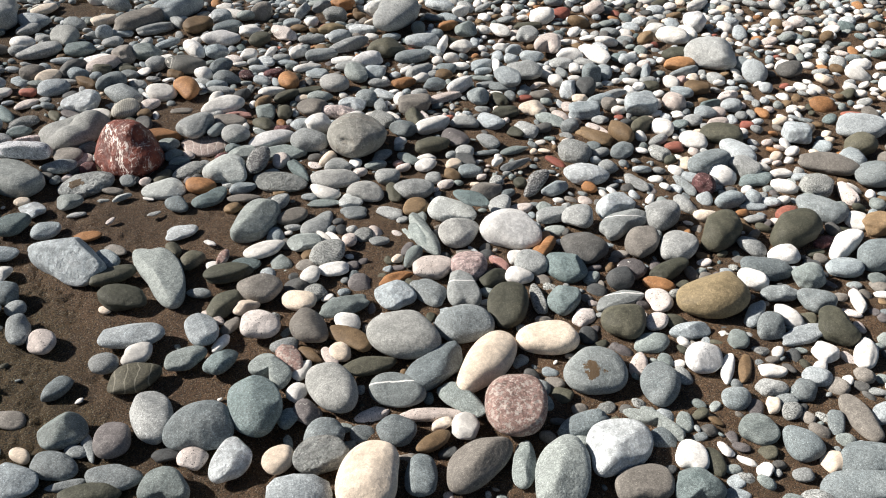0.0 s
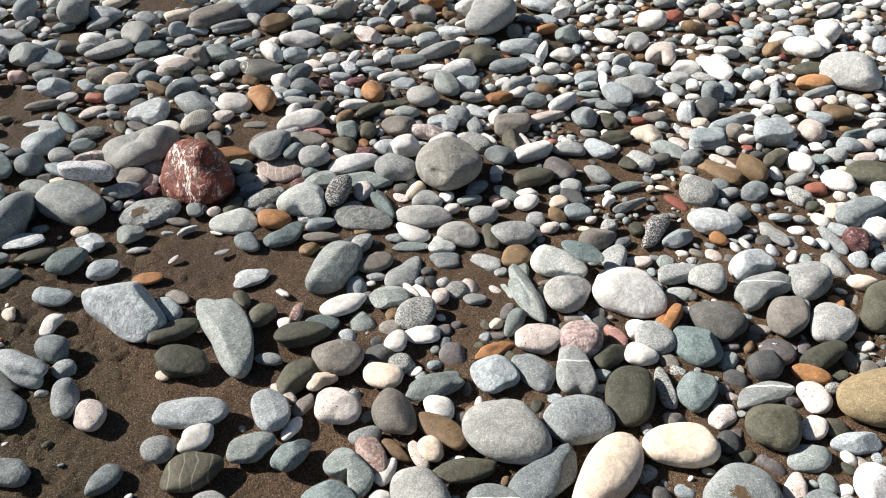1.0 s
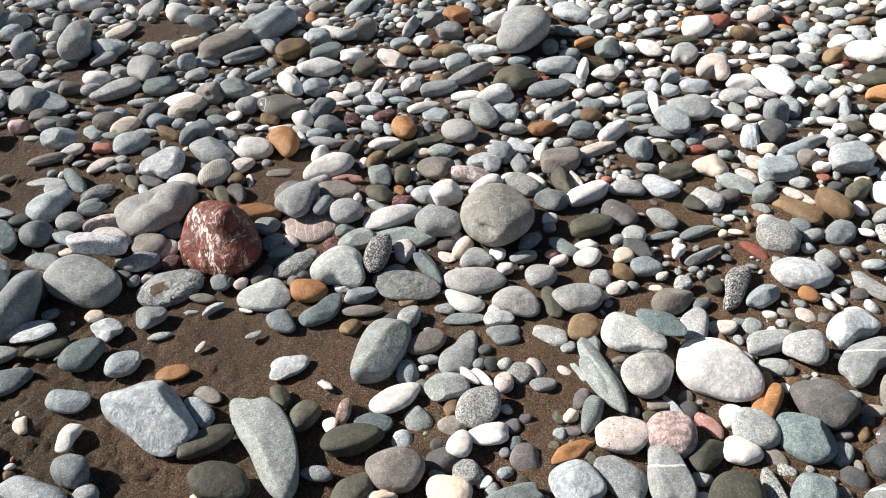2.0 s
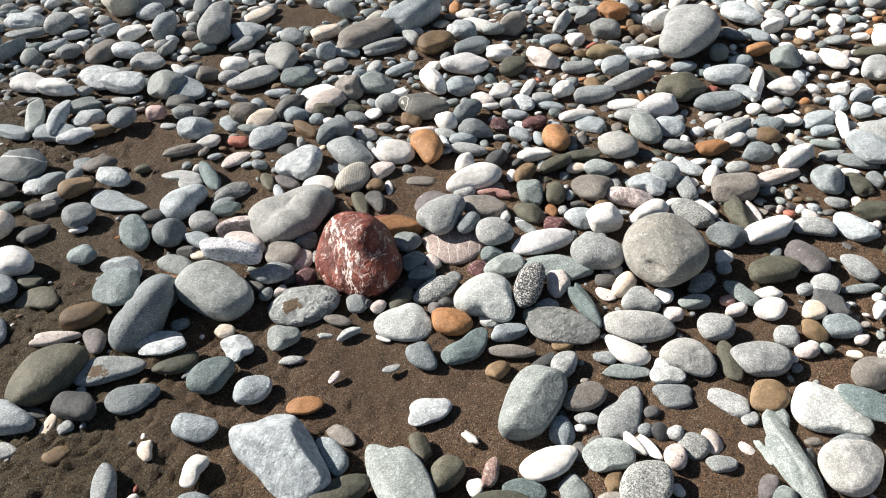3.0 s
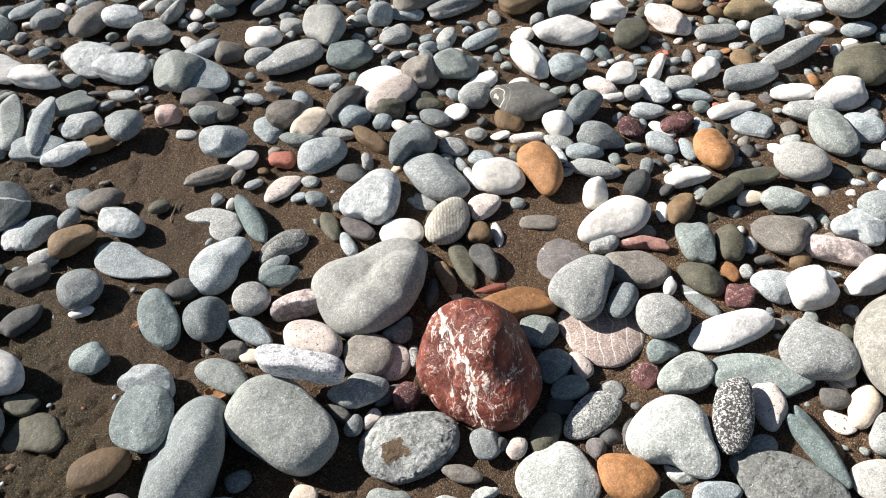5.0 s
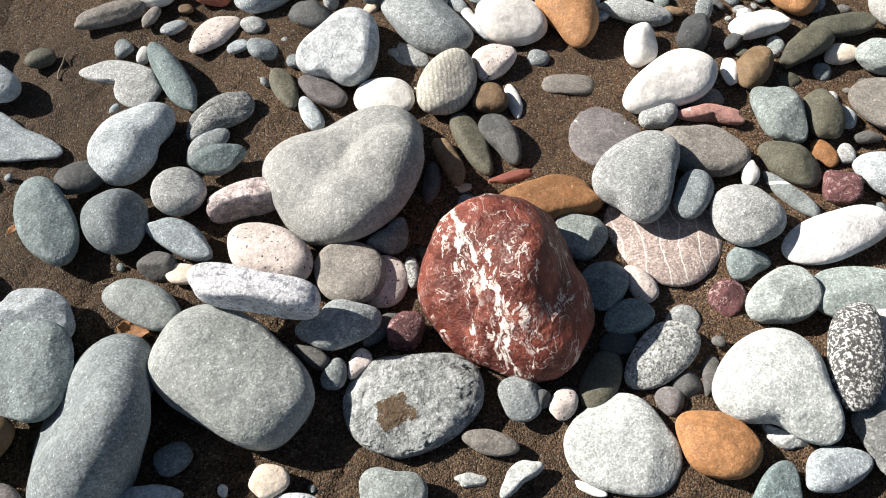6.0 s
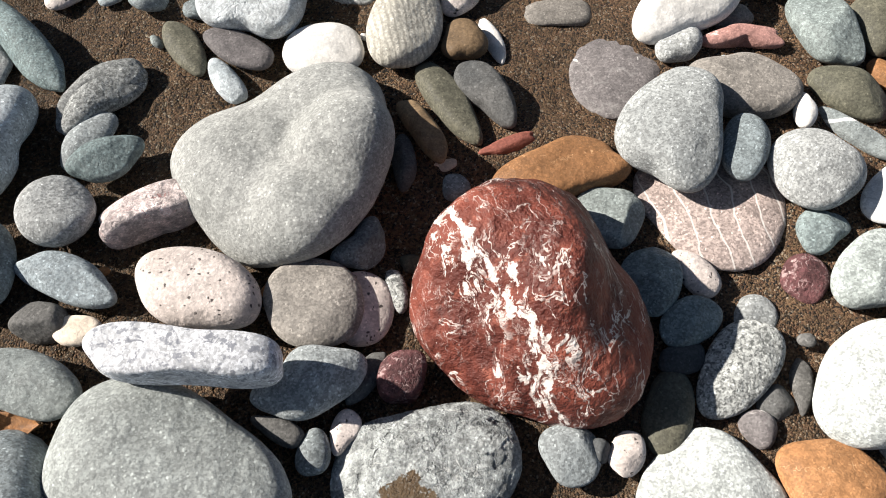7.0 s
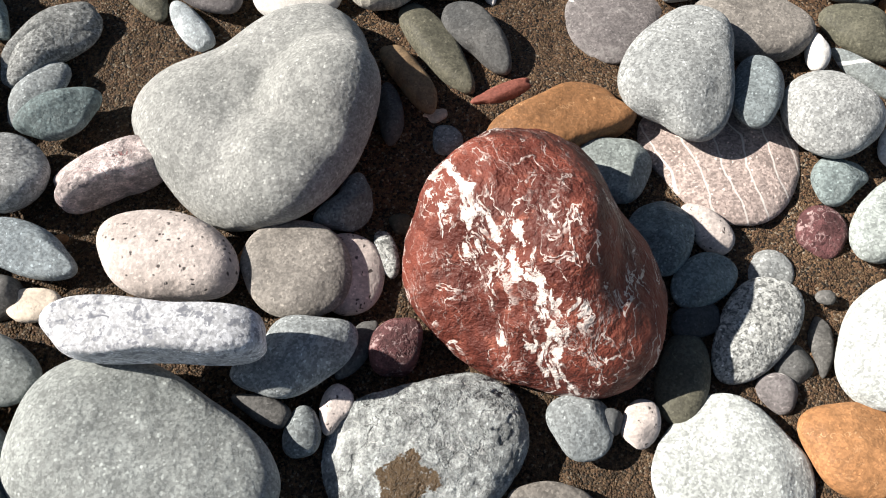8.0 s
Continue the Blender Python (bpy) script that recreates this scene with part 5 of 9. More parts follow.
stone(-0.572, 0.568, 0.024, (0.0145, -0.0354), (0.0292, 0.0108), 0.0186, "g", outline=(1.0, 0.0, 0.0, -0.039, -0.034, 0.03, -0.044, 0.015, 0.014, -0.009, -0.018), level=5)
stone(-0.504, 0.601, 0.013, (0.0220, 0.0056), (-0.0041, 0.0223), 0.0134, "p", square=4)
stone(-0.458, 0.646, 0.015, (0.0356, -0.0084), (0.0009, 0.0251), 0.0151, "d")
stone(-0.434, 0.598, 0.012, (0.0310, 0.0082), (-0.0055, 0.0206), 0.0133, "t")
stone(-0.396, 0.633, 0.008, (0.0179, 0.0073), (-0.0037, 0.0139), 0.0087, "l")
stone(-0.359, 0.640, 0.007, (0.0211, -0.0036), (0.0009, 0.0137), 0.0078, "b")
stone(-0.293, 0.570, 0.020, (0.0341, -0.0049), (0.0030, 0.0305), 0.0214, "m")
stone(-0.268, 0.614, 0.014, (0.0183, -0.0031), (0.0000, 0.0243), 0.0144, "b")
stone(-0.323, 0.551, 0.003, (0.0277, -0.0041), (-0.0031, 0.0362), 0.0096, "b")
stone(-0.266, 0.513, 0.009, (0.0331, -0.0015), (-0.0013, 0.0171), 0.0101, "t")
stone(-0.607, 0.679, 0.008, (0.0298, -0.0096), (0.0029, 0.0133), 0.0086, "l")
stone(-0.466, 0.557, 0.001, (0.0201, -0.0030), (-0.0018, 0.0146), 0.0054, "l")
stone(-0.609, 0.404, 0.003, (0.0221, 0.0036), (-0.0081, 0.0243), 0.0079, "g")
stone(-0.569, 0.389, 0.008, (0.0354, 0.0090), (-0.0060, 0.0221), 0.0139, "m")
stone(-0.473, 0.369, 0.007, (0.0163, 0.0056), (-0.0041, 0.0125), 0.0081, "v")
stone(-0.136, 0.661, 0.011, (0.0311, 0.0429), (-0.0336, 0.0227), 0.0124, "w", outline=(1.0, 0.0, 0.0, 0.026, 0.007, -0.115, -0.03, -0.003, 0.017, 0.016, 0.013), level=5)
stone(-0.062, 0.612, 0.008, (0.0321, -0.0119), (0.0039, 0.0151), 0.0089, "v")
stone(-0.035, 0.545, 0.009, (0.0268, -0.0175), (0.0077, 0.0175), 0.0101, "g")
stone(-0.007, 0.463, 0.010, (0.0245, -0.0065), (0.0035, 0.0197), 0.0113, "l")
stone(-0.025, 0.504, 0.005, (0.0144, -0.0014), (0.0008, 0.0091), 0.0055, "w")
stone(-0.064, 0.345, 0.001, (0.0265, -0.0178), (0.0058, 0.0153), 0.0061, "l")
stone(0.036, 0.432, 0.008, (0.0220, -0.0028), (0.0009, 0.0164), 0.0096, "b")
stone(0.015, 0.396, 0.005, (0.0078, -0.0239), (0.0077, 0.0031), 0.0062, "w")
stone(0.002, 0.425, 0.005, (0.0083, -0.0152), (0.0070, 0.0045), 0.0062, "b")
stone(-0.100, 0.425, 0.004, (0.0092, 0.0065), (-0.0039, 0.0076), 0.0048, "c")
stone(0.114, 0.480, 0.006, (0.0319, 0.0017), (-0.0000, 0.0113), 0.0068, "k")
stone(0.164, 0.464, 0.007, (0.0235, -0.0127), (0.0049, 0.0139), 0.0082, "l")
stone(0.161, 0.436, 0.004, (0.0089, -0.0253), (0.0061, 0.0027), 0.0050, "B")
stone(0.269, 0.572, 0.008, (0.0205, -0.0043), (0.0032, 0.0138), 0.0086, "w")
stone(0.306, 0.574, 0.011, (0.0161, -0.0043), (0.0041, 0.0158), 0.0122, "l")
stone(0.344, 0.579, 0.011, (0.0223, -0.0241), (0.0127, 0.0215), 0.0118, "B")
stone(0.398, 0.207, 0.005, (0.0100, 0.0047), (-0.0018, 0.0144), 0.0067, "b")
stone(0.411, 0.179, 0.004, (0.0161, -0.0003), (0.0011, 0.0080), 0.0047, "d")
stone(-0.236, 0.148, 0.010, (0.0335, 0.0044), (0.0019, 0.0165), 0.0200, "u", outline=(1.0, 0.0, 0.0, 0.01, -0.004, 0.019, -0.042, -0.044, -0.115, -0.001, 0.014), level=5, square=3.2)
stone(-0.778, 1.318, 0.042, (0.0688, -0.0055), (-0.0097, 0.1234), 0.0625, "y")
stone(1.103, 0.722, 0.013, (0.0258, -0.0335), (0.0159, 0.0267), 0.0147, "w")
stone(1.055, 0.737, 0.012, (0.0223, -0.0072), (0.0055, 0.0199), 0.0138, "w")
stone(1.173, 0.650, 0.021, (0.0310, 0.0439), (-0.0253, 0.0172), 0.0205, "l", outline=(1.0, 0.0, 0.0, -0.124, 0.003, 0.037, 0.043, -0.01, -0.02, 0.032, 0.003), level=5)
stone(1.211, 0.552, 0.024, (0.0364, 0.0572), (-0.0290, 0.0248), 0.0248, "k", outline=(1.0, 0.0, 0.0, -0.133, -0.027, 0.136, 0.043, -0.067, -0.059, 0.02, 0.037), level=5)
stone(1.208, 0.746, 0.012, (0.0483, -0.0056), (0.0083, 0.0218), 0.0134, "v")
stone(1.059, 0.572, 0.010, (0.0238, 0.0009), (0.0060, 0.0202), 0.0116, "w")
stone(1.088, 0.535, 0.014, (0.0246, 0.0117), (-0.0084, 0.0139), 0.0170, "b")
stone(1.064, 0.467, 0.013, (0.0192, -0.0138), (0.0117, 0.0226), 0.0155, "b")
stone(1.132, 0.478, 0.014, (0.0369, -0.0074), (0.0068, 0.0270), 0.0165, "b")
stone(1.249, 0.467, 0.015, (0.0402, -0.0100), (0.0050, 0.0302), 0.0183, "w")
stone(1.326, 0.460, 0.015, (0.0277, -0.0595), (0.0247, 0.0273), 0.0177, "w")
stone(1.367, 0.508, 0.012, (0.0146, -0.0318), (0.0187, 0.0188), 0.0141, "B")
stone(1.199, 0.408, 0.013, (0.0359, 0.0028), (0.0012, 0.0271), 0.0152, "l")
stone(1.279, 0.417, 0.008, (0.0263, -0.0235), (0.0084, 0.0143), 0.0093, "l")
stone(1.225, 0.359, 0.013, (0.0173, -0.0030), (0.0020, 0.0203), 0.0162, "w")
stone(1.136, 0.281, 0.014, (0.0127, -0.0237), (0.0162, 0.0153), 0.0172, "w")
stone(1.071, 0.356, 0.022, (0.0090, 0.0483), (-0.0436, 0.0139), 0.0259, "l", outline=(1.0, 0.0, 0.0, -0.045, 0.024, 0.01, -0.042, 0.043, -0.073, 0.044, -0.027), level=5)
stone(0.996, 0.293, 0.035, (0.0037, 0.0583), (-0.0325, 0.0084), 0.0233, "b", outline=(1.0, 0.0, 0.0, -0.04, 0.037, -0.003, 0.032, 0.002, -0.003, 0.033, -0.011), level=5)
stone(1.000, 0.412, 0.014, (0.0138, 0.0518), (-0.0107, 0.0049), 0.0122, "w", outline=(1.0, 0.0, 0.0, -0.019, 0.075, -0.058, 0.022, -0.029, -0.015, 0.043, 0.026), level=5)
stone(0.964, 0.445, 0.011, (0.0372, 0.0056), (0.0028, 0.0252), 0.0136, "b")
stone(0.957, 0.402, 0.008, (0.0281, 0.0057), (0.0014, 0.0168), 0.0091, "b")
stone(0.976, 0.275, 0.009, (0.0357, -0.0206), (0.0080, 0.0170), 0.0110, "g")
stone(0.937, 0.305, 0.007, (0.0277, 0.0044), (0.0014, 0.0147), 0.0081, "g")
stone(0.941, 0.348, 0.006, (0.0276, -0.0127), (0.0050, 0.0120), 0.0077, "t")
stone(0.852, 0.285, 0.017, (0.0391, 0.0266), (-0.0118, 0.0188), 0.0211, "W")
stone(0.803, 0.238, 0.008, (0.0516, 0.0162), (0.0004, 0.0190), 0.0102, "k")
stone(0.888, 0.203, 0.021, (0.0121, 0.0412), (-0.0276, 0.0095), 0.0187, "g", outline=(1.0, 0.0, 0.0, -0.043, 0.031, 0.007, -0.02, 0.015, 0.004, 0.025, 0.019), level=5)
stone(0.944, 0.194, 0.009, (0.0172, -0.0287), (0.0147, 0.0176), 0.0114, "v")
stone(0.980, 0.206, 0.011, (0.0098, -0.0174), (0.0116, 0.0122), 0.0128, "g")
stone(0.951, 0.245, 0.005, (0.0173, -0.0067), (0.0034, 0.0092), 0.0058, "w")
stone(0.898, 0.446, 0.009, (0.0283, -0.0062), (0.0022, 0.0181), 0.0108, "w")
stone(0.851, 0.429, 0.011, (0.0312, -0.0069), (0.0026, 0.0229), 0.0135, "g")
stone(0.792, 0.323, 0.012, (0.0343, 0.0131), (-0.0036, 0.0267), 0.0142, "g")
stone(1.093, 0.289, 0.004, (0.0180, -0.0022), (0.0023, 0.0078), 0.0048, "c")
stone(1.064, 0.199, 0.011, (0.0286, -0.0118), (0.0088, 0.0205), 0.0132, "m")
stone(1.019, 0.193, 0.007, (0.0202, -0.0028), (0.0042, 0.0136), 0.0081, "r")
stone(1.015, 0.113, 0.015, (0.0206, 0.0369), (-0.0299, 0.0172), 0.0189, "c", outline=(1.0, 0.0, 0.0, -0.086, 0.032, 0.078, -0.049, 0.027, 0.018, 0.015, -0.003), level=5)
stone(1.037, 0.045, 0.010, (0.0293, -0.0328), (0.0135, 0.0176), 0.0124, "t")
stone(1.075, 0.072, 0.007, (0.0127, -0.0282), (0.0120, 0.0112), 0.0084, "k")
stone(1.153, 0.220, 0.016, (-0.0251, -0.0455), (0.0174, -0.0128), 0.0197, "B", square=3)
stone(1.200, 0.214, 0.021, (0.0261, -0.0099), (0.0104, 0.0319), 0.0256, "d")
stone(1.253, 0.300, 0.021, (0.0273, -0.0046), (0.0053, 0.0310), 0.0254, "g", square=3.5)
stone(1.204, 0.304, 0.007, (0.0201, -0.0028), (0.0040, 0.0134), 0.0080, "w")
stone(1.180, 0.345, 0.009, (0.0092, -0.0257), (0.0108, 0.0123), 0.0103, "g")
stone(0.936, 0.107, 0.012, (0.0358, -0.0094), (0.0086, 0.0238), 0.0148, "v")
stone(0.884, 0.143, 0.007, (0.0209, -0.0077), (0.0045, 0.0141), 0.0087, "l")
stone(1.166, 0.163, 0.008, (0.0250, 0.0018), (0.0039, 0.0176), 0.0094, "c")
stone(1.112, 0.115, 0.008, (0.0153, -0.0098), (0.0085, 0.0179), 0.0094, "k")
stone(1.141, 0.070, 0.015, (0.0440, -0.0043), (0.0131, 0.0331), 0.0185, "b", square=4)
stone(1.217, 0.143, 0.010, (0.0393, 0.0017), (0.0079, 0.0233), 0.0126, "b")
stone(0.813, 0.067, 0.012, (0.0373, -0.0106), (0.0078, 0.0242), 0.0149, "l")
stone(0.880, 0.058, 0.012, (0.0257, -0.0359), (0.0190, 0.0219), 0.0154, "B")
stone(0.915, 0.065, 0.005, (-0.0008, -0.0157), (0.0075, 0.0009), 0.0063, "w")
stone(0.768, -0.020, 0.012, (0.0256, -0.0313), (0.0178, 0.0229), 0.0154, "q")
stone(0.845, -0.046, 0.011, (0.0237, -0.0239), (0.0140, 0.0205), 0.0135, "l")
stone(0.775, -0.085, 0.009, (0.0169, -0.0160), (0.0139, 0.0186), 0.0120, "l")
stone(0.741, -0.090, 0.006, (0.0138, -0.0025), (0.0033, 0.0127), 0.0074, "g")
stone(0.767, -0.130, 0.009, (0.0232, -0.0254), (0.0125, 0.0162), 0.0113, "d")
stone(0.828, -0.093, 0.005, (0.0334, 0.0038), (0.0018, 0.0121), 0.0067, "g")
stone(0.761, -0.182, 0.010, (0.0238, 0.0130), (-0.0137, 0.0211), 0.0133, "g", outline=(1.0, 0.0, 0.0, 0.013, -0.033, -0.066, -0.006, 0.008, 0.029, -0.027, 0.011), level=5)
stone(0.732, -0.146, 0.012, (0.0167, 0.0185), (-0.0135, 0.0084), 0.0107, "c", outline=(1.0, 0.0, 0.0, -0.083, 0.075, -0.025, 0.066, 0.022, -0.013, 0.006, -0.023), level=5)
stone(0.718, -0.189, 0.009, (0.0066, -0.0222), (0.0163, 0.0032), 0.0110, "o", outline=(1.0, 0.0, 0.0, 0.041, 0.008, -0.026, 0.059, 0.034, 0, -0.012, -0.035), level=5)
stone(0.837, -0.147, 0.009, (0.0131, 0.0178), (-0.0083, 0.0082), 0.0086, "w", outline=(1.0, 0.0, 0.0, 0.015, -0.079, -0.099, -0.005, 0.028, 0.012, -0.013, -0), level=5)
stone(0.873, -0.169, 0.008, (0.0384, 0.0193), (-0.0064, 0.0093), 0.0106, "l", outline=(1.0, 0.0, 0.0, 0.074, -0.023, 0.053, -0.008, -0.008, 0.014, 0.025, 0.003), level=5)
stone(0.897, -0.094, 0.006, (0.0404, 0.0107), (0.0008, 0.0134), 0.0071, "t")
stone(0.929, -0.007, 0.008, (0.0128, -0.0227), (0.0150, 0.0156), 0.0106, "v")
stone(0.955, -0.001, 0.011, (0.0198, -0.0319), (0.0179, 0.0194), 0.0136, "l")
stone(1.003, 0.005, 0.009, (0.0244, -0.0003), (0.0051, 0.0208), 0.0111, "d")
stone(1.070, -0.013, 0.014, (0.0270, 0.0089), (-0.0013, 0.0220), 0.0177, "g")
stone(1.104, 0.051, 0.005, (0.0155, -0.0032), (0.0051, 0.0114), 0.0069, "w")
stone(1.099, -0.050, 0.009, (0.0227, -0.0250), (0.0119, 0.0157), 0.0110, "o")
stone(1.135, -0.009, 0.006, (0.0121, -0.0198), (0.0100, 0.0108), 0.0077, "k")
stone(1.050, -0.046, 0.006, (0.0140, -0.0154), (0.0091, 0.0107), 0.0079, "l")
stone(1.027, -0.152, 0.016, (0.0306, -0.0274), (0.0230, 0.0322), 0.0209, "S", square=3)
stone(0.976, -0.167, 0.005, (0.0170, -0.0251), (0.0081, 0.0089), 0.0066, "r")
stone(0.941, -0.109, 0.005, (0.0068, -0.0052), (0.0060, 0.0082), 0.0067, "c")
stone(0.969, -0.106, 0.003, (0.0136, -0.0065), (0.0033, 0.0058), 0.0039, "c")
stone(0.810, -0.237, 0.008, (0.0180, 0.0041), (0.0022, 0.0181), 0.0106, "S")
stone(0.771, -0.282, 0.013, (0.0374, 0.0149), (-0.0107, 0.0237), 0.0170, "m", outline=(1.0, 0.0, 0.0, -0.024, -0.023, 0.021, -0.028, 0.032, -0.013, 0.007, -0.012), level=5)
stone(0.860, -0.253, 0.007, (0.0148, 0.0074), (-0.0010, 0.0200), 0.0095, "v")
stone(0.760, -0.238, 0.004, (0.0116, -0.0039), (0.0030, 0.0075), 0.0047, "c")
stone(0.783, -0.208, 0.005, (0.0132, 0.0028), (0.0006, 0.0102), 0.0061, "k")
stone(0.694, -0.225, 0.006, (0.0186, -0.0015), (0.0038, 0.0146), 0.0083, "k")
stone(0.708, -0.212, 0.003, (0.0090, -0.0042), (0.0031, 0.0065), 0.0042, "w")
stone(0.672, -0.197, 0.008, (0.0191, -0.0016), (0.0043, 0.0206), 0.0102, "l")
stone(0.820, -0.291, 0.006, (0.0175, 0.0007), (0.0038, 0.0141), 0.0074, "g")
stone(1.419, 0.408, 0.013, (0.0321, -0.0030), (0.0082, 0.0252), 0.0161, "b")
stone(1.637, 0.553, 0.020, (0.0462, -0.0243), (0.0158, 0.0446), 0.0256, "w")
stone(1.706, 0.586, 0.017, (0.0156, -0.0389), (0.0188, 0.0252), 0.0206, "w")
stone(1.611, 0.635, 0.016, (0.0364, -0.0073), (0.0131, 0.0274), 0.0188, "w")
stone(1.544, 0.558, 0.018, (0.0267, -0.0049), (0.0038, 0.0219), 0.0216, "o")
stone(1.771, 0.658, 0.025, (0.0401, -0.0024), (0.0049, 0.0466), 0.0312, "W")
stone(1.878, 0.846, 0.016, (0.0573, 0.0382), (-0.0122, 0.0154), 0.0204, "w")
stone(1.585, 0.411, 0.016, (0.0486, -0.0148), (0.0083, 0.0328), 0.0197, "v")
stone(1.551, 0.337, 0.015, (0.0477, -0.0052), (0.0110, 0.0326), 0.0190, "O")
stone(1.656, 0.348, 0.036, (0.0656, -0.0446), (0.0346, 0.0521), 0.0452, "l", square=3)
stone(1.545, 0.292, 0.009, (0.0564, 0.0156), (-0.0015, 0.0149), 0.0120, "g")
stone(1.424, 0.302, 0.013, (-0.0279, -0.0496), (0.0123, -0.0099), 0.0153, "b")
stone(1.396, 0.305, 0.011, (0.0208, 0.0220), (-0.0099, 0.0094), 0.0137, "d")
stone(1.358, 0.254, 0.007, (0.0223, -0.0098), (0.0051, 0.0136), 0.0087, "w")
stone(1.363, 0.216, 0.008, (0.0183, -0.0050), (0.0062, 0.0181), 0.0101, "w")
stone(1.317, 0.263, 0.007, (0.0139, 0.0026), (-0.0005, 0.0102), 0.0081, "w")
stone(1.408, 0.249, 0.008, (0.0250, -0.0035), (0.0053, 0.0185), 0.0108, "l")
stone(1.399, 0.212, 0.009, (0.0230, -0.0084), (0.0066, 0.0181), 0.0112, "v")
stone(1.463, 0.213, 0.013, (0.0152, -0.0248), (0.0172, 0.0196), 0.0161, "w")
stone(1.500, 0.224, 0.011, (-0.0001, -0.0212), (0.0173, 0.0116), 0.0141, "p")
stone(1.539, 0.231, 0.011, (0.0157, -0.0082), (0.0088, 0.0180), 0.0139, "c")
stone(1.513, 0.157, 0.014, (0.0287, -0.0251), (0.0185, 0.0276), 0.0182, "o")
stone(1.401, 0.073, 0.018, (0.0218, -0.0268), (0.0193, 0.0243), 0.0226, "k")
stone(1.464, 0.147, 0.011, (0.0282, -0.0168), (0.0119, 0.0206), 0.0138, "b")
stone(1.268, 0.168, 0.010, (0.0421, 0.0142), (-0.0039, 0.0156), 0.0129, "l")
stone(1.240, 0.069, 0.009, (0.0222, 0.0067), (-0.0031, 0.0144), 0.0118, "w")
stone(1.225, 0.104, 0.013, (0.0191, -0.0081), (0.0053, 0.0198), 0.0167, "m")
stone(1.168, 0.026, 0.008, (0.0187, -0.0124), (0.0095, 0.0149), 0.0104, "l")
stone(1.148, -0.025, 0.005, (0.0125, -0.0304), (0.0087, 0.0092), 0.0062, "k")
stone(1.258, -0.034, 0.014, (0.0391, 0.0223), (-0.0047, 0.0198), 0.0186, "v")
stone(1.387, 0.019, 0.007, (0.0144, -0.0126), (0.0105, 0.0124), 0.0092, "w")
stone(1.404, -0.028, 0.010, (0.0246, -0.0078), (0.0129, 0.0220), 0.0128, "l")
stone(1.463, 0.011, 0.011, (0.0249, -0.0165), (0.0153, 0.0206), 0.0147, "b")
stone(1.501, 0.061, 0.010, (0.0353, 0.0090), (-0.0033, 0.0133), 0.0134, "T")
stone(1.501, 0.014, 0.008, (0.0230, -0.0040), (0.0099, 0.0191), 0.0105, "k")
stone(1.466, -0.046, 0.009, (0.0318, -0.0003), (0.0087, 0.0203), 0.0110, "k")
stone(1.582, 0.104, 0.010, (0.0343, 0.0060), (0.0009, 0.0162), 0.0128, "k")
stone(1.554, 0.037, 0.013, (0.0282, -0.0084), (0.0106, 0.0250), 0.0173, "b")
stone(1.336, 0.038, 0.006, (0.0153, -0.0001), (0.0051, 0.0124), 0.0073, "w")
stone(-0.723, 0.374, 0.026, (0.0332, -0.0415), (0.0389, 0.0234), 0.0269, "E", outline=(1.0, 0.0, 0.0, -0.07, -0.036, 0.002, -0.01, 0.011, 0.025, 0.007, -0.019), level=5, extra="with a white line")
stone(-0.853, 0.410, 0.014, (0.0034, 0.0456), (-0.0180, 0.0076), 0.0166, "g")
stone(-0.887, 0.376, 0.005, (0.0084, 0.0161), (-0.0082, 0.0101), 0.0060, "d")
stone(-0.799, 0.378, 0.011, (0.0142, 0.0031), (-0.0109, 0.0271), 0.0131, "g")
stone(-0.840, 0.400, 0.008, (0.0114, -0.0002), (-0.0036, 0.0163), 0.0099, "g")
stone(-0.829, 0.336, 0.011, (0.0156, -0.0027), (-0.0029, 0.0206), 0.0131, "g")
stone(-0.797, 0.327, 0.010, (0.0128, 0.0044), (-0.0097, 0.0199), 0.0124, "d")
stone(-0.747, 0.307, 0.012, (0.0339, -0.0130), (0.0094, 0.0171), 0.0151, "d", outline=(1.0, 0.0, 0.0, -0.043, 0.076, 0.019, 0.028, -0.016, -0.017, 0.008, -0.026), level=5)
stone(-0.652, 0.329, 0.011, (0.0216, 0.0274), (-0.0155, 0.0178), 0.0130, "b")
stone(-0.611, 0.350, 0.009, (0.0098, 0.0214), (-0.0121, 0.0086), 0.0101, "g")
stone(-0.627, 0.272, 0.006, (0.0219, 0.0067), (-0.0056, 0.0177), 0.0111, "l")
stone(-0.634, 0.229, 0.010, (0.0293, 0.0155), (-0.0078, 0.0183), 0.0120, "d")
stone(-0.717, 0.153, 0.021, (0.0533, 0.0342), (-0.0198, 0.0300), 0.0264, "c", taper=0.1)
stone(-0.620, 0.056, 0.021, (0.0396, -0.0307), (0.0193, 0.0238), 0.0221, "W", outline=(1.0, 0.0, 0.0, -0.059, 0.085, 0.02, 0.009, 0.024, 0.021, 0.01, 0.002), level=5, extra="with small pits")
stone(-0.754, 0.092, 0.013, (0.0222, -0.0040), (-0.0001, 0.0199), 0.0164, "g")
stone(-0.620, -0.016, 0.016, (0.0346, -0.0218), (0.0180, 0.0266), 0.0206, "b", outline=(1.0, 0.0, 0.0, -0.052, 0.065, 0.044, 0.03, 0.053, 0.003, -0.006, -0.009), level=5)
stone(-0.714, 0.014, 0.009, (0.0154, 0.0185), (-0.0140, 0.0152), 0.0111, "O")
stone(-0.675, -0.058, 0.009, (0.0133, 0.0243), (-0.0169, 0.0154), 0.0116, "g")
stone(-0.539, 0.164, 0.005, (0.0158, 0.0073), (-0.0041, 0.0083), 0.0056, "w")
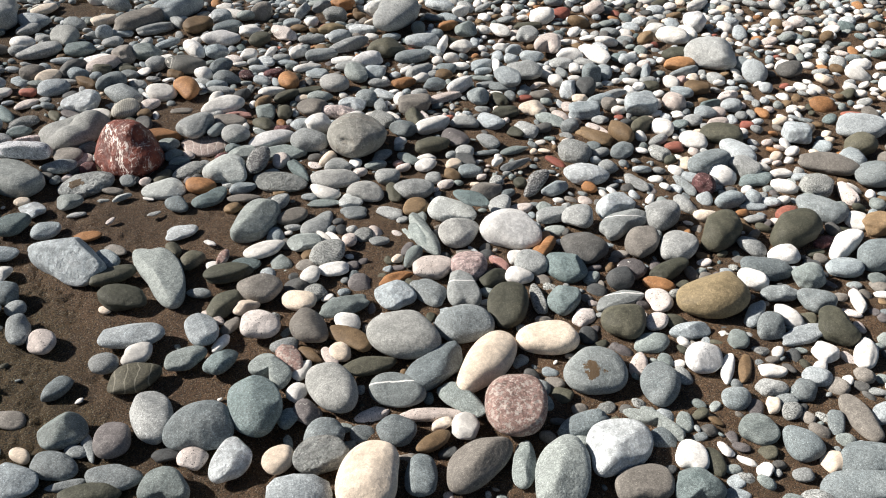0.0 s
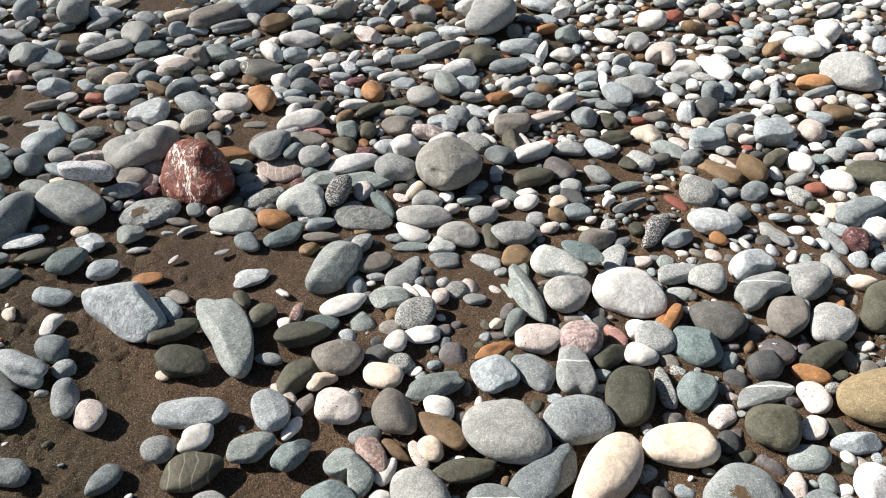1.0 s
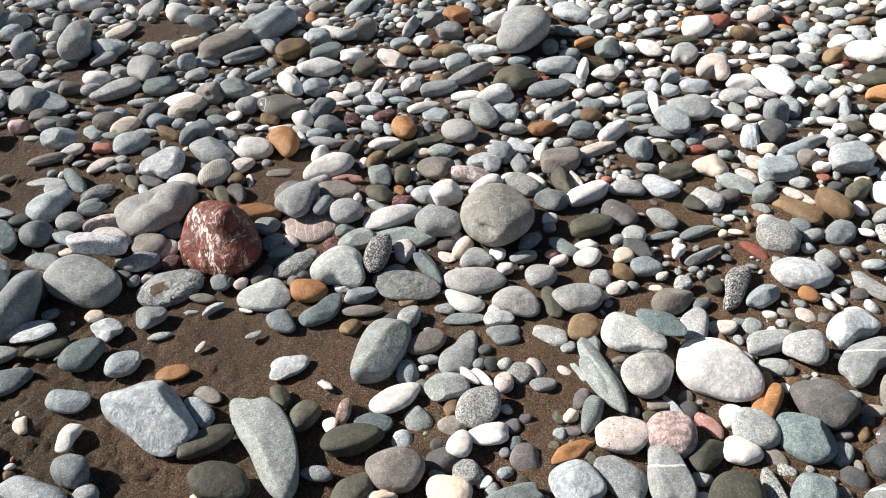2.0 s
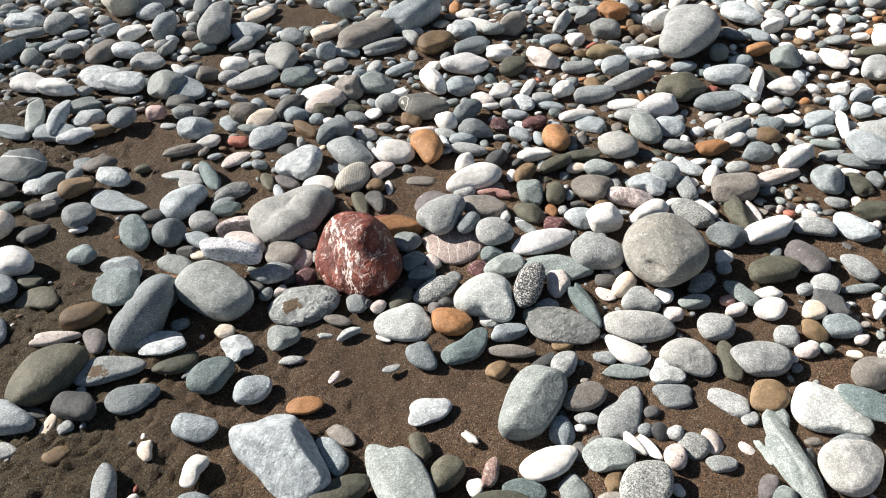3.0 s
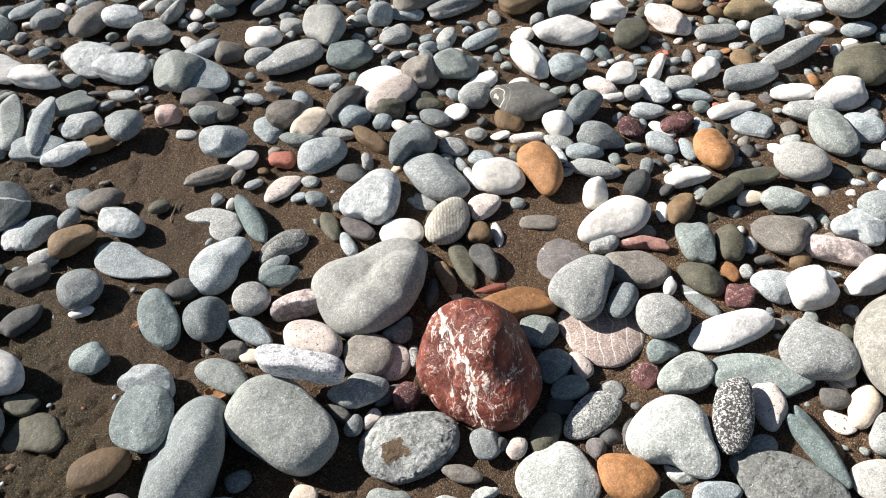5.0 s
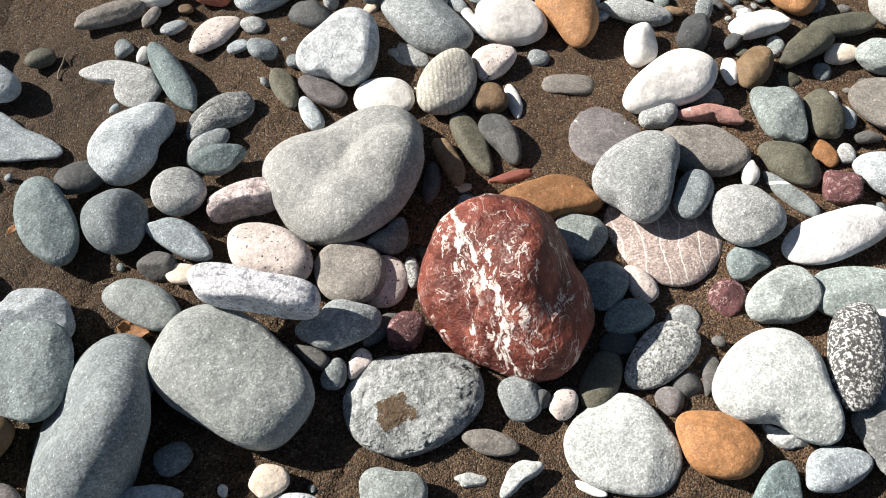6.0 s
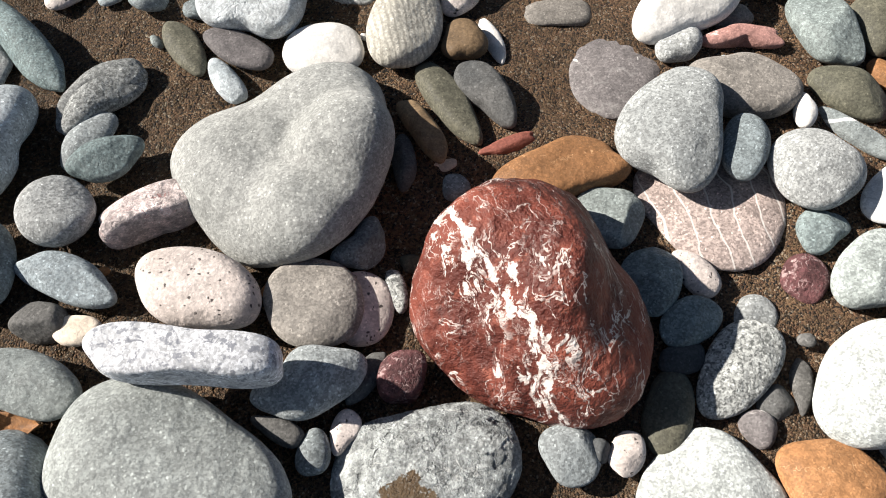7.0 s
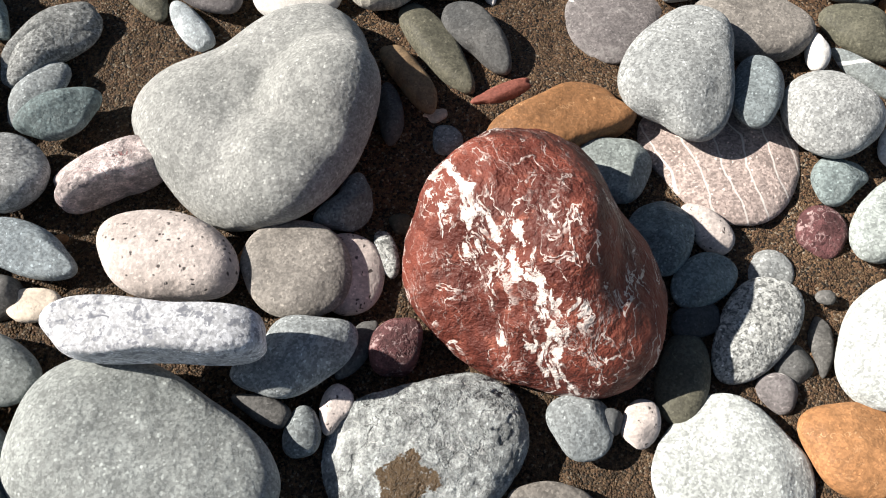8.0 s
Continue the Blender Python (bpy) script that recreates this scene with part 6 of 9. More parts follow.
stone(-0.621, -0.184, 0.009, (0.0201, -0.0004), (-0.0120, 0.0273), 0.0121, "g")
stone(-0.306, -0.145, 0.007, (0.0383, 0.0087), (-0.0040, 0.0148), 0.0090, "B")
stone(-0.236, -0.214, 0.003, (0.0110, 0.0135), (-0.0060, 0.0041), 0.0041, "g", outline=(1.0, 0.0, 0.0, 0.018, 0.076, -0.015, 0.013, 0.04, -0.039, -0.01, 0.027), level=5)
stone(-0.389, -0.284, 0.012, (0.0358, -0.0067), (-0.0029, 0.0255), 0.0152, "d")
stone(-0.450, -0.288, 0.005, (0.0216, -0.0080), (0.0007, 0.0098), 0.0061, "d")
stone(-0.555, -0.262, 0.009, (0.0121, -0.0310), (0.0178, 0.0010), 0.0116, "v")
stone(-0.549, -0.319, 0.010, (0.0354, 0.0029), (-0.0097, 0.0242), 0.0137, "t")
stone(-0.420, -0.313, 0.004, (0.0022, 0.0239), (-0.0095, 0.0037), 0.0054, "c")
stone(-0.393, -0.318, 0.005, (0.0075, 0.0100), (-0.0085, 0.0073), 0.0062, "l")
stone(-0.472, -0.352, 0.002, (0.0227, 0.0042), (-0.0078, 0.0149), 0.0063, "l")
stone(-0.524, -0.371, 0.003, (0.0179, 0.0009), (-0.0028, 0.0060), 0.0034, "w")
stone(-0.498, -0.364, 0.004, (0.0112, 0.0021), (-0.0040, 0.0084), 0.0049, "w")
stone(-0.266, -0.363, 0.005, (0.0081, -0.0186), (0.0083, 0.0053), 0.0067, "c", outline=(1.0, 0.0, 0.0, -0.045, 0.014, 0.071, 0.038, 0.008, 0.052, -0.04, -0.041), level=5)
stone(-0.390, -0.363, 0.002, (0.0154, 0.0123), (-0.0097, 0.0113), 0.0061, "o")
stone(0.126, -0.312, 0.004, (0.0299, 0.0108), (-0.0101, 0.0210), 0.0098, "B", outline=(1.0, 0.0, 0.0, 0.026, 0.028, 0.076, -0.068, 0.012, 0.07, 0.002, -0.002), level=5)
stone(-0.015, -0.239, 0.003, (0.0074, 0.0120), (-0.0047, 0.0039), 0.0034, "k")
stone(-0.086, -0.198, 0.001, (0.0199, 0.0025), (-0.0022, 0.0093), 0.0040, "l")
stone(0.070, -0.225, 0.001, (0.0143, 0.0042), (-0.0012, 0.0071), 0.0030, "l")
stone(0.005, -0.348, 0.001, (0.0200, -0.0154), (0.0082, 0.0104), 0.0060, "m", outline=(1.0, 0.0, 0.0, -0.004, -0.027, 0.015, -0.05, -0.017, 0.022, 0.022, 0.009), level=5)
stone(0.115, -0.376, 0.007, (0.0085, -0.0250), (0.0116, 0.0038), 0.0088, "v", outline=(1.0, 0.0, 0.0, -0.093, -0, 0.017, -0.053, 0, -0.025, 0.002, 0.006), level=5)
stone(0.183, -0.362, 0.004, (0.0089, -0.0107), (0.0057, 0.0041), 0.0050, "w", outline=(1.0, 0.0, 0.0, 0.01, -0.001, 0.044, 0.005, -0.044, 0.013, 0.085, 0.05), level=5)
stone(0.116, -0.209, 0.010, (0.0159, -0.0257), (0.0170, 0.0104), 0.0127, "g", outline=(1.0, 0.0, 0.0, 0.004, 0.01, 0.096, 0.015, -0.001, 0.039, -0.004, -0.002), level=5)
stone(0.185, -0.195, 0.009, (0.0339, 0.0283), (-0.0157, 0.0158), 0.0115, "T", outline=(1.0, 0.0, 0.0, 0.043, 0.04, 0.017, 0.135, -0.036, 0.039, -0.018, -0.032), level=5)
stone(0.253, -0.203, 0.006, (0.0349, -0.0047), (0.0010, 0.0127), 0.0076, "m", outline=(1.0, 0.0, 0.0, 0.059, 0.025, 0.007, -0.039, 0.033, -0.009, 0.01, 0.008), level=5)
stone(0.231, -0.240, 0.006, (0.0174, 0.0106), (-0.0062, 0.0140), 0.0084, "o")
stone(0.298, -0.228, 0.004, (0.0215, 0.0147), (-0.0040, 0.0088), 0.0053, "d")
stone(0.329, -0.238, 0.011, (0.0117, 0.0240), (-0.0167, 0.0062), 0.0129, "l", outline=(1.0, 0.0, 0.0, -0.029, 0.016, 0.006, -0.053, 0.013, -0.003, -0.004, 0.001), level=5, square=2.3)
stone(0.332, -0.195, 0.005, (0.0170, 0.0025), (0.0003, 0.0107), 0.0060, "o")
stone(0.350, -0.303, 0.010, (0.0291, 0.0158), (-0.0122, 0.0176), 0.0130, "m", outline=(1.0, 0.0, 0.0, -0.005, 0.006, -0.024, 0.02, 0.021, -0.011, -0.008, -0.001), level=5, square=2.3)
stone(0.347, -0.337, 0.004, (0.0177, 0.0010), (0.0006, 0.0097), 0.0055, "l")
stone(0.392, -0.222, 0.005, (0.0183, -0.0028), (0.0026, 0.0116), 0.0069, "g")
stone(0.427, -0.215, 0.010, (0.0255, -0.0244), (0.0174, 0.0142), 0.0129, "w", outline=(1.0, 0.0, 0.0, 0.033, -0.017, -0.079, 0.038, 0.032, -0.036, -0.003, 0.017), level=5)
stone(0.454, -0.167, 0.013, (0.0562, -0.0060), (0.0050, 0.0294), 0.0173, "G", outline=(1.0, 0.0, 0.0, -0.01, -0.095, 0.025, 0.032, 0.012, -0.008, 0.005, -0.021), level=5)
stone(0.420, -0.251, 0.002, (0.0349, -0.0057), (0.0038, 0.0132), 0.0056, "t")
stone(0.473, -0.262, 0.008, (0.0088, 0.0223), (-0.0184, 0.0104), 0.0104, "L", outline=(1.0, 0.0, 0.0, -0.134, -0.02, -0.017, 0.238, 0.002, 0.099, 0.028, 0.01), level=5)
stone(0.572, -0.173, 0.012, (0.0203, 0.0218), (-0.0213, 0.0169), 0.0157, "l", outline=(1.0, 0.0, 0.0, -0.001, 0.017, -0.032, -0.005, 0.028, -0.009, -0.01, -0.015), level=5)
stone(0.573, -0.243, 0.008, (-0.0004, 0.0394), (-0.0163, 0.0005), 0.0102, "v", outline=(1.0, 0.0, 0.0, -0.006, -0.008, 0.031, -0, 0.008, 0.016, -0.003, -0.023), level=5)
stone(0.478, -0.298, 0.000, (0.0272, -0.0108), (0.0109, 0.0181), 0.0100, "g", outline=(1.0, 0.0, 0.0, -0.065, -0.037, -0.092, 0.041, 0.053, -0.067, 0.012, -0.019), level=5)
stone(0.551, -0.316, 0.002, (0.0252, -0.0198), (0.0121, 0.0151), 0.0080, "l")
stone(0.572, -0.347, 0.001, (0.0119, -0.0028), (0.0058, 0.0124), 0.0045, "l")
stone(0.607, -0.316, 0.011, (0.0192, 0.0238), (-0.0183, 0.0177), 0.0142, "o", outline=(1.0, 0.0, 0.0, -0.035, -0.057, -0.024, 0.011, 0.005, -0.011, 0.019, 0.014), level=5)
stone(0.418, 0.010, 0.028, (0.0229, 0.0428), (-0.0379, 0.0183), 0.0261, "l", outline=(1.0, 0.0, 0.0, -0.046, 0.008, 0.045, 0.039, 0.005, -0.018, -0.034, 0.002), level=5)
stone(0.447, 0.111, 0.018, (0.0340, 0.0055), (0.0001, 0.0318), 0.0231, "w")
stone(0.509, 0.180, 0.014, (0.0417, -0.0180), (0.0106, 0.0189), 0.0178, "u", outline=(1.0, 0.0, 0.0, 0.084, 0.037, -0.026, -0.021, -0.025, -0.016, -0.006, 0.066), level=5)
stone(0.532, 0.128, 0.014, (0.0392, 0.0225), (-0.0071, 0.0221), 0.0180, "w")
stone(0.552, 0.218, 0.018, (0.0286, 0.0143), (-0.0140, 0.0256), 0.0179, "B", outline=(1.0, 0.0, 0.0, -0.075, -0.097, -0.037, 0.161, -0.01, -0.097, -0.018, -0.037), level=5)
stone(0.611, 0.124, 0.012, (0.0294, -0.0332), (0.0152, 0.0232), 0.0147, "S", square=3)
stone(0.590, 0.248, 0.018, (0.0277, -0.0099), (0.0077, 0.0316), 0.0223, "g")
stone(0.641, 0.285, 0.008, (0.0238, -0.0276), (0.0100, 0.0152), 0.0097, "b")
stone(0.620, 0.203, 0.012, (0.0065, -0.0359), (0.0168, 0.0089), 0.0151, "g")
stone(0.679, 0.248, 0.010, (0.0114, -0.0096), (0.0135, 0.0257), 0.0123, "w")
stone(0.711, 0.196, 0.015, (0.0457, -0.0016), (0.0074, 0.0333), 0.0190, "m", square=4)
stone(0.695, 0.114, 0.013, (0.0047, -0.0487), (0.0199, 0.0113), 0.0157, "v")
stone(0.724, 0.128, 0.006, (0.0053, -0.0302), (0.0092, 0.0059), 0.0077, "k")
stone(0.651, 0.049, 0.016, (0.0304, -0.0172), (0.0139, 0.0247), 0.0207, "g")
stone(0.728, 0.056, 0.016, (0.0496, 0.0195), (-0.0042, 0.0247), 0.0195, "w")
stone(0.705, -0.045, 0.013, (0.0440, -0.0009), (0.0072, 0.0290), 0.0166, "v")
stone(0.633, -0.003, 0.008, (0.0122, 0.0127), (-0.0094, 0.0120), 0.0095, "w", outline=(1.0, 0.0, 0.0, 0.003, -0.089, -0.078, -0.01, 0.04, -0.037, -0.006, 0.017), level=5)
stone(0.626, -0.029, 0.006, (0.0129, -0.0016), (0.0037, 0.0130), 0.0077, "g")
stone(0.640, 0.144, 0.006, (0.0158, -0.0281), (0.0091, 0.0110), 0.0073, "w")
stone(0.591, 0.169, 0.005, (0.0174, 0.0037), (0.0011, 0.0117), 0.0062, "w")
stone(0.633, -0.096, 0.008, (0.0191, -0.0294), (0.0126, 0.0128), 0.0097, "t")
stone(0.609, -0.108, 0.005, (0.0126, -0.0015), (0.0032, 0.0106), 0.0060, "p")
stone(0.616, -0.131, 0.006, (0.0187, 0.0020), (0.0023, 0.0138), 0.0073, "k")
stone(0.679, -0.096, 0.007, (0.0233, -0.0035), (0.0047, 0.0143), 0.0086, "w")
stone(0.667, -0.137, 0.010, (0.0242, -0.0065), (0.0112, 0.0233), 0.0129, "w")
stone(0.450, -0.064, 0.010, (0.0164, 0.0271), (-0.0142, 0.0091), 0.0128, "c", outline=(1.0, 0.0, 0.0, -0.016, -0.043, -0.026, 0.024, 0.027, 0.02, 0.023, 0.009), level=5)
stone(0.418, -0.080, 0.004, (0.0127, -0.0137), (0.0106, 0.0074), 0.0055, "k", outline=(1.0, 0.0, 0.0, 0.008, -0.045, -0.073, 0.02, 0.025, 0.001, 0, 0.026), level=5)
stone(0.447, -0.023, 0.006, (0.0048, 0.0119), (-0.0087, 0.0038), 0.0064, "w", outline=(1.0, 0.0, 0.0, -0.066, -0.007, 0.004, -0.015, 0.022, 0.02, -0.072, 0.067), level=5)
stone(0.431, -0.032, 0.003, (0.0083, -0.0092), (0.0069, 0.0046), 0.0042, "k", outline=(1.0, 0.0, 0.0, 0.027, -0.087, -0.055, 0.085, 0.08, -0.05, -0.108, 0.007), level=5)
stone(0.424, -0.048, 0.007, (0.0185, -0.0037), (0.0037, 0.0157), 0.0095, "d")
stone(0.468, -0.107, 0.013, (0.0152, 0.0245), (-0.0240, 0.0153), 0.0165, "l", outline=(1.0, 0.0, 0.0, -0.046, -0.005, 0.047, 0.138, 0.015, -0.022, -0.004, -0.008), level=5)
stone(0.511, -0.092, 0.007, (0.0037, 0.0191), (-0.0134, 0.0029), 0.0088, "w", outline=(1.0, 0.0, 0.0, -0.099, 0.018, -0.074, -0.003, 0.013, -0.032, 0.028, 0.015), level=5)
stone(0.515, -0.137, 0.008, (0.0111, 0.0130), (-0.0115, 0.0109), 0.0099, "k", outline=(1.0, 0.0, 0.0, 0.005, -0.059, -0.018, -0.035, 0.047, 0.004, -0.019, -0.015), level=5)
stone(0.555, -0.109, 0.007, (0.0261, -0.0005), (0.0030, 0.0158), 0.0090, "t")
stone(0.578, -0.065, 0.007, (0.0264, 0.0087), (-0.0007, 0.0182), 0.0095, "l")
stone(0.632, 1.060, 0.020, (0.0430, -0.0114), (0.0060, 0.0417), 0.0224, "O")
stone(0.591, 0.936, 0.020, (0.0398, -0.0006), (0.0004, 0.0359), 0.0237, "S")
stone(0.566, 0.811, 0.017, (0.0319, 0.0184), (-0.0228, 0.0239), 0.0198, "a", outline=(1.0, 0.0, 0.0, 0.021, -0.069, -0.037, 0.035, -0.008, 0.015, 0.003, 0.075), level=5)
stone(0.409, 0.788, 0.018, (0.0314, -0.0451), (0.0195, 0.0179), 0.0205, "k")
stone(0.446, 0.898, 0.012, (0.0307, 0.0093), (-0.0029, 0.0244), 0.0134, "b")
stone(0.661, 0.795, 0.012, (0.0455, -0.0152), (0.0083, 0.0226), 0.0144, "B")
stone(0.597, 0.647, 0.019, (0.0595, 0.0353), (-0.0180, 0.0110), 0.0218, "l", outline=(1.0, 0.0, 0.0, 0.037, -0.073, 0.047, -0.003, 0.012, -0.003, 0.016, 0.014), level=5)
stone(0.581, 0.727, 0.018, (0.0398, 0.0204), (-0.0085, 0.0281), 0.0204, "b")
stone(0.492, 0.742, 0.011, (0.0427, 0.0037), (-0.0006, 0.0223), 0.0132, "l")
stone(0.507, 0.593, 0.014, (0.0503, 0.0114), (-0.0025, 0.0272), 0.0162, "g")
stone(0.703, 0.589, 0.026, (0.0486, 0.0362), (-0.0324, 0.0306), 0.0277, "v", outline=(1.0, 0.0, 0.0, -0.076, 0.015, 0.012, 0.053, -0.016, 0.001, -0.011, 0.073), level=5)
stone(0.830, 0.656, 0.017, (0.0567, 0.0034), (0.0004, 0.0345), 0.0203, "b")
stone(0.775, 0.536, 0.015, (0.0580, 0.0080), (0.0054, 0.0316), 0.0174, "g")
stone(0.847, 0.576, 0.011, (0.0283, -0.0230), (0.0118, 0.0193), 0.0128, "b")
stone(0.945, 0.794, 0.013, (0.0370, 0.0133), (-0.0014, 0.0215), 0.0146, "O")
stone(0.990, 0.732, 0.020, (0.0240, 0.0505), (-0.0305, 0.0166), 0.0213, "t", outline=(1.0, 0.0, 0.0, -0.112, 0.049, 0.067, 0.043, 0.008, -0.055, -0, -0.026), level=5)
stone(1.020, 0.920, 0.016, (0.0280, 0.0185), (-0.0155, 0.0125), 0.0184, "w")
stone(0.967, 1.003, 0.019, (0.0438, -0.0430), (0.0153, 0.0476), 0.0215, "B")
stone(0.969, 0.881, 0.011, (0.0283, -0.0291), (0.0109, 0.0202), 0.0120, "b")
stone(0.922, 0.884, 0.009, (0.0358, -0.0120), (0.0038, 0.0171), 0.0105, "g")
stone(0.440, 0.619, 0.016, (0.0214, 0.0242), (-0.0149, 0.0128), 0.0184, "w")
stone(0.389, 0.590, 0.011, (0.0272, 0.0000), (0.0013, 0.0199), 0.0123, "l")
stone(0.361, 0.648, 0.010, (0.0165, 0.0353), (-0.0112, 0.0056), 0.0114, "w")
stone(0.637, 0.523, 0.018, (0.0442, -0.0056), (0.0090, 0.0338), 0.0210, "W")
stone(0.568, 0.546, 0.010, (0.0374, -0.0053), (0.0052, 0.0185), 0.0119, "w")
stone(0.576, 0.493, 0.013, (0.0392, -0.0108), (0.0070, 0.0231), 0.0148, "l")
stone(0.642, 0.437, 0.013, (0.0310, -0.0120), (0.0070, 0.0274), 0.0159, "b")
stone(0.709, 0.347, 0.012, (0.0296, 0.0137), (-0.0118, 0.0175), 0.0149, "O", outline=(1.0, 0.0, 0.0, -0.064, -0.091, 0.059, -0.038, -0.007, 0.022, -0.076, -0.015), level=5)
stone(0.765, 0.377, 0.011, (0.0258, 0.0029), (0.0024, 0.0221), 0.0132, "w")
stone(0.771, 0.411, 0.016, (0.0403, 0.0294), (-0.0109, 0.0169), 0.0191, "l")
stone(0.737, 0.437, 0.010, (0.0196, -0.0003), (0.0020, 0.0177), 0.0127, "w")
stone(0.804, 0.396, 0.010, (0.0217, -0.0038), (0.0062, 0.0219), 0.0116, "l")
stone(0.834, 0.382, 0.012, (0.0265, -0.0086), (0.0073, 0.0229), 0.0143, "o")
stone(0.843, 0.501, 0.010, (0.0170, -0.0036), (0.0040, 0.0170), 0.0120, "w")
stone(0.887, 0.508, 0.013, (0.0262, 0.0028), (0.0013, 0.0237), 0.0161, "w")
stone(0.940, 0.594, 0.015, (0.0334, -0.0141), (0.0116, 0.0269), 0.0175, "w")
stone(0.884, 0.612, 0.012, (-0.0322, -0.0729), (0.0133, -0.0098), 0.0147, "w")
stone(0.645, 0.361, 0.010, (0.0312, -0.0098), (0.0054, 0.0194), 0.0119, "l")
stone(0.352, 0.977, 0.029, (0.0359, -0.0006), (0.0052, 0.0317), 0.0330, "m")
stone(0.509, 0.892, 0.014, (0.0218, -0.0004), (-0.0003, 0.0236), 0.0165, "w")
stone(0.489, 1.006, 0.016, (0.0263, 0.0545), (-0.0150, 0.0111), 0.0179, "l")
stone(0.556, 1.033, 0.019, (0.0256, 0.0238), (-0.0170, 0.0125), 0.0216, "g")
stone(0.736, 0.972, 0.024, (0.0395, 0.0254), (-0.0159, 0.0203), 0.0270, "w")
stone(0.673, 0.943, 0.010, (0.0219, 0.0065), (-0.0025, 0.0195), 0.0118, "o")
stone(0.667, 0.992, 0.009, (0.0098, -0.0044), (0.0030, 0.0188), 0.0099, "o")
stone(0.710, 0.878, 0.010, (0.0314, 0.0197), (-0.0078, 0.0091), 0.0116, "c")
stone(0.683, 0.735, 0.009, (0.0223, -0.0048), (0.0039, 0.0165), 0.0102, "w")
stone(0.743, 0.719, 0.010, (0.0303, -0.0049), (0.0042, 0.0202), 0.0124, "b")
stone(0.841, 0.771, 0.018, (0.0148, 0.0170), (-0.0159, 0.0154), 0.0213, "t")
stone(-0.243, 0.843, 0.030, (0.0153, -0.0650), (0.0377, 0.0097), 0.0241, "G", outline=(1.0, 0.0, 0.0, -0.05, 0.041, 0.049, -0.013, 0.043, 0.022, 0.023, -0.017), level=5)
stone(-0.299, 0.753, 0.019, (0.0445, 0.0357), (-0.0334, 0.0236), 0.0207, "l", outline=(1.0, 0.0, 0.0, 0.063, -0.059, -0.055, 0.039, 0.018, 0.006, 0.03, 0.011), level=5)
stone(-0.193, 0.750, 0.019, (0.0057, -0.0430), (0.0400, 0.0064), 0.0204, "T", outline=(1.0, 0.0, 0.0, -0.037, 0.033, -0.038, -0.05, 0.015, -0.006, 0.032, 0.002), level=5)
stone(-0.368, 1.030, 0.021, (0.0525, -0.0212), (0.0069, 0.0443), 0.0232, "B")
stone(-0.370, 0.961, 0.014, (0.0342, 0.0207), (-0.0075, 0.0289), 0.0153, "l")
stone(-0.365, 0.831, 0.020, (0.0120, -0.0349), (0.0312, 0.0116), 0.0186, "w", outline=(1.0, 0.0, 0.0, -0.05, 0.086, -0.042, -0.038, -0.017, 0.001, 0.008, -0.023), level=5)
stone(-0.314, 0.879, 0.010, (0.0239, -0.0046), (0.0008, 0.0240), 0.0120, "l")
stone(-0.111, 0.609, 0.017, (0.0459, 0.0319), (-0.0098, 0.0349), 0.0187, "k")
stone(-0.190, 0.594, 0.020, (0.0267, 0.0384), (-0.0168, 0.0150), 0.0211, "d")
stone(-0.233, 0.679, 0.009, (0.0316, 0.0040), (-0.0005, 0.0161), 0.0099, "B")
stone(-0.059, 0.664, 0.023, (0.0344, 0.0000), (0.0030, 0.0341), 0.0256, "m")
stone(0.003, 0.677, 0.021, (0.0400, -0.0131), (0.0105, 0.0351), 0.0232, "t", square=3)
stone(-0.105, 0.813, 0.011, (0.0283, 0.0225), (-0.0101, 0.0233), 0.0131, "l")
stone(-0.036, 0.964, 0.025, (0.0756, 0.0531), (-0.0143, 0.0527), 0.0277, "m")
stone(-0.151, 1.022, 0.013, (0.0358, 0.0372), (-0.0116, 0.0283), 0.0144, "c")
stone(-0.125, 1.028, 0.005, (0.0369, 0.0601), (-0.0119, -0.0135), 0.0084, "m")
stone(0.083, 1.063, 0.032, (0.0726, 0.0755), (-0.0290, 0.0362), 0.0360, "b", square=3)
stone(0.018, 0.910, 0.014, (0.0576, 0.0346), (-0.0074, 0.0284), 0.0158, "l")
stone(-0.086, 0.897, 0.010, (0.0367, -0.0120), (0.0021, 0.0194), 0.0110, "b")
stone(-0.136, 0.883, 0.019, (0.0249, -0.0004), (0.0026, 0.0249), 0.0225, "b")
stone(-0.020, 1.086, 0.016, (0.0285, 0.0231), (-0.0114, 0.0249), 0.0178, "s")
stone(0.214, 0.776, 0.021, (0.0457, -0.0269), (0.0355, 0.0281), 0.0244, "W", outline=(1.0, 0.0, 0.0, 0.135, -0.021, 0.025, 0.001, 0.005, -0.005, -0.034, -0.01), level=5)
stone(0.137, 0.691, 0.020, (0.0207, -0.0550), (0.0253, 0.0048), 0.0227, "w")
stone(0.147, 0.906, 0.021, (0.0473, 0.0135), (-0.0055, 0.0440), 0.0235, "o")
stone(0.223, 0.973, 0.021, (0.0356, -0.0111), (0.0051, 0.0370), 0.0237, "b")
stone(0.238, 0.876, 0.016, (0.0480, 0.0149), (-0.0059, 0.0314), 0.0184, "g", square=3)
stone(0.261, 1.023, 0.012, (0.0428, -0.0319), (0.0080, 0.0255), 0.0139, "w")
stone(0.233, 1.095, 0.013, (0.0301, -0.0108), (0.0045, 0.0259), 0.0143, "w")
stone(0.203, 0.652, 0.020, (0.0342, -0.0067), (0.0050, 0.0310), 0.0224, "b")
stone(0.048, 0.635, 0.010, (0.0286, 0.0172), (-0.0041, 0.0193), 0.0104, "w")
stone(-0.050, 0.587, 0.008, (0.0310, -0.0027), (0.0010, 0.0140), 0.0085, "v")
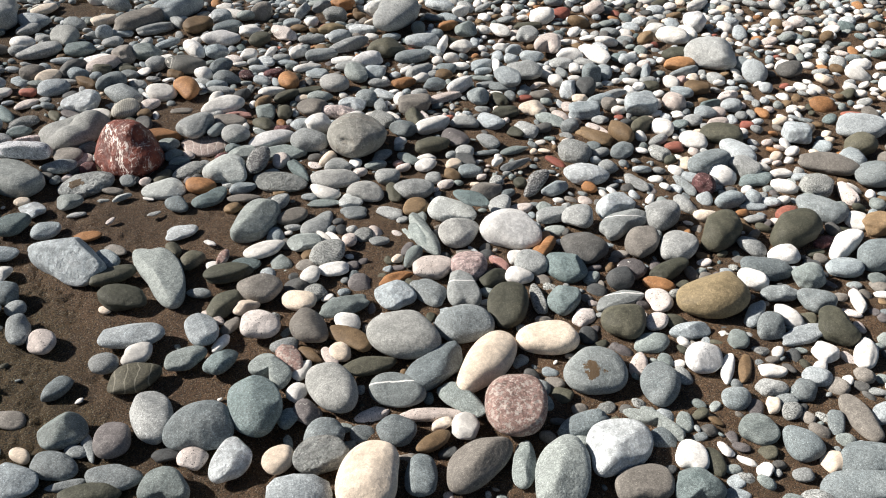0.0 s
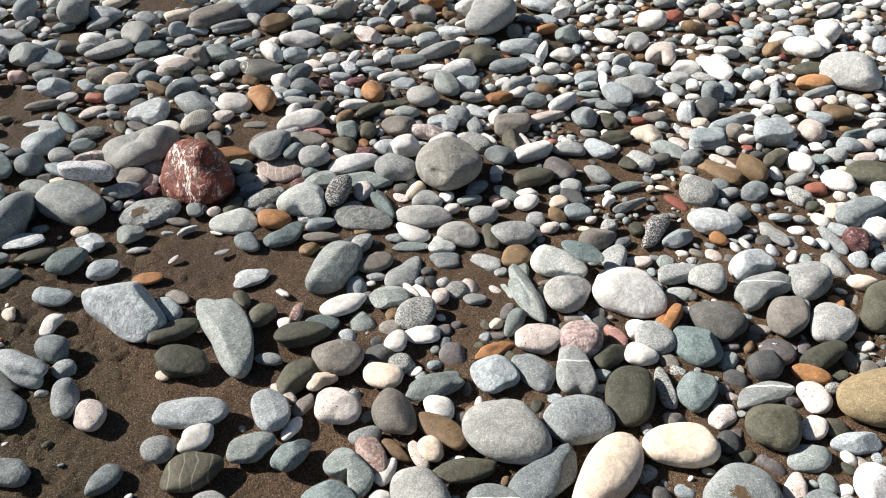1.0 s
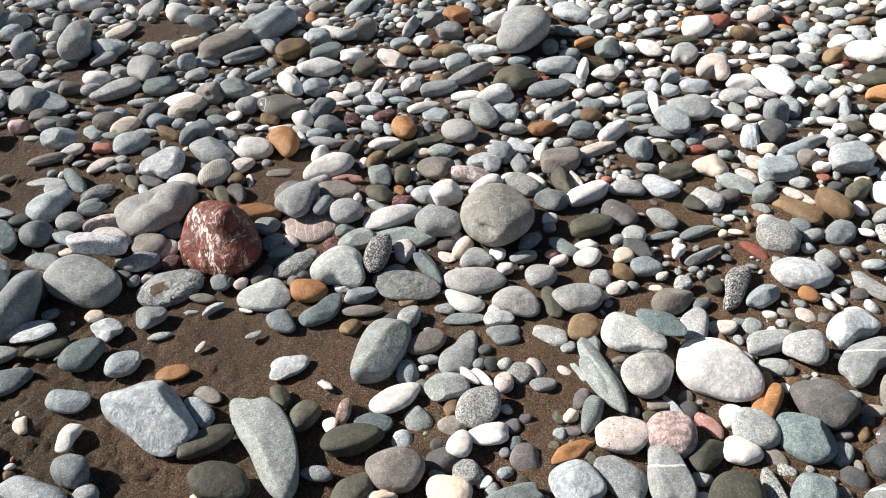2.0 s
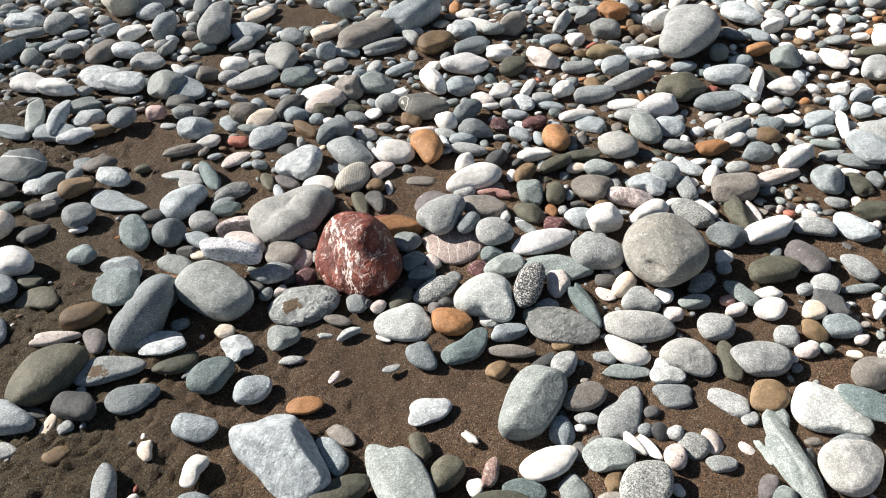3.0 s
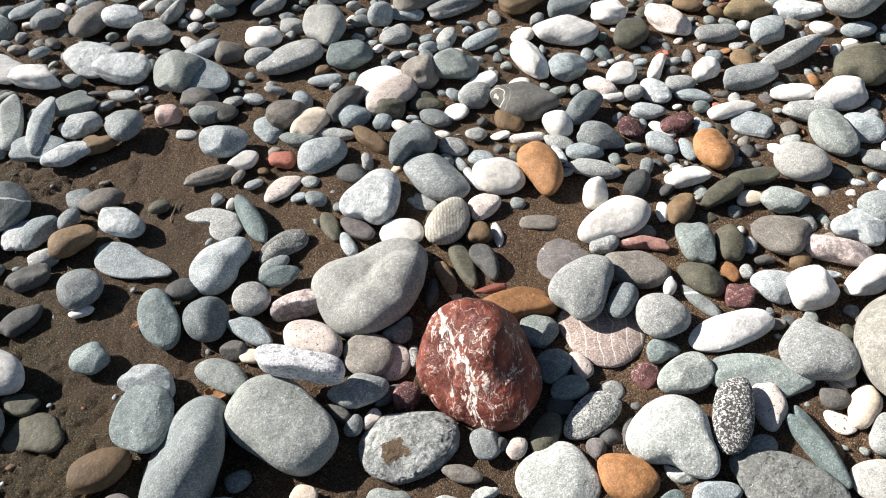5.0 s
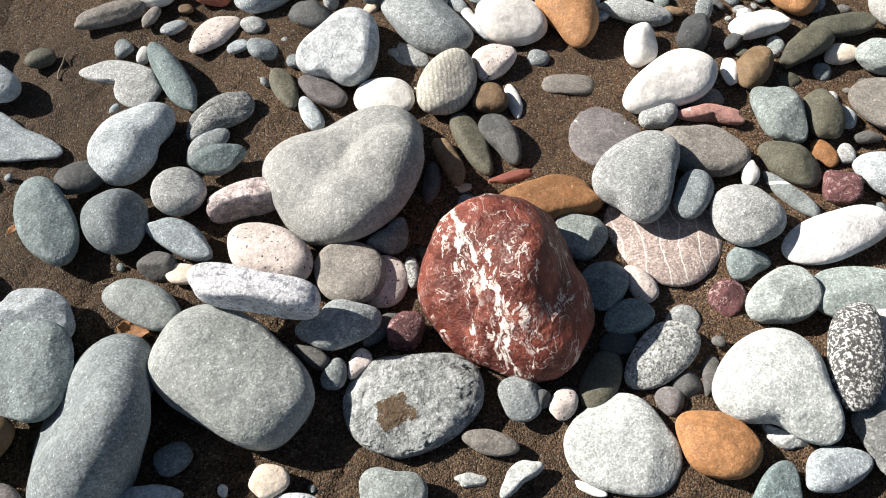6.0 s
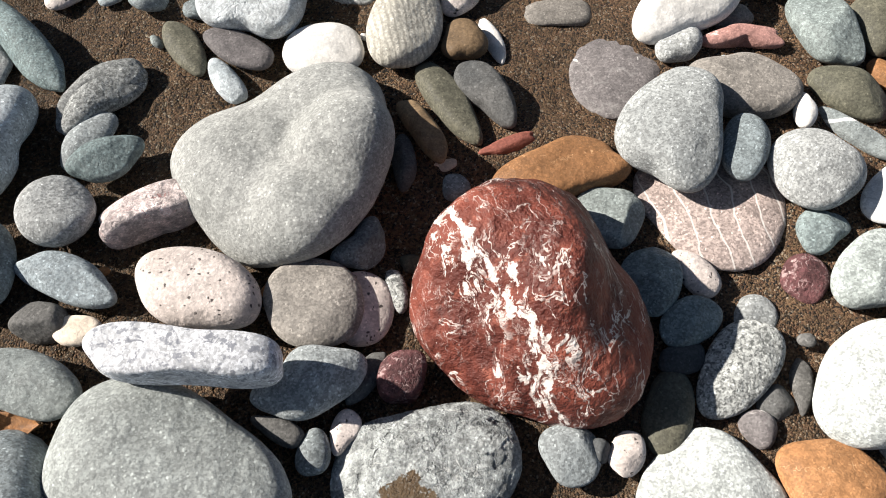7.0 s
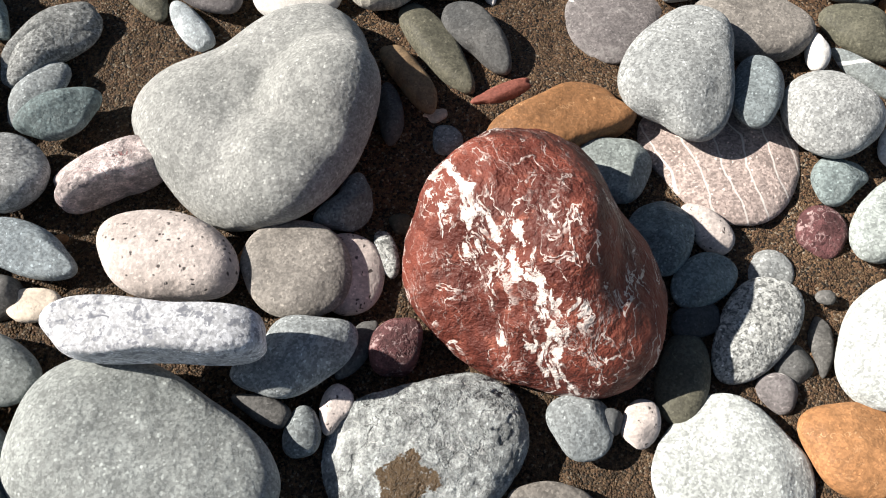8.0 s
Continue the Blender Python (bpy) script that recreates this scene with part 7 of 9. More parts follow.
stone(0.057, 0.783, 0.009, (0.0353, 0.0254), (-0.0066, 0.0181), 0.0103, "b")
stone(0.295, 0.629, 0.014, (0.0270, -0.0000), (0.0041, 0.0251), 0.0156, "w")
stone(0.253, 0.598, 0.012, (0.0250, -0.0223), (0.0094, 0.0187), 0.0134, "k")
stone(0.308, 0.832, 0.016, (0.0356, 0.0037), (-0.0023, 0.0325), 0.0186, "w")
stone(0.334, 0.752, 0.018, (0.0159, 0.0407), (-0.0287, 0.0106), 0.0182, "v", outline=(1.0, 0.0, 0.0, -0.025, -0.018, -0.004, 0.033, 0.004, -0.017, 0, -0.03), level=5)
stone(-0.360, 1.151, 0.014, (0.0432, 0.0425), (-0.0116, 0.0296), 0.0155, "c")
stone(0.081, 0.954, 0.015, (0.0184, -0.0310), (0.0150, 0.0087), 0.0174, "l")
stone(-0.453, 1.067, 0.036, (0.0112, -0.1169), (0.0401, 0.0182), 0.0400, "l")
stone(-0.605, 1.085, 0.026, (0.0036, 0.0648), (-0.0303, -0.0021), 0.0296, "b")
stone(-0.696, 1.072, 0.015, (0.0325, 0.0266), (-0.0139, 0.0288), 0.0165, "w")
stone(-0.675, 0.955, 0.017, (0.0458, -0.0048), (-0.0013, 0.0350), 0.0199, "B")
stone(-0.596, 0.876, 0.018, (0.0161, -0.0328), (0.0390, 0.0118), 0.0209, "l", outline=(1.0, 0.0, 0.0, 0.014, 0.04, -0.033, 0.086, 0.015, 0.031, 0.043, -0.001), level=5)
stone(-0.738, 0.948, 0.017, (0.0286, 0.0460), (-0.0247, 0.0301), 0.0185, "m")
stone(-0.623, 0.752, 0.020, (0.0570, -0.0145), (0.0042, 0.0379), 0.0205, "B", square=3)
stone(-0.510, 0.722, 0.025, (0.0097, -0.0576), (0.0424, 0.0077), 0.0262, "t", outline=(1.0, 0.0, 0.0, -0.049, 0.044, 0.019, -0.032, 0.054, 0.057, -0.023, 0.049), level=5)
stone(-0.784, 0.741, 0.020, (0.0520, -0.0154), (0.0058, 0.0255), 0.0206, "w")
stone(-0.728, 0.595, 0.017, (0.0149, -0.0850), (0.0189, 0.0066), 0.0179, "b")
stone(-0.657, 0.511, 0.014, (0.0430, 0.0149), (-0.0066, 0.0230), 0.0149, "B")
stone(-0.827, 0.562, 0.002, (0.0468, -0.0120), (-0.0055, 0.0289), 0.0102, "b")
stone(-1.092, 0.994, 0.016, (0.0137, 0.0507), (-0.0227, 0.0306), 0.0125, "B")
stone(-1.009, 0.994, 0.014, (0.0141, 0.0524), (-0.0141, -0.0223), 0.0219, "b")
stone(-1.008, 1.107, 0.011, (0.0557, 0.0157), (-0.0012, 0.0215), 0.0128, "l")
stone(-1.044, 0.921, 0.009, (0.0544, -0.0083), (-0.0032, 0.0188), 0.0105, "b")
stone(-1.086, 0.861, 0.009, (0.0017, 0.0448), (-0.0102, -0.0003), 0.0101, "l")
stone(-1.041, 1.188, 0.019, (0.0576, -0.0147), (0.0048, 0.0369), 0.0211, "B")
stone(-0.921, 1.142, 0.024, (0.0397, -0.0006), (0.0028, 0.0449), 0.0268, "l")
stone(-0.896, 1.017, 0.010, (0.0279, 0.0312), (-0.0093, 0.0230), 0.0116, "b")
stone(-0.833, 0.971, 0.015, (0.0340, 0.0056), (-0.0012, 0.0305), 0.0175, "g")
stone(-0.816, 0.850, 0.009, (0.0173, 0.0123), (-0.0074, 0.0129), 0.0089, "b")
stone(-0.718, 0.740, 0.010, (0.0189, 0.0051), (-0.0045, 0.0174), 0.0099, "l")
stone(-0.421, 0.606, 0.012, (0.0386, -0.0127), (0.0038, 0.0223), 0.0123, "d")
stone(-0.424, 0.788, 0.016, (0.0282, 0.0090), (-0.0068, 0.0249), 0.0171, "m")
stone(-0.361, 0.760, 0.017, (0.0303, -0.0023), (0.0007, 0.0239), 0.0177, "l")
stone(-0.470, 0.958, 0.011, (0.0320, 0.0080), (-0.0071, 0.0190), 0.0123, "T")
stone(-0.480, 0.806, 0.013, (0.0322, 0.0203), (-0.0088, 0.0212), 0.0135, "b")
stone(-0.569, 0.961, 0.013, (0.0107, 0.0382), (-0.0147, 0.0029), 0.0150, "l")
stone(-0.860, 1.090, 0.010, (0.0318, 0.0161), (-0.0037, 0.0198), 0.0112, "b")
stone(-0.881, 1.190, 0.014, (0.0229, -0.0087), (0.0085, 0.0194), 0.0154, "b")
stone(-0.769, 1.103, 0.014, (0.0195, 0.0328), (-0.0118, 0.0184), 0.0154, "b")
stone(-1.126, 1.170, 0.011, (0.0328, -0.0083), (0.0004, 0.0193), 0.0121, "b")
stone(-1.233, 1.221, 0.011, (0.0232, 0.0139), (-0.0091, 0.0191), 0.0121, "R")
stone(-1.177, 1.084, 0.011, (0.0126, 0.0354), (-0.0123, 0.0144), 0.0115, "l")
stone(-0.004, -0.386, 0.008, (0.0168, -0.0323), (0.0138, 0.0072), 0.0104, "b", outline=(1.0, 0.0, 0.0, 0.006, 0.034, -0.023, -0.091, -0.034, -0.005, 0.01, -0.005), level=5)
stone(-0.191, -0.401, 0.007, (0.0042, 0.0250), (-0.0163, 0.0010), 0.0094, "w", outline=(1.0, 0.0, 0.0, 0.119, -0.014, -0.095, -0.023, -0.04, 0.035, 0.028, 0.027), level=5)
stone(0.033, -0.525, 0.013, (0.0430, -0.0074), (-0.0001, 0.0307), 0.0169, "v")
stone(0.010, -0.447, 0.009, (0.0405, 0.0159), (-0.0062, 0.0198), 0.0121, "v")
stone(0.005, -0.543, 0.004, (0.0113, -0.0045), (0.0009, 0.0098), 0.0050, "c")
stone(-0.087, -0.616, 0.009, (0.0092, -0.0301), (0.0207, 0.0063), 0.0147, "k", outline=(1.0, 0.0, 0.0, -0.052, 0.012, -0.01, 0.001, 0.035, 0.02, 0.012, -0.001), level=5)
stone(0.056, -0.631, 0.012, (0.0520, -0.0028), (0.0026, 0.0307), 0.0162, "b", outline=(1.0, 0.0, 0.0, 0.041, -0.057, 0.027, -0.028, -0.017, 0.023, 0.008, -0.013), level=5)
stone(0.171, -0.647, 0.017, (0.0114, -0.0422), (0.0235, 0.0071), 0.0175, "b", outline=(1.0, 0.0, 0.0, -0.085, 0.017, -0.002, -0.03, -0.01, -0.003, 0.001, 0.009), level=5)
stone(0.069, -0.679, 0.009, (0.0167, 0.0212), (-0.0184, 0.0120), 0.0119, "w", outline=(1.0, 0.0, 0.0, 0.061, 0.037, -0, 0.006, 0.064, -0.033, 0.009, 0.028), level=5)
stone(0.019, -0.695, 0.010, (0.0232, 0.0017), (-0.0026, 0.0227), 0.0128, "l")
stone(0.067, -0.740, 0.012, (0.0373, 0.0195), (-0.0163, 0.0238), 0.0154, "K", outline=(1.0, 0.0, 0.0, -0.03, -0.021, 0.011, -0.042, 0.06, -0.01, -0.011, -0.012), level=5)
stone(0.144, -0.707, 0.010, (0.0279, 0.0146), (-0.0125, 0.0207), 0.0134, "t", outline=(1.0, 0.0, 0.0, 0.058, -0.033, 0.046, -0.008, 0.047, -0.006, -0.019, -0.025), level=5)
stone(0.201, -0.728, 0.011, (0.0197, 0.0218), (-0.0158, 0.0117), 0.0146, "T", outline=(1.0, 0.0, 0.0, 0.02, -0.061, 0.087, -0.062, 0.026, -0.03, 0.046, 0.008), level=5)
stone(-0.047, -0.736, 0.008, (0.0216, 0.0166), (-0.0103, 0.0170), 0.0111, "g")
stone(0.100, -0.828, 0.011, (0.0100, -0.0563), (0.0311, 0.0009), 0.0196, "l")
stone(-0.022, -0.835, 0.014, (0.0179, -0.0304), (0.0295, 0.0148), 0.0185, "t", outline=(1.0, 0.0, 0.0, -0.055, 0.008, -0.029, -0.008, 0.008, 0.027, -0.001, 0), level=5)
stone(0.048, -0.868, 0.013, (0.0000, -0.0314), (0.0274, 0.0011), 0.0169, "q", outline=(1.0, 0.0, 0.0, 0.042, 0.042, -0.011, -0.024, -0.015, 0.008, 0.007, -0.011), level=5)
stone(0.014, -0.865, 0.004, (0.0114, -0.0323), (0.0079, 0.0020), 0.0051, "g")
stone(-0.027, -0.898, 0.010, (0.0282, -0.0199), (0.0133, 0.0182), 0.0126, "g", outline=(1.0, 0.0, 0.0, 0.027, 0.044, 0.034, 0.027, 0.023, -0.023, -0.003, 0.003), level=5)
stone(-0.002, -0.873, 0.005, (0.0163, -0.0038), (-0.0009, 0.0120), 0.0062, "g")
stone(-0.077, -0.864, 0.005, (0.0153, -0.0098), (0.0019, 0.0116), 0.0066, "c")
stone(-0.078, -0.917, 0.013, (0.0367, 0.0007), (-0.0081, 0.0312), 0.0168, "b")
stone(0.054, -0.934, 0.008, (0.0347, -0.0126), (0.0095, 0.0192), 0.0112, "g", outline=(1.0, 0.0, 0.0, 0.063, -0.003, 0.016, 0.01, 0.019, 0.008, -0.017, 0.027), level=5)
stone(0.124, -0.969, 0.014, (0.0291, -0.0164), (0.0142, 0.0225), 0.0188, "t", outline=(1.0, 0.0, 0.0, 0.035, 0.024, 0.136, -0.044, 0.027, -0.067, -0.019, -0.003), level=5)
stone(0.027, -0.958, 0.008, (0.0401, 0.0029), (-0.0048, 0.0185), 0.0106, "v")
stone(-0.008, -0.933, 0.004, (0.0263, 0.0039), (-0.0023, 0.0081), 0.0048, "g")
stone(0.172, -0.875, 0.021, (0.0453, 0.0172), (-0.0169, 0.0398), 0.0275, "g", outline=(1.0, 0.0, 0.0, 0.027, -0.066, -0.092, 0.04, 0.044, 0.037, -0.009, -0.006), level=5)
stone(0.250, -0.849, 0.023, (0.0070, -0.0582), (0.0405, 0.0026), 0.0269, "T", outline=(1.0, 0.0, 0.0, -0.007, -0.046, 0.026, -0.016, 0.001, -0.002, 0.021, 0.01), level=5)
stone(0.280, -0.767, 0.016, (0.0151, -0.0301), (0.0228, 0.0138), 0.0178, "t", outline=(1.0, 0.0, 0.0, 0.276, 0.164, 0.143, -0.062, -0.024, -0.137, -0.078, 0.005), level=5)
stone(0.212, -0.942, 0.013, (0.0149, 0.0330), (-0.0245, 0.0101), 0.0179, "B", outline=(1.0, 0.0, 0.0, 0.009, 0.006, 0, 0.097, -0, 0.012, -0.008, 0.02), level=5)
stone(0.160, -0.923, 0.008, (0.0220, -0.0009), (-0.0014, 0.0203), 0.0112, "k")
stone(0.123, -0.905, 0.005, (0.0208, -0.0001), (-0.0020, 0.0129), 0.0073, "d")
stone(0.277, -0.952, 0.011, (0.0114, 0.0214), (-0.0187, 0.0099), 0.0132, "c", outline=(1.0, 0.0, 0.0, 0, -0.043, 0.009, -0.026, 0.023, -0.002, 0.003, -0.014), level=5)
stone(0.337, -0.959, 0.015, (0.0390, -0.0051), (0.0062, 0.0314), 0.0193, "C", outline=(1.0, 0.0, 0.0, 0.017, 0.01, 0.034, -0.039, 0.009, -0.017, -0.011, -0.01), level=5, cracks=0.04)
stone(0.344, -0.917, 0.012, (0.0307, 0.0085), (-0.0068, 0.0264), 0.0155, "g")
stone(0.271, -0.547, 0.016, (0.0099, -0.0381), (0.0350, 0.0091), 0.0210, "m", outline=(1.0, 0.0, 0.0, -0.047, 0.077, 0.01, -0.034, 0.021, 0.013, 0.02, 0.015), level=5)
stone(0.217, -0.481, 0.010, (0.0463, 0.0027), (-0.0015, 0.0237), 0.0138, "v")
stone(0.249, -0.454, 0.007, (0.0278, -0.0061), (0.0049, 0.0183), 0.0088, "T", outline=(1.0, 0.0, 0.0, -0.001, -0.029, 0.001, 0.003, 0.023, 0.003, -0.003, 0.01), level=5)
stone(0.149, -0.420, 0.009, (0.0235, 0.0164), (-0.0073, 0.0234), 0.0121, "v")
stone(0.285, -0.412, 0.008, (0.0382, 0.0168), (-0.0106, 0.0199), 0.0108, "w", outline=(1.0, 0.0, 0.0, 0.006, 0.054, 0.025, 0.029, 0.019, 0.004, 0.009, 0.013), level=5)
stone(0.208, -0.424, 0.008, (0.0084, 0.0242), (-0.0097, 0.0025), 0.0095, "P", outline=(1.0, 0.0, 0.0, -0.052, 0.039, 0.032, 0.035, -0.021, -0.032, 0.015, -0.005), level=5)
stone(0.164, -0.528, 0.006, (0.0225, -0.0065), (0.0016, 0.0129), 0.0073, "g")
stone(0.207, -0.575, 0.011, (0.0306, 0.0228), (-0.0104, 0.0239), 0.0140, "v")
stone(0.244, -0.588, 0.009, (0.0174, 0.0133), (-0.0111, 0.0090), 0.0108, "c", outline=(1.0, 0.0, 0.0, 0.068, -0.004, -0.105, -0.123, -0.001, 0.101, 0.029, 0.134), level=5)
stone(0.266, -0.653, 0.018, (0.0087, -0.0331), (0.0309, 0.0045), 0.0184, "k", outline=(1.0, 0.0, 0.0, -0.028, 0.047, -0.058, 0.011, 0.025, 0.03, 0.018, 0.003), level=5)
stone(0.188, -0.605, 0.006, (0.0186, -0.0210), (0.0051, 0.0083), 0.0074, "k")
stone(0.200, -0.675, 0.005, (0.0150, 0.0183), (-0.0070, 0.0104), 0.0066, "w")
stone(0.217, -0.633, 0.005, (0.0160, 0.0144), (-0.0052, 0.0127), 0.0070, "m")
stone(0.338, -0.592, 0.010, (0.0294, -0.0137), (0.0072, 0.0229), 0.0133, "c")
stone(0.348, -0.675, 0.018, (0.0076, -0.0429), (0.0296, 0.0040), 0.0194, "m", outline=(1.0, 0.0, 0.0, -0.055, 0.023, -0.033, 0.054, 0.021, 0.021, -0.018, 0.001), level=5)
stone(0.412, -0.710, 0.009, (0.0311, -0.0335), (0.0110, 0.0183), 0.0115, "o")
stone(0.413, -0.668, 0.009, (0.0221, -0.0099), (0.0059, 0.0232), 0.0123, "w")
stone(0.412, -0.623, 0.010, (0.0467, 0.0109), (-0.0028, 0.0224), 0.0128, "t")
stone(0.405, -0.455, 0.014, (0.0257, 0.0279), (-0.0235, 0.0217), 0.0179, "S", outline=(1.0, 0.0, 0.0, 0.042, -0.02, 0.005, -0.004, 0.031, -0.02, 0.004, -0.004), level=5)
stone(0.409, -0.505, 0.008, (0.0310, -0.0013), (0.0014, 0.0190), 0.0109, "w")
stone(0.365, -0.515, 0.009, (0.0194, -0.0009), (0.0018, 0.0215), 0.0122, "w")
stone(0.453, -0.410, 0.008, (0.0070, 0.0207), (-0.0135, 0.0040), 0.0102, "k", outline=(1.0, 0.0, 0.0, -0.054, 0.016, 0.012, -0.018, 0.027, -0.016, 0.003, 0.013), level=5)
stone(0.403, -0.384, 0.005, (0.0103, -0.0216), (0.0070, 0.0036), 0.0069, "w")
stone(0.608, -0.726, 0.021, (0.0445, 0.0194), (-0.0200, 0.0376), 0.0257, "g", outline=(1.0, 0.0, 0.0, 0.014, -0.067, -0.017, 0.005, 0, 0.024, 0.012, 0.001), level=5)
stone(0.507, -0.611, 0.013, (0.0082, -0.0351), (0.0347, 0.0048), 0.0177, "B", outline=(1.0, 0.0, 0.0, -0.033, -0.051, -0.029, -0.018, -0.026, -0.032, -0.004, -0.017), level=5)
stone(0.569, -0.609, 0.011, (0.0234, -0.0354), (0.0169, 0.0206), 0.0139, "g")
stone(0.520, -0.553, 0.006, (0.0346, 0.0093), (-0.0008, 0.0137), 0.0076, "O")
stone(0.593, -0.547, 0.014, (0.0391, -0.0030), (0.0046, 0.0318), 0.0183, "k", extra="with small pits")
stone(0.535, -0.490, 0.005, (0.0099, 0.0097), (-0.0064, 0.0072), 0.0067, "c", outline=(1.0, 0.0, 0.0, -0.047, -0.043, -0.043, 0.062, 0.006, -0.01, -0.016, -0.047), level=5)
stone(0.564, -0.496, 0.012, (0.0173, 0.0302), (-0.0138, 0.0066), 0.0133, "t", outline=(1.0, 0.0, 0.0, 0.045, 0.032, -0.071, 0.018, -0.006, -0.009, -0.02, 0.002), level=5)
stone(0.747, -0.597, 0.012, (0.0131, 0.0234), (-0.0217, 0.0103), 0.0139, "w", outline=(1.0, 0.0, 0.0, -0.098, -0.032, 0.027, 0.031, 0.02, -0.014, -0.001, -0.042), level=5)
stone(0.782, -0.567, 0.013, (0.0275, -0.0192), (0.0150, 0.0285), 0.0172, "l")
stone(0.762, -0.533, 0.009, (0.0122, 0.0192), (-0.0141, 0.0092), 0.0118, "w", outline=(1.0, 0.0, 0.0, -0.015, -0.013, -0.026, -0.014, 0.031, -0.016, -0.005, 0.034), level=5)
stone(0.724, -0.541, 0.005, (0.0137, -0.0233), (0.0086, 0.0095), 0.0068, "p")
stone(0.803, -0.687, 0.015, (0.0258, 0.0346), (-0.0224, 0.0163), 0.0182, "T", outline=(1.0, 0.0, 0.0, -0.03, 0.002, 0.002, -0.023, 0.002, 0.028, 0, -0.006), level=5)
stone(0.696, -0.691, 0.022, (0.0236, 0.0559), (-0.0309, 0.0137), 0.0236, "v", outline=(1.0, 0.0, 0.0, -0.084, -0.001, -0.024, -0.023, 0.004, -0.011, -0.005, 0.008), level=5)
stone(0.760, -0.671, 0.009, (-0.0044, -0.0412), (0.0143, 0.0001), 0.0113, "S")
stone(0.697, -0.596, 0.011, (0.0287, 0.0157), (-0.0051, 0.0204), 0.0142, "v")
stone(0.633, -0.937, 0.031, (0.0226, 0.0563), (-0.0425, 0.0153), 0.0296, "P", outline=(1.0, 0.0, 0.0, -0.05, 0.009, -0, -0.016, -0.016, -0.013, -0.005, -0.002), level=5)
stone(0.465, -0.852, 0.013, (0.0373, -0.0256), (0.0186, 0.0242), 0.0178, "E", outline=(1.0, 0.0, 0.0, -0.005, -0.001, 0.029, 0.021, 0.009, 0.007, 0.005, 0.006), level=5, extra="with a white line")
stone(0.368, -0.832, 0.020, (0.0140, -0.0527), (0.0344, 0.0096), 0.0251, "G", outline=(1.0, 0.0, 0.0, 0.005, 0.047, 0.029, 0.001, 0.002, 0.001, 0.01, 0.002), level=5)
stone(0.536, -0.815, 0.014, (0.0534, 0.0283), (-0.0071, 0.0335), 0.0183, "g")
stone(0.433, -0.783, 0.008, (0.0468, 0.0019), (0.0015, 0.0191), 0.0109, "v")
stone(0.562, -0.889, 0.009, (0.0284, -0.0365), (0.0151, 0.0156), 0.0121, "t")
stone(0.553, -0.943, 0.009, (0.0205, -0.0047), (0.0060, 0.0227), 0.0117, "w")
stone(0.450, -0.934, 0.012, (0.0289, -0.0095), (0.0069, 0.0270), 0.0156, "g")
stone(0.508, -0.906, 0.005, (0.0495, -0.0095), (0.0017, 0.0123), 0.0071, "k")
stone(0.520, -0.929, 0.005, (0.0175, 0.0063), (-0.0022, 0.0109), 0.0062, "c")
stone(0.500, -0.961, 0.006, (0.0284, 0.0143), (-0.0044, 0.0141), 0.0082, "o")
stone(0.396, -1.018, 0.023, (0.0251, 0.0534), (-0.0409, 0.0134), 0.0288, "c", outline=(1.0, 0.0, 0.0, 0.006, 0.057, 0.046, -0.01, -0.033, -0.018, -0.004, 0.016), level=5, extra="with small pits")
stone(0.551, -1.021, 0.016, (0.0515, 0.0317), (-0.0205, 0.0244), 0.0215, "m", outline=(1.0, 0.0, 0.0, -0.052, 0.041, 0.008, -0.085, 0.025, -0.01, 0.008, 0.007), level=5)
stone(0.469, -1.020, 0.011, (-0.0078, -0.0355), (0.0227, -0.0041), 0.0148, "g")
stone(0.615, -1.033, 0.010, (0.0158, 0.0382), (-0.0163, 0.0070), 0.0127, "t", outline=(1.0, 0.0, 0.0, 0.038, 0.02, 0.027, 0.022, -0.002, 0.002, -0.002, -0.012), level=5)
stone(0.660, -1.066, 0.020, (0.0382, 0.0529), (-0.0311, 0.0217), 0.0268, "t", outline=(1.0, 0.0, 0.0, -0.018, 0.055, 0.021, 0.017, 0.007, -0.03, 0.003, 0.029), level=5)
stone(0.755, -1.037, 0.021, (0.0427, 0.0381), (-0.0268, 0.0303), 0.0277, "B", outline=(1.0, 0.0, 0.0, -0.045, -0.068, -0.074, -0.034, 0.064, 0.004, -0.017, 0.008), level=5)
stone(0.727, -0.975, 0.008, (0.0447, 0.0088), (-0.0009, 0.0197), 0.0110, "g")
stone(0.838, -0.997, 0.012, (0.0228, -0.0335), (0.0129, 0.0063), 0.0155, "t", outline=(1.0, 0.0, 0.0, 0.071, -0.041, 0.298, -0.313, -0.167, -0.041, -0.093, 0.249), level=5)
stone(0.831, -1.028, 0.008, (0.0216, -0.0020), (0.0057, 0.0194), 0.0105, "g")
stone(0.857, -1.069, 0.012, (0.0153, 0.0217), (-0.0200, 0.0131), 0.0149, "w", outline=(1.0, 0.0, 0.0, -0.04, 0.024, 0.059, 0.041, -0.046, -0.017, 0.005, 0.013), level=5)
stone(0.886, -1.083, 0.007, (0.0011, -0.0273), (0.0158, 0.0050), 0.0088, "v")
stone(0.767, -1.102, 0.013, (0.0420, 0.0041), (-0.0024, 0.0305), 0.0173, "m", outline=(1.0, 0.0, 0.0, 0.042, -0.029, -0.032, -0.017, -0.013, 0.048, 0.017, 0.001), level=5)
stone(0.838, -1.120, 0.014, (0.0334, 0.0038), (-0.0007, 0.0283), 0.0187, "T", outline=(1.0, 0.0, 0.0, -0.001, -0.086, -0.105, -0.15, -0.024, 0.05, -0.003, 0.017), level=5)
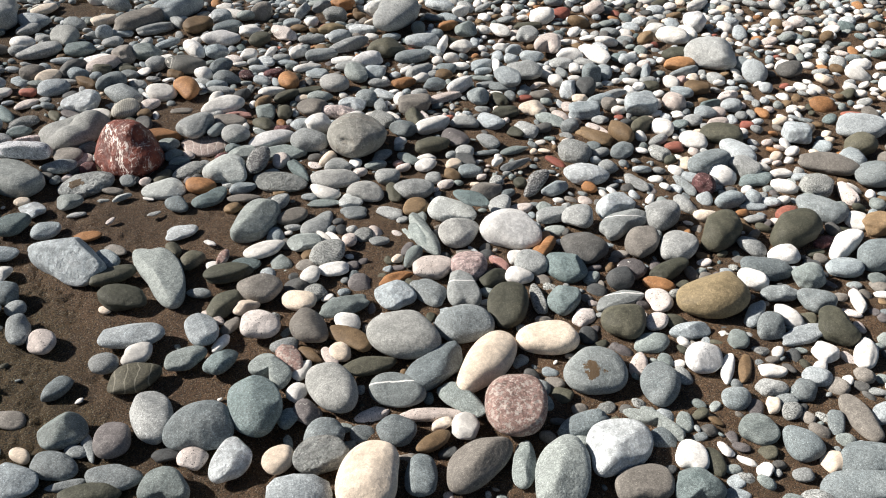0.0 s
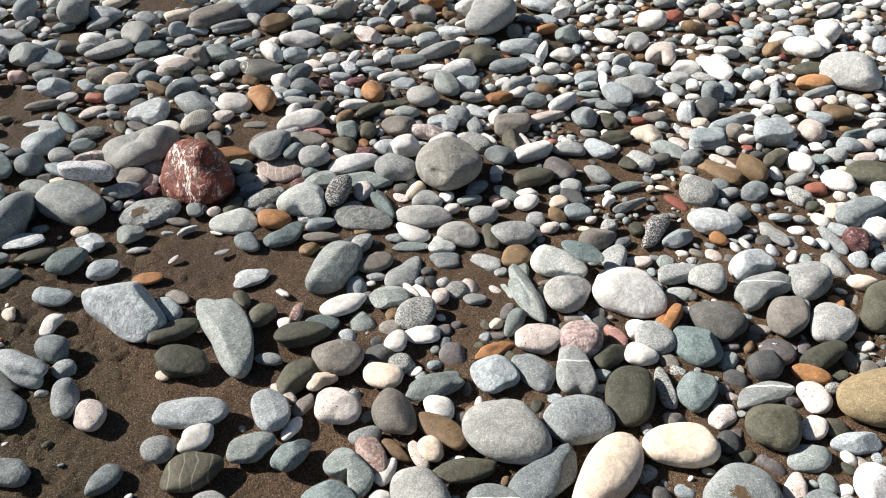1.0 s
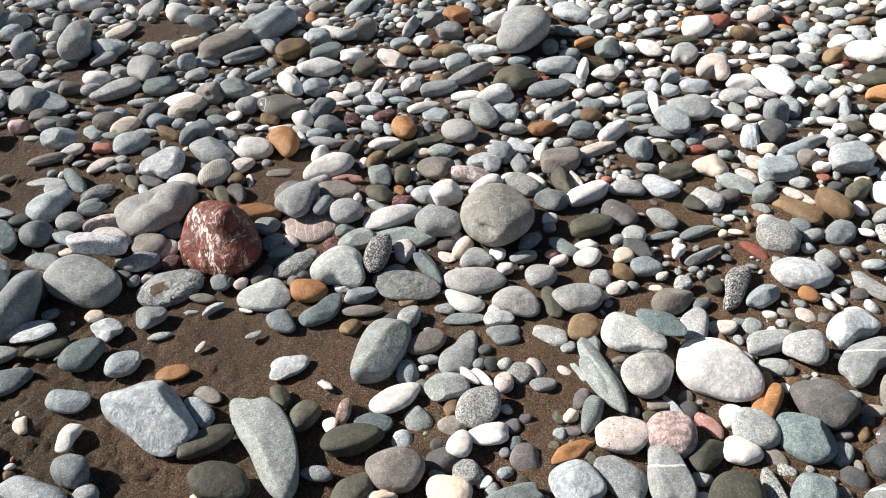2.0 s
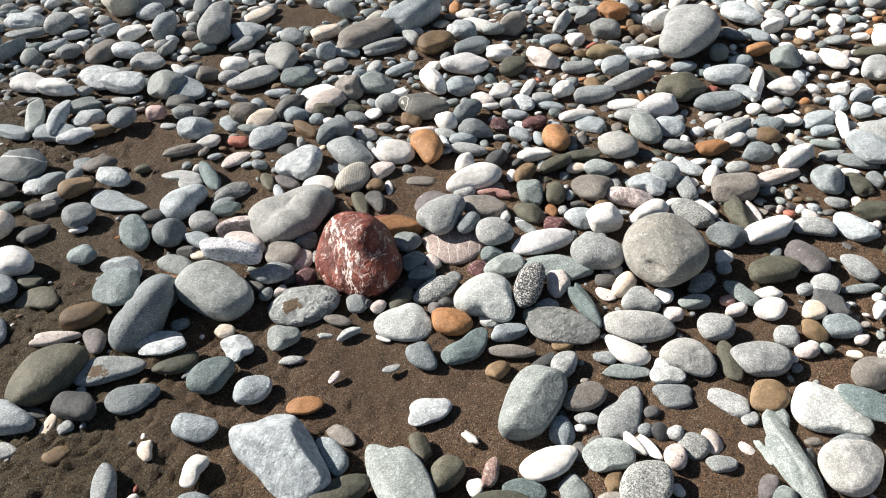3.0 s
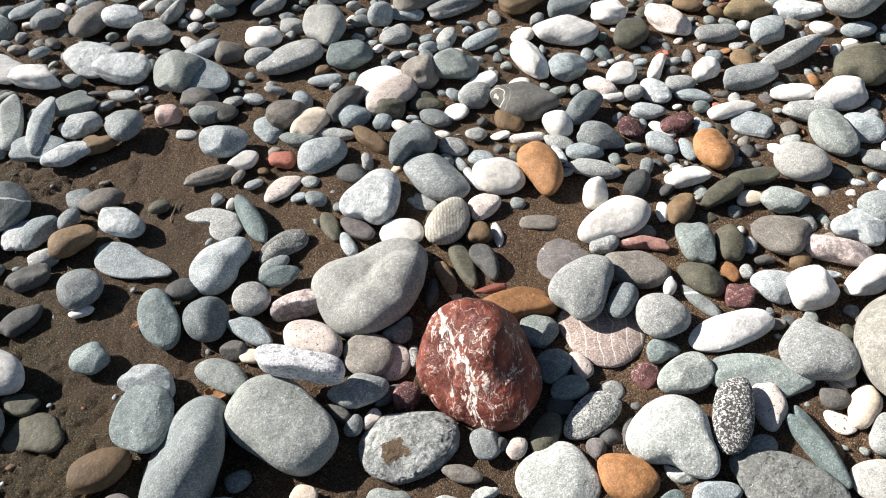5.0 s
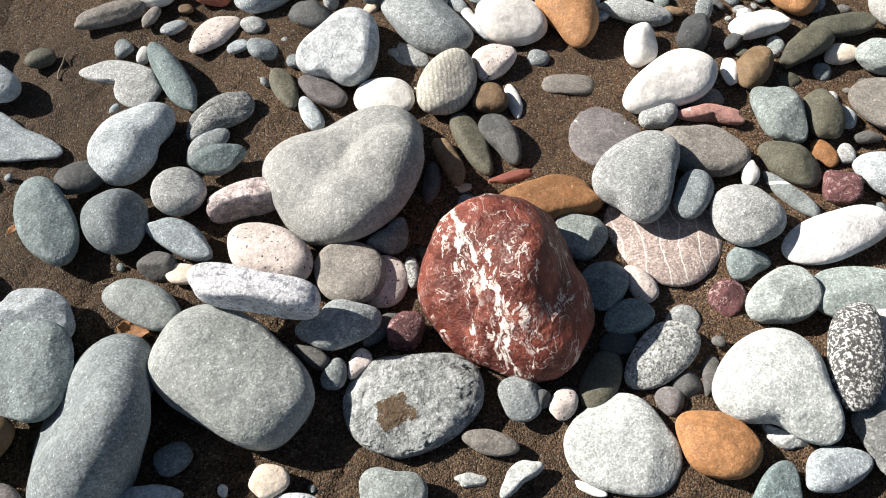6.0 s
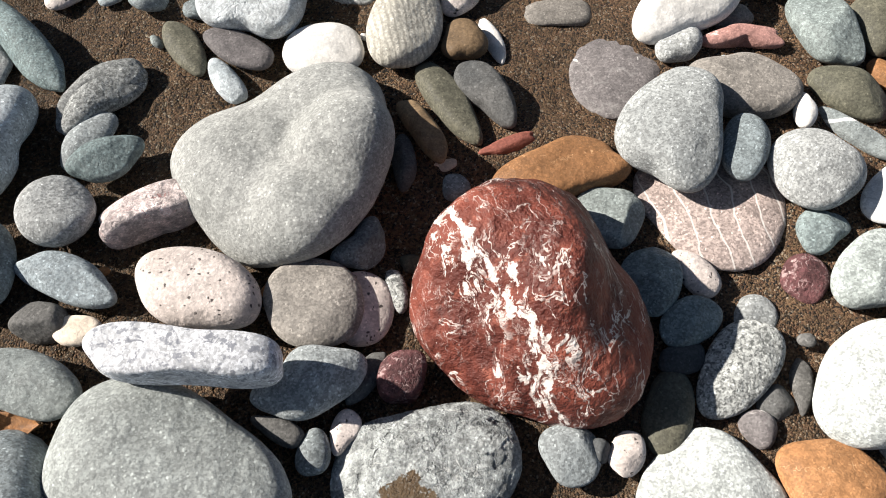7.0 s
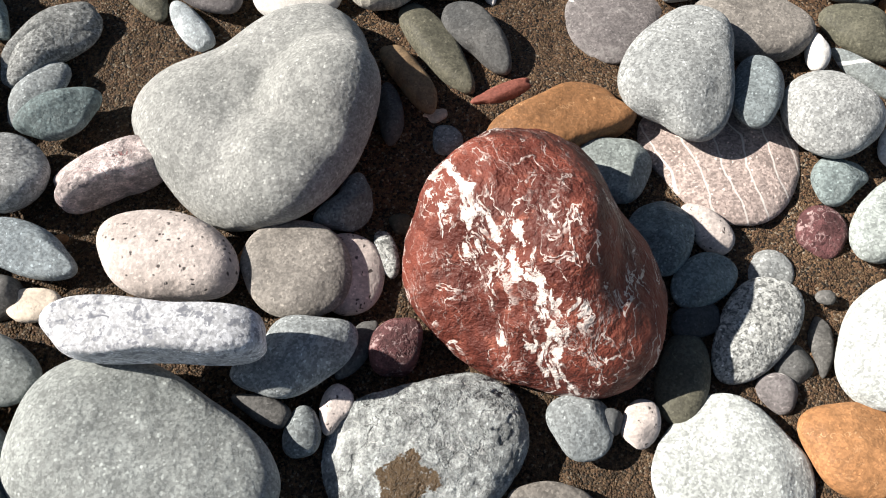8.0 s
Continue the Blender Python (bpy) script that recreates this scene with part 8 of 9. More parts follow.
stone(0.785, -0.882, 0.020, (0.0402, 0.0328), (-0.0294, 0.0360), 0.0267, "A", outline=(1.0, 0.0, 0.0, -0.017, -0.068, -0.005, 0.058, 0.01, -0.007, 0.005, -0.014), level=5)
stone(0.875, -0.928, 0.018, (0.0245, 0.0416), (-0.0239, 0.0148), 0.0206, "g", outline=(1.0, 0.0, 0.0, -0.098, 0.024, -0.026, -0.017, 0.03, 0.02, 0.008, 0.005), level=5)
stone(0.974, -0.884, 0.015, (0.0285, 0.0278), (-0.0181, 0.0197), 0.0181, "W", outline=(1.0, 0.0, 0.0, -0.121, -0.052, -0.025, -0.001, 0.004, -0.027, -0.013, -0.008), level=5)
stone(1.008, -0.906, 0.007, (0.0207, 0.0298), (-0.0089, 0.0072), 0.0093, "w", outline=(1.0, 0.0, 0.0, 0.047, 0.019, -0.003, -0.024, -0.002, 0.012, -0.016, -0.016), level=5)
stone(1.035, -0.913, 0.007, (0.0220, 0.0295), (-0.0081, 0.0065), 0.0099, "o", outline=(1.0, 0.0, 0.0, -0.022, 0.047, -0.018, 0.002, 0.019, -0, -0.027, 0.012), level=5)
stone(0.865, -0.872, 0.009, (0.0176, -0.0005), (0.0086, 0.0231), 0.0115, "k")
stone(0.982, -0.976, 0.011, (0.0209, 0.0176), (-0.0125, 0.0156), 0.0138, "g", outline=(1.0, 0.0, 0.0, -0.079, -0.051, 0.005, -0.023, 0.02, -0.013, 0.011, 0.007), level=5)
stone(0.980, -1.044, 0.012, (0.0289, 0.0159), (-0.0139, 0.0213), 0.0157, "t", outline=(1.0, 0.0, 0.0, -0.138, 0.014, 0.002, 0.026, -0.001, -0.017, 0.015, -0), level=5, extra="with a white line")
stone(1.027, -1.084, 0.013, (0.0108, 0.0298), (-0.0246, 0.0100), 0.0172, "g", outline=(1.0, 0.0, 0.0, -0.034, 0.053, -0.009, 0.077, -0.001, -0.013, -0.014, -0.007), level=5)
stone(1.075, -0.929, 0.007, (0.0217, -0.0037), (0.0030, 0.0149), 0.0091, "w", outline=(1.0, 0.0, 0.0, 0.071, -0.09, 0.077, -0.036, -0.018, 0.014, 0.035, 0.01), level=5)
stone(1.051, -0.964, 0.009, (0.0267, 0.0023), (-0.0034, 0.0170), 0.0118, "l", outline=(1.0, 0.0, 0.0, -0.067, -0.086, -0.027, -0.091, -0.003, 0.003, 0.058, 0.039), level=5)
stone(1.098, -0.981, 0.010, (0.0233, 0.0003), (0.0095, 0.0242), 0.0139, "g")
stone(1.140, -0.956, 0.009, (0.0193, -0.0134), (0.0149, 0.0171), 0.0124, "b")
stone(1.034, -0.999, 0.006, (0.0108, -0.0028), (0.0083, 0.0152), 0.0077, "c")
stone(1.055, -1.122, 0.009, (0.0199, 0.0098), (-0.0073, 0.0162), 0.0118, "c", outline=(1.0, 0.0, 0.0, -0.049, -0.06, -0.007, 0.003, 0.004, 0.044, 0.014, -0.022), level=5)
stone(1.107, -1.133, 0.012, (0.0475, -0.0109), (0.0168, 0.0271), 0.0166, "g")
stone(1.069, -1.173, 0.011, (0.0644, -0.0150), (0.0154, 0.0237), 0.0150, "g")
stone(1.151, -1.053, 0.009, (0.0002, -0.0483), (0.0225, 0.0086), 0.0124, "m")
stone(1.109, -1.052, 0.007, (-0.0125, -0.0255), (0.0135, -0.0021), 0.0092, "g")
stone(1.194, -1.054, 0.009, (0.0250, 0.0029), (0.0073, 0.0206), 0.0126, "b")
stone(0.934, -1.090, 0.003, (0.0107, -0.0112), (0.0059, 0.0054), 0.0046, "w")
stone(0.880, -0.775, 0.024, (0.0243, 0.0406), (-0.0287, 0.0183), 0.0222, "v", outline=(1.0, 0.0, 0.0, -0.134, -0.018, 0.013, -0.026, -0.023, 0.008, -0.006, 0.01), level=5)
stone(0.905, -0.701, 0.008, (0.0467, 0.0145), (-0.0079, 0.0199), 0.0112, "E", outline=(1.0, 0.0, 0.0, 0.064, -0.059, -0.029, -0.073, -0.003, 0.048, -0.006, -0.01), level=5)
stone(0.974, -0.721, 0.013, (0.0086, 0.0286), (-0.0231, 0.0067), 0.0143, "k", outline=(1.0, 0.0, 0.0, 0.055, 0.045, -0.036, 0.033, 0.001, -0.055, 0.016, -0.005), level=5)
stone(0.941, -0.778, 0.014, (0.0187, 0.0204), (-0.0129, 0.0111), 0.0117, "k", outline=(1.0, 0.0, 0.0, -0.049, -0.05, 0.004, 0.041, 0.013, 0.006, -0.004, 0.014), level=5)
stone(0.991, -0.810, 0.010, (0.0361, 0.0011), (-0.0018, 0.0178), 0.0136, "b", outline=(1.0, 0.0, 0.0, 0.051, -0.065, -0.028, 0.019, -0.017, -0.002, -0.028, 0.011), level=5)
stone(1.190, -0.550, 0.026, (0.0534, 0.0242), (-0.0097, 0.0385), 0.0340, "v")
stone(1.342, -0.578, 0.027, (0.0572, 0.0047), (0.0068, 0.0409), 0.0348, "v")
stone(1.034, -0.640, 0.012, (0.0460, 0.0175), (-0.0030, 0.0206), 0.0164, "v")
stone(0.926, -0.650, 0.015, (0.0270, -0.0005), (0.0067, 0.0276), 0.0195, "d")
stone(0.965, -0.621, 0.012, (0.0238, -0.0153), (0.0142, 0.0232), 0.0154, "q")
stone(0.998, -0.671, 0.008, (0.0278, -0.0129), (0.0073, 0.0161), 0.0101, "O")
stone(1.180, -0.695, 0.011, (0.0238, -0.0174), (0.0144, 0.0212), 0.0147, "w")
stone(1.221, -0.673, 0.014, (0.0469, -0.0200), (0.0177, 0.0281), 0.0186, "g")
stone(1.283, -0.636, 0.013, (0.0367, -0.0005), (0.0097, 0.0270), 0.0165, "w")
stone(1.430, -0.627, 0.015, (0.0580, 0.0283), (-0.0005, 0.0252), 0.0198, "w")
stone(1.453, -0.507, 0.018, (0.0359, -0.0423), (0.0283, 0.0298), 0.0231, "g")
stone(1.377, -0.699, 0.011, (0.0374, -0.0077), (0.0143, 0.0248), 0.0148, "b")
stone(1.466, -0.683, 0.021, (0.0496, -0.0006), (0.0099, 0.0361), 0.0283, "g")
stone(1.283, -0.717, 0.017, (0.0347, -0.0032), (0.0090, 0.0276), 0.0220, "t")
stone(1.205, -0.744, 0.009, (0.0359, -0.0062), (0.0093, 0.0200), 0.0120, "g")
stone(1.256, -0.781, 0.012, (0.0240, -0.0258), (0.0200, 0.0211), 0.0164, "g")
stone(1.248, -0.858, 0.016, (0.0250, -0.0286), (0.0293, 0.0301), 0.0209, "v")
stone(1.183, -0.807, 0.008, (0.0107, -0.0295), (0.0171, 0.0128), 0.0112, "w")
stone(1.337, -0.793, 0.008, (-0.0074, -0.0321), (0.0125, 0.0012), 0.0104, "w")
stone(1.132, -0.830, 0.014, (0.0250, -0.0044), (0.0135, 0.0273), 0.0184, "g")
stone(1.178, -0.859, 0.008, (0.0439, 0.0022), (0.0074, 0.0185), 0.0101, "b")
stone(1.129, -0.788, 0.009, (0.0300, 0.0286), (-0.0088, 0.0118), 0.0117, "b")
stone(1.255, -0.925, 0.011, (0.0207, -0.0031), (0.0216, 0.0303), 0.0144, "w")
stone(1.188, -0.909, 0.009, (0.0146, -0.0171), (0.0194, 0.0170), 0.0125, "w")
stone(1.160, -0.936, 0.006, (0.0148, 0.0006), (0.0050, 0.0123), 0.0086, "w")
stone(0.909, -0.828, 0.009, (0.0317, -0.0025), (0.0088, 0.0224), 0.0126, "t")
stone(1.057, -0.853, 0.011, (0.0129, -0.0130), (0.0151, 0.0162), 0.0146, "t")
stone(1.547, -0.579, 0.017, (0.0409, -0.0068), (0.0139, 0.0305), 0.0225, "o")
stone(1.514, -0.550, 0.012, (0.0221, -0.0183), (0.0185, 0.0250), 0.0158, "w")
stone(1.398, -0.605, 0.008, (0.0256, -0.0032), (0.0085, 0.0176), 0.0100, "R")
stone(0.927, -0.435, 0.017, (0.0335, -0.0023), (0.0054, 0.0334), 0.0228, "l")
stone(0.888, -0.401, 0.010, (0.0413, 0.0020), (0.0033, 0.0221), 0.0124, "l")
stone(1.016, -0.258, 0.016, (0.0482, -0.0208), (0.0144, 0.0318), 0.0205, "B")
stone(0.927, -0.297, 0.012, (0.0349, 0.0208), (-0.0091, 0.0155), 0.0154, "b", outline=(1.0, 0.0, 0.0, -0.104, -0.057, -0.004, -0.008, 0.013, -0.008, 0.015, 0.039), level=5)
stone(1.259, -0.355, 0.018, (0.0247, -0.0062), (0.0101, 0.0318), 0.0240, "R")
stone(1.316, -0.269, 0.021, (0.0560, 0.0207), (-0.0122, 0.0260), 0.0279, "g")
stone(1.395, -0.294, 0.016, (0.0338, -0.0281), (0.0182, 0.0328), 0.0202, "l")
stone(1.426, -0.215, 0.013, (0.0216, -0.0493), (0.0239, 0.0282), 0.0174, "b")
stone(1.607, -0.318, 0.017, (0.0604, -0.0370), (0.0191, 0.0323), 0.0216, "m")
stone(1.681, -0.391, 0.018, (0.0487, -0.0123), (0.0251, 0.0426), 0.0239, "g")
stone(1.739, -0.251, 0.023, (0.0365, -0.0121), (0.0177, 0.0387), 0.0298, "v")
stone(1.811, -0.160, 0.022, (0.0631, -0.0159), (0.0201, 0.0472), 0.0286, "b")
stone(1.626, -0.157, 0.018, (0.0320, -0.0106), (0.0136, 0.0344), 0.0240, "B", square=4)
stone(1.431, -0.127, 0.018, (0.0502, -0.0215), (0.0209, 0.0342), 0.0227, "v")
stone(1.347, -0.139, 0.013, (0.0297, -0.0181), (0.0140, 0.0311), 0.0178, "w")
stone(1.179, -0.077, 0.019, (0.0132, -0.0454), (0.0232, 0.0146), 0.0240, "o")
stone(1.114, -0.071, 0.011, (0.0278, -0.0411), (0.0155, 0.0224), 0.0138, "o")
stone(1.301, 0.071, 0.021, (0.0486, 0.0028), (0.0140, 0.0419), 0.0265, "B", square=4)
stone(1.305, -0.056, 0.014, (0.0219, -0.0205), (0.0179, 0.0263), 0.0179, "w")
stone(1.236, -0.182, 0.010, (0.0192, -0.0231), (0.0146, 0.0228), 0.0131, "S")
stone(1.286, -0.156, 0.008, (0.0246, -0.0015), (0.0038, 0.0189), 0.0108, "r")
stone(1.150, -0.153, 0.011, (0.0330, 0.0054), (0.0041, 0.0286), 0.0144, "g")
stone(1.511, -0.409, 0.015, (0.0376, -0.0121), (0.0225, 0.0358), 0.0199, "S", square=3)
stone(1.395, -0.349, 0.010, (0.0433, 0.0016), (0.0064, 0.0238), 0.0131, "T")
stone(1.442, -0.390, 0.011, (0.0263, -0.0156), (0.0124, 0.0211), 0.0140, "w")
stone(1.475, -0.326, 0.007, (0.0305, -0.0014), (0.0052, 0.0165), 0.0094, "w")
stone(1.564, -0.445, 0.012, (-0.0068, -0.0429), (0.0174, 0.0010), 0.0161, "k")
stone(1.285, -0.423, 0.014, (0.0378, 0.0091), (-0.0016, 0.0228), 0.0181, "b")
stone(1.337, -0.426, 0.013, (0.0220, 0.0002), (0.0036, 0.0228), 0.0163, "b")
stone(1.329, -0.448, 0.006, (0.0289, -0.0111), (0.0060, 0.0123), 0.0078, "b")
stone(1.223, -0.336, 0.008, (0.0039, -0.0469), (0.0113, 0.0012), 0.0108, "g")
stone(1.120, -0.304, 0.008, (0.0149, -0.0376), (0.0160, 0.0130), 0.0108, "l")
stone(-0.172, -0.469, 0.014, (0.0287, -0.0131), (0.0044, 0.0242), 0.0184, "g")
stone(-0.145, -0.512, 0.008, (0.0184, 0.0011), (-0.0032, 0.0195), 0.0100, "g")
stone(-0.128, -0.582, 0.012, (0.0075, -0.0407), (0.0199, 0.0016), 0.0157, "g")
stone(0.378, -0.110, 0.012, (0.0129, -0.0498), (0.0141, 0.0023), 0.0154, "T", outline=(1.0, 0.0, 0.0, -0.002, 0.009, 0.116, 0.065, -0.029, -0.032, 0.022, 0.04), level=5)
stone(-0.238, -0.572, 0.006, (0.0568, -0.0130), (-0.0093, 0.0509), 0.0170, "g")
stone(-0.211, -0.509, 0.016, (0.0506, -0.0303), (0.0057, 0.0273), 0.0209, "b")
stone(-0.235, -0.523, 0.009, (0.0338, -0.0308), (0.0060, 0.0140), 0.0115, "d")
stone(-0.176, -0.707, 0.009, (0.0328, -0.0027), (-0.0063, 0.0232), 0.0122, "g")
stone(-0.109, -0.785, 0.002, (0.0276, -0.0061), (-0.0022, 0.0199), 0.0073, "m")
stone(-0.181, -0.816, 0.009, (0.0383, 0.0015), (-0.0061, 0.0200), 0.0114, "T")
stone(-0.294, -0.521, 0.009, (0.0164, -0.0117), (0.0022, 0.0188), 0.0112, "w", square=4, facets=5)
stone(-0.302, -0.427, 0.010, (0.0066, -0.0391), (0.0175, -0.0023), 0.0132, "g")
stone(0.310, -0.742, 0.009, (0.0109, -0.0361), (0.0172, 0.0076), 0.0119, "P")
stone(0.327, -0.770, 0.006, (0.0133, 0.0210), (-0.0092, 0.0073), 0.0075, "w")
stone(0.391, -0.741, 0.008, (0.0185, -0.0018), (0.0016, 0.0223), 0.0103, "c")
stone(0.374, -0.748, 0.005, (0.0098, -0.0249), (0.0094, 0.0066), 0.0071, "k")
stone(0.344, -0.735, 0.005, (0.0168, -0.0216), (0.0069, 0.0089), 0.0070, "o")
stone(0.314, -0.818, 0.007, (0.0144, 0.0128), (-0.0093, 0.0147), 0.0093, "w")
stone(0.326, -0.868, 0.009, (0.0177, -0.0147), (0.0112, 0.0177), 0.0114, "q", square=4, facets=6)
stone(0.297, -0.872, 0.007, (0.0166, 0.0064), (-0.0057, 0.0169), 0.0098, "T", square=3)
stone(0.304, -0.708, 0.007, (0.0248, 0.0038), (-0.0023, 0.0169), 0.0097, "l")
stone(0.269, 0.136, 0.012, (0.0069, 0.0143), (-0.0070, 0.0044), 0.0090, "w", outline=(1.0, 0.0, 0.0, -0.062, 0.094, 0.002, 0.061, 0.037, 0.028, 0.012, 0.011), level=5)
stone(0.305, 0.110, 0.006, (0.0196, -0.0272), (0.0077, 0.0038), 0.0091, "E", outline=(1.0, 0.0, 0.0, 0.015, -0.025, -0.049, 0.042, -0.031, -0.058, 0.013, 0.004), level=5)
stone(-0.266, 0.267, 0.009, (0.0313, 0.0259), (-0.0138, 0.0115), 0.0133, "S", outline=(1.0, 0.0, 0.0, 0.018, -0.037, -0.122, -0.092, -0.005, 0.089, 0.073, -0.01), level=5)
stone(-0.574, 0.014, 0.006, (0.0245, -0.0105), (0.0095, 0.0127), 0.0090, "v", outline=(1.0, 0.0, 0.0, -0.053, -0.027, -0.089, -0.028, 0.039, -0.003, -0.036, -0.018), level=5)
stone(-0.175, -0.170, 0.008, (0.0207, -0.0203), (0.0154, 0.0158), 0.0117, "B", outline=(1.0, 0.0, 0.0, -0.025, -0.007, -0.109, -0.024, -0.04, 0.051, -0.013, 0.032), level=5)
stone(-0.620, 0.152, 0.008, (0.0189, 0.0253), (-0.0169, 0.0103), 0.0114, "d", outline=(1.0, 0.0, 0.0, -0.037, -0.036, 0.063, -0.05, 0.013, -0.005, 0.038, -0.001), level=5)
stone(-0.680, 0.324, 0.008, (0.0065, -0.0321), (0.0245, 0.0038), 0.0119, "B", outline=(1.0, 0.0, 0.0, -0.059, -0.057, -0.027, 0.03, 0.018, 0.01, -0.004, 0.047), level=5)
stone(-0.795, 0.621, 0.011, (0.0239, -0.0832), (0.0209, 0.0072), 0.0164, "t", outline=(1.0, 0.0, 0.0, 0.026, 0.045, -0.014, -0.021, -0.023, -0.008, -0.011, 0.001), level=5)
stone(-0.719, 0.535, 0.012, (0.0479, -0.0022), (0.0026, 0.0308), 0.0165, "b", outline=(1.0, 0.0, 0.0, -0.002, -0.019, 0.015, 0.028, -0.041, 0.015, 0.013, 0.051), level=5)
stone(-0.693, 0.661, 0.011, (0.0371, -0.0008), (0.0022, 0.0341), 0.0150, "t", outline=(1.0, 0.0, 0.0, 0.074, 0.025, 0.036, -0.122, 0.056, -0.026, 0.049, 0.016), level=5)
stone(-0.875, 0.794, 0.012, (0.0462, -0.0349), (0.0252, 0.0277), 0.0176, "W", outline=(1.0, 0.0, 0.0, 0.022, 0.015, 0.02, 0.028, -0.02, -0.039, -0.034, -0.043), level=5)
stone(-0.693, 0.800, 0.015, (0.0472, -0.0462), (0.0360, 0.0311), 0.0211, "B", outline=(1.0, 0.0, 0.0, 0.05, 0.018, -0.036, 0.005, -0.009, 0.001, 0.009, 0.02), level=5)
stone(-0.472, 0.723, 0.014, (0.0463, -0.0573), (0.0354, 0.0222), 0.0207, "b", outline=(1.0, 0.0, 0.0, 0.031, -0.002, -0.09, 0.04, 0.018, 0.004, 0.016, 0.014), level=5)
stone(0.058, 0.383, 0.012, (0.0029, 0.0409), (-0.0389, 0.0043), 0.0167, "B", outline=(1.0, 0.0, 0.0, -0.052, 0.035, 0.012, 0.011, -0.006, 0.02, 0.016, -0.009), level=5)
stone(0.186, -0.443, 0.004, (-0.0002, 0.0117), (-0.0124, 0.0001), 0.0056, "w", outline=(1.0, 0.0, 0.0, 0.152, -0.018, -0.048, -0.028, -0.003, -0.033, -0.028, 0.001), level=5)
stone(0.366, -0.442, 0.004, (0.0070, 0.0164), (-0.0095, 0.0046), 0.0063, "o", outline=(1.0, 0.0, 0.0, -0.025, -0.033, -0.003, -0.04, 0.043, -0.053, -0.081, -0.003), level=5)
stone(0.422, -0.391, 0.005, (0.0136, -0.0199), (0.0082, 0.0028), 0.0068, "w", outline=(1.0, 0.0, 0.0, -0.013, -0.142, 0.032, -0.009, -0.025, 0.042, 0.035, -0.01), level=5)
stone(0.511, -0.422, 0.005, (0.0200, -0.0002), (-0.0015, 0.0130), 0.0077, "l", outline=(1.0, 0.0, 0.0, 0.048, 0.026, 0.03, 0.028, -0.016, 0.007, -0.009, 0.028), level=5)
stone(0.573, -0.407, 0.004, (0.0069, -0.0237), (0.0050, 0.0011), 0.0056, "t", outline=(1.0, 0.0, 0.0, -0.068, -0.013, 0.006, -0.048, -0.006, 0.037, 0.069, 0.079), level=5)
stone(0.785, -0.346, 0.010, (0.0226, 0.0406), (-0.0187, 0.0107), 0.0141, "l", outline=(1.0, 0.0, 0.0, -0.024, 0.001, -0.031, -0.036, 0.046, -0.031, -0.005, 0.042), level=5)
stone(0.608, -0.352, 0.006, (0.0066, 0.0242), (-0.0141, 0.0050), 0.0086, "t", outline=(1.0, 0.0, 0.0, 0.033, 0.006, 0.051, 0.004, 0.003, 0.012, 0.043, 0.001), level=5)
stone(0.688, -0.507, 0.005, (0.0060, -0.0283), (0.0070, 0.0005), 0.0074, "b", outline=(1.0, 0.0, 0.0, 0.05, -0.02, -0.037, -0.052, 0.013, 0.013, -0.025, -0.003), level=5)
stone(0.772, -0.442, 0.016, (0.0196, 0.0536), (-0.0505, 0.0269), 0.0234, "W", outline=(1.0, 0.0, 0.0, 0.014, -0.06, 0.038, 0.027, 0.011, -0.027, -0.001, -0.017), level=5)
stone(0.601, -0.420, 0.011, (0.0094, -0.0872), (0.0181, -0.0000), 0.0155, "t", outline=(1.0, 0.0, 0.0, -0.056, -0.086, 0.002, 0.066, -0.024, 0.034, 0.029, -0.002), level=5)
stone(0.673, -0.430, 0.011, (0.0308, 0.0438), (-0.0226, 0.0168), 0.0156, "g", outline=(1.0, 0.0, 0.0, -0.042, -0.025, -0.015, -0.134, -0.05, -0.027, -0.03, 0.048), level=5)
stone(0.825, -0.733, 0.007, (0.0223, 0.0208), (-0.0116, 0.0124), 0.0096, "k", outline=(1.0, 0.0, 0.0, -0.043, -0.018, -0.01, 0.017, 0.008, -0.014, 0.046, -0.03), level=5)
stone(0.824, -0.502, 0.008, (0.0258, 0.0478), (-0.0143, 0.0089), 0.0118, "O", outline=(1.0, 0.0, 0.0, -0.09, -0.013, -0.054, 0.01, -0.011, -0.042, 0.017, -0.019), level=5)
stone(-0.311, 0.079, 0.004, (0.0178, -0.0062), (0.0066, 0.0126), 0.0150, "d", outline=(1.0, 0.0, 0.0, -0.014, -0.051, 0.003, -0.044, -0.001, -0.008, 0.009, -0.037), level=5)

# ---- shingle: the small and far pebbles that nobody could count ----
def shingle(name, label, spots, level):
    """Many small pebbles as one object; each spot is x, y, half length, turn, look, height, chance."""
    looks = sorted(set(s[4] for s in spots))
    shapes = [worn(level, 900 + i, 2.2 + 0.1 * (i % 5), 0.15 * (i % 3 - 1), 0.0, 0.06, i % 4) for i in range(14)]
    faces = np.array(BALLS[level][1])
    points, all_faces, slots, start = [], [], [], 0
    for x, y, a, turn, which, rise, seed in spots:
        chance = np.random.RandomState(seed)
        b = a * chance.uniform(0.55, 0.9)
        c = b * chance.uniform(0.4, 0.75)
        p = shapes[chance.randint(14)] * (a, b, c)
        m = np.array(pose(0, 0, 0, chance.uniform(-22, 22), chance.uniform(-22, 22), turn).to_3x3())
        points.append(p @ m.T + (x, y, swell_of(x, y) + c * rise))
        all_faces.append(faces + start)
        slots += [looks.index(which)] * len(faces)
        start += len(p)
    me = smooth_mesh(name, np.concatenate(points), np.concatenate(all_faces).tolist(), [LOOKS[k][0] for k in looks], slots)
    tagged(new(name, me), label, name, kind="stuff")


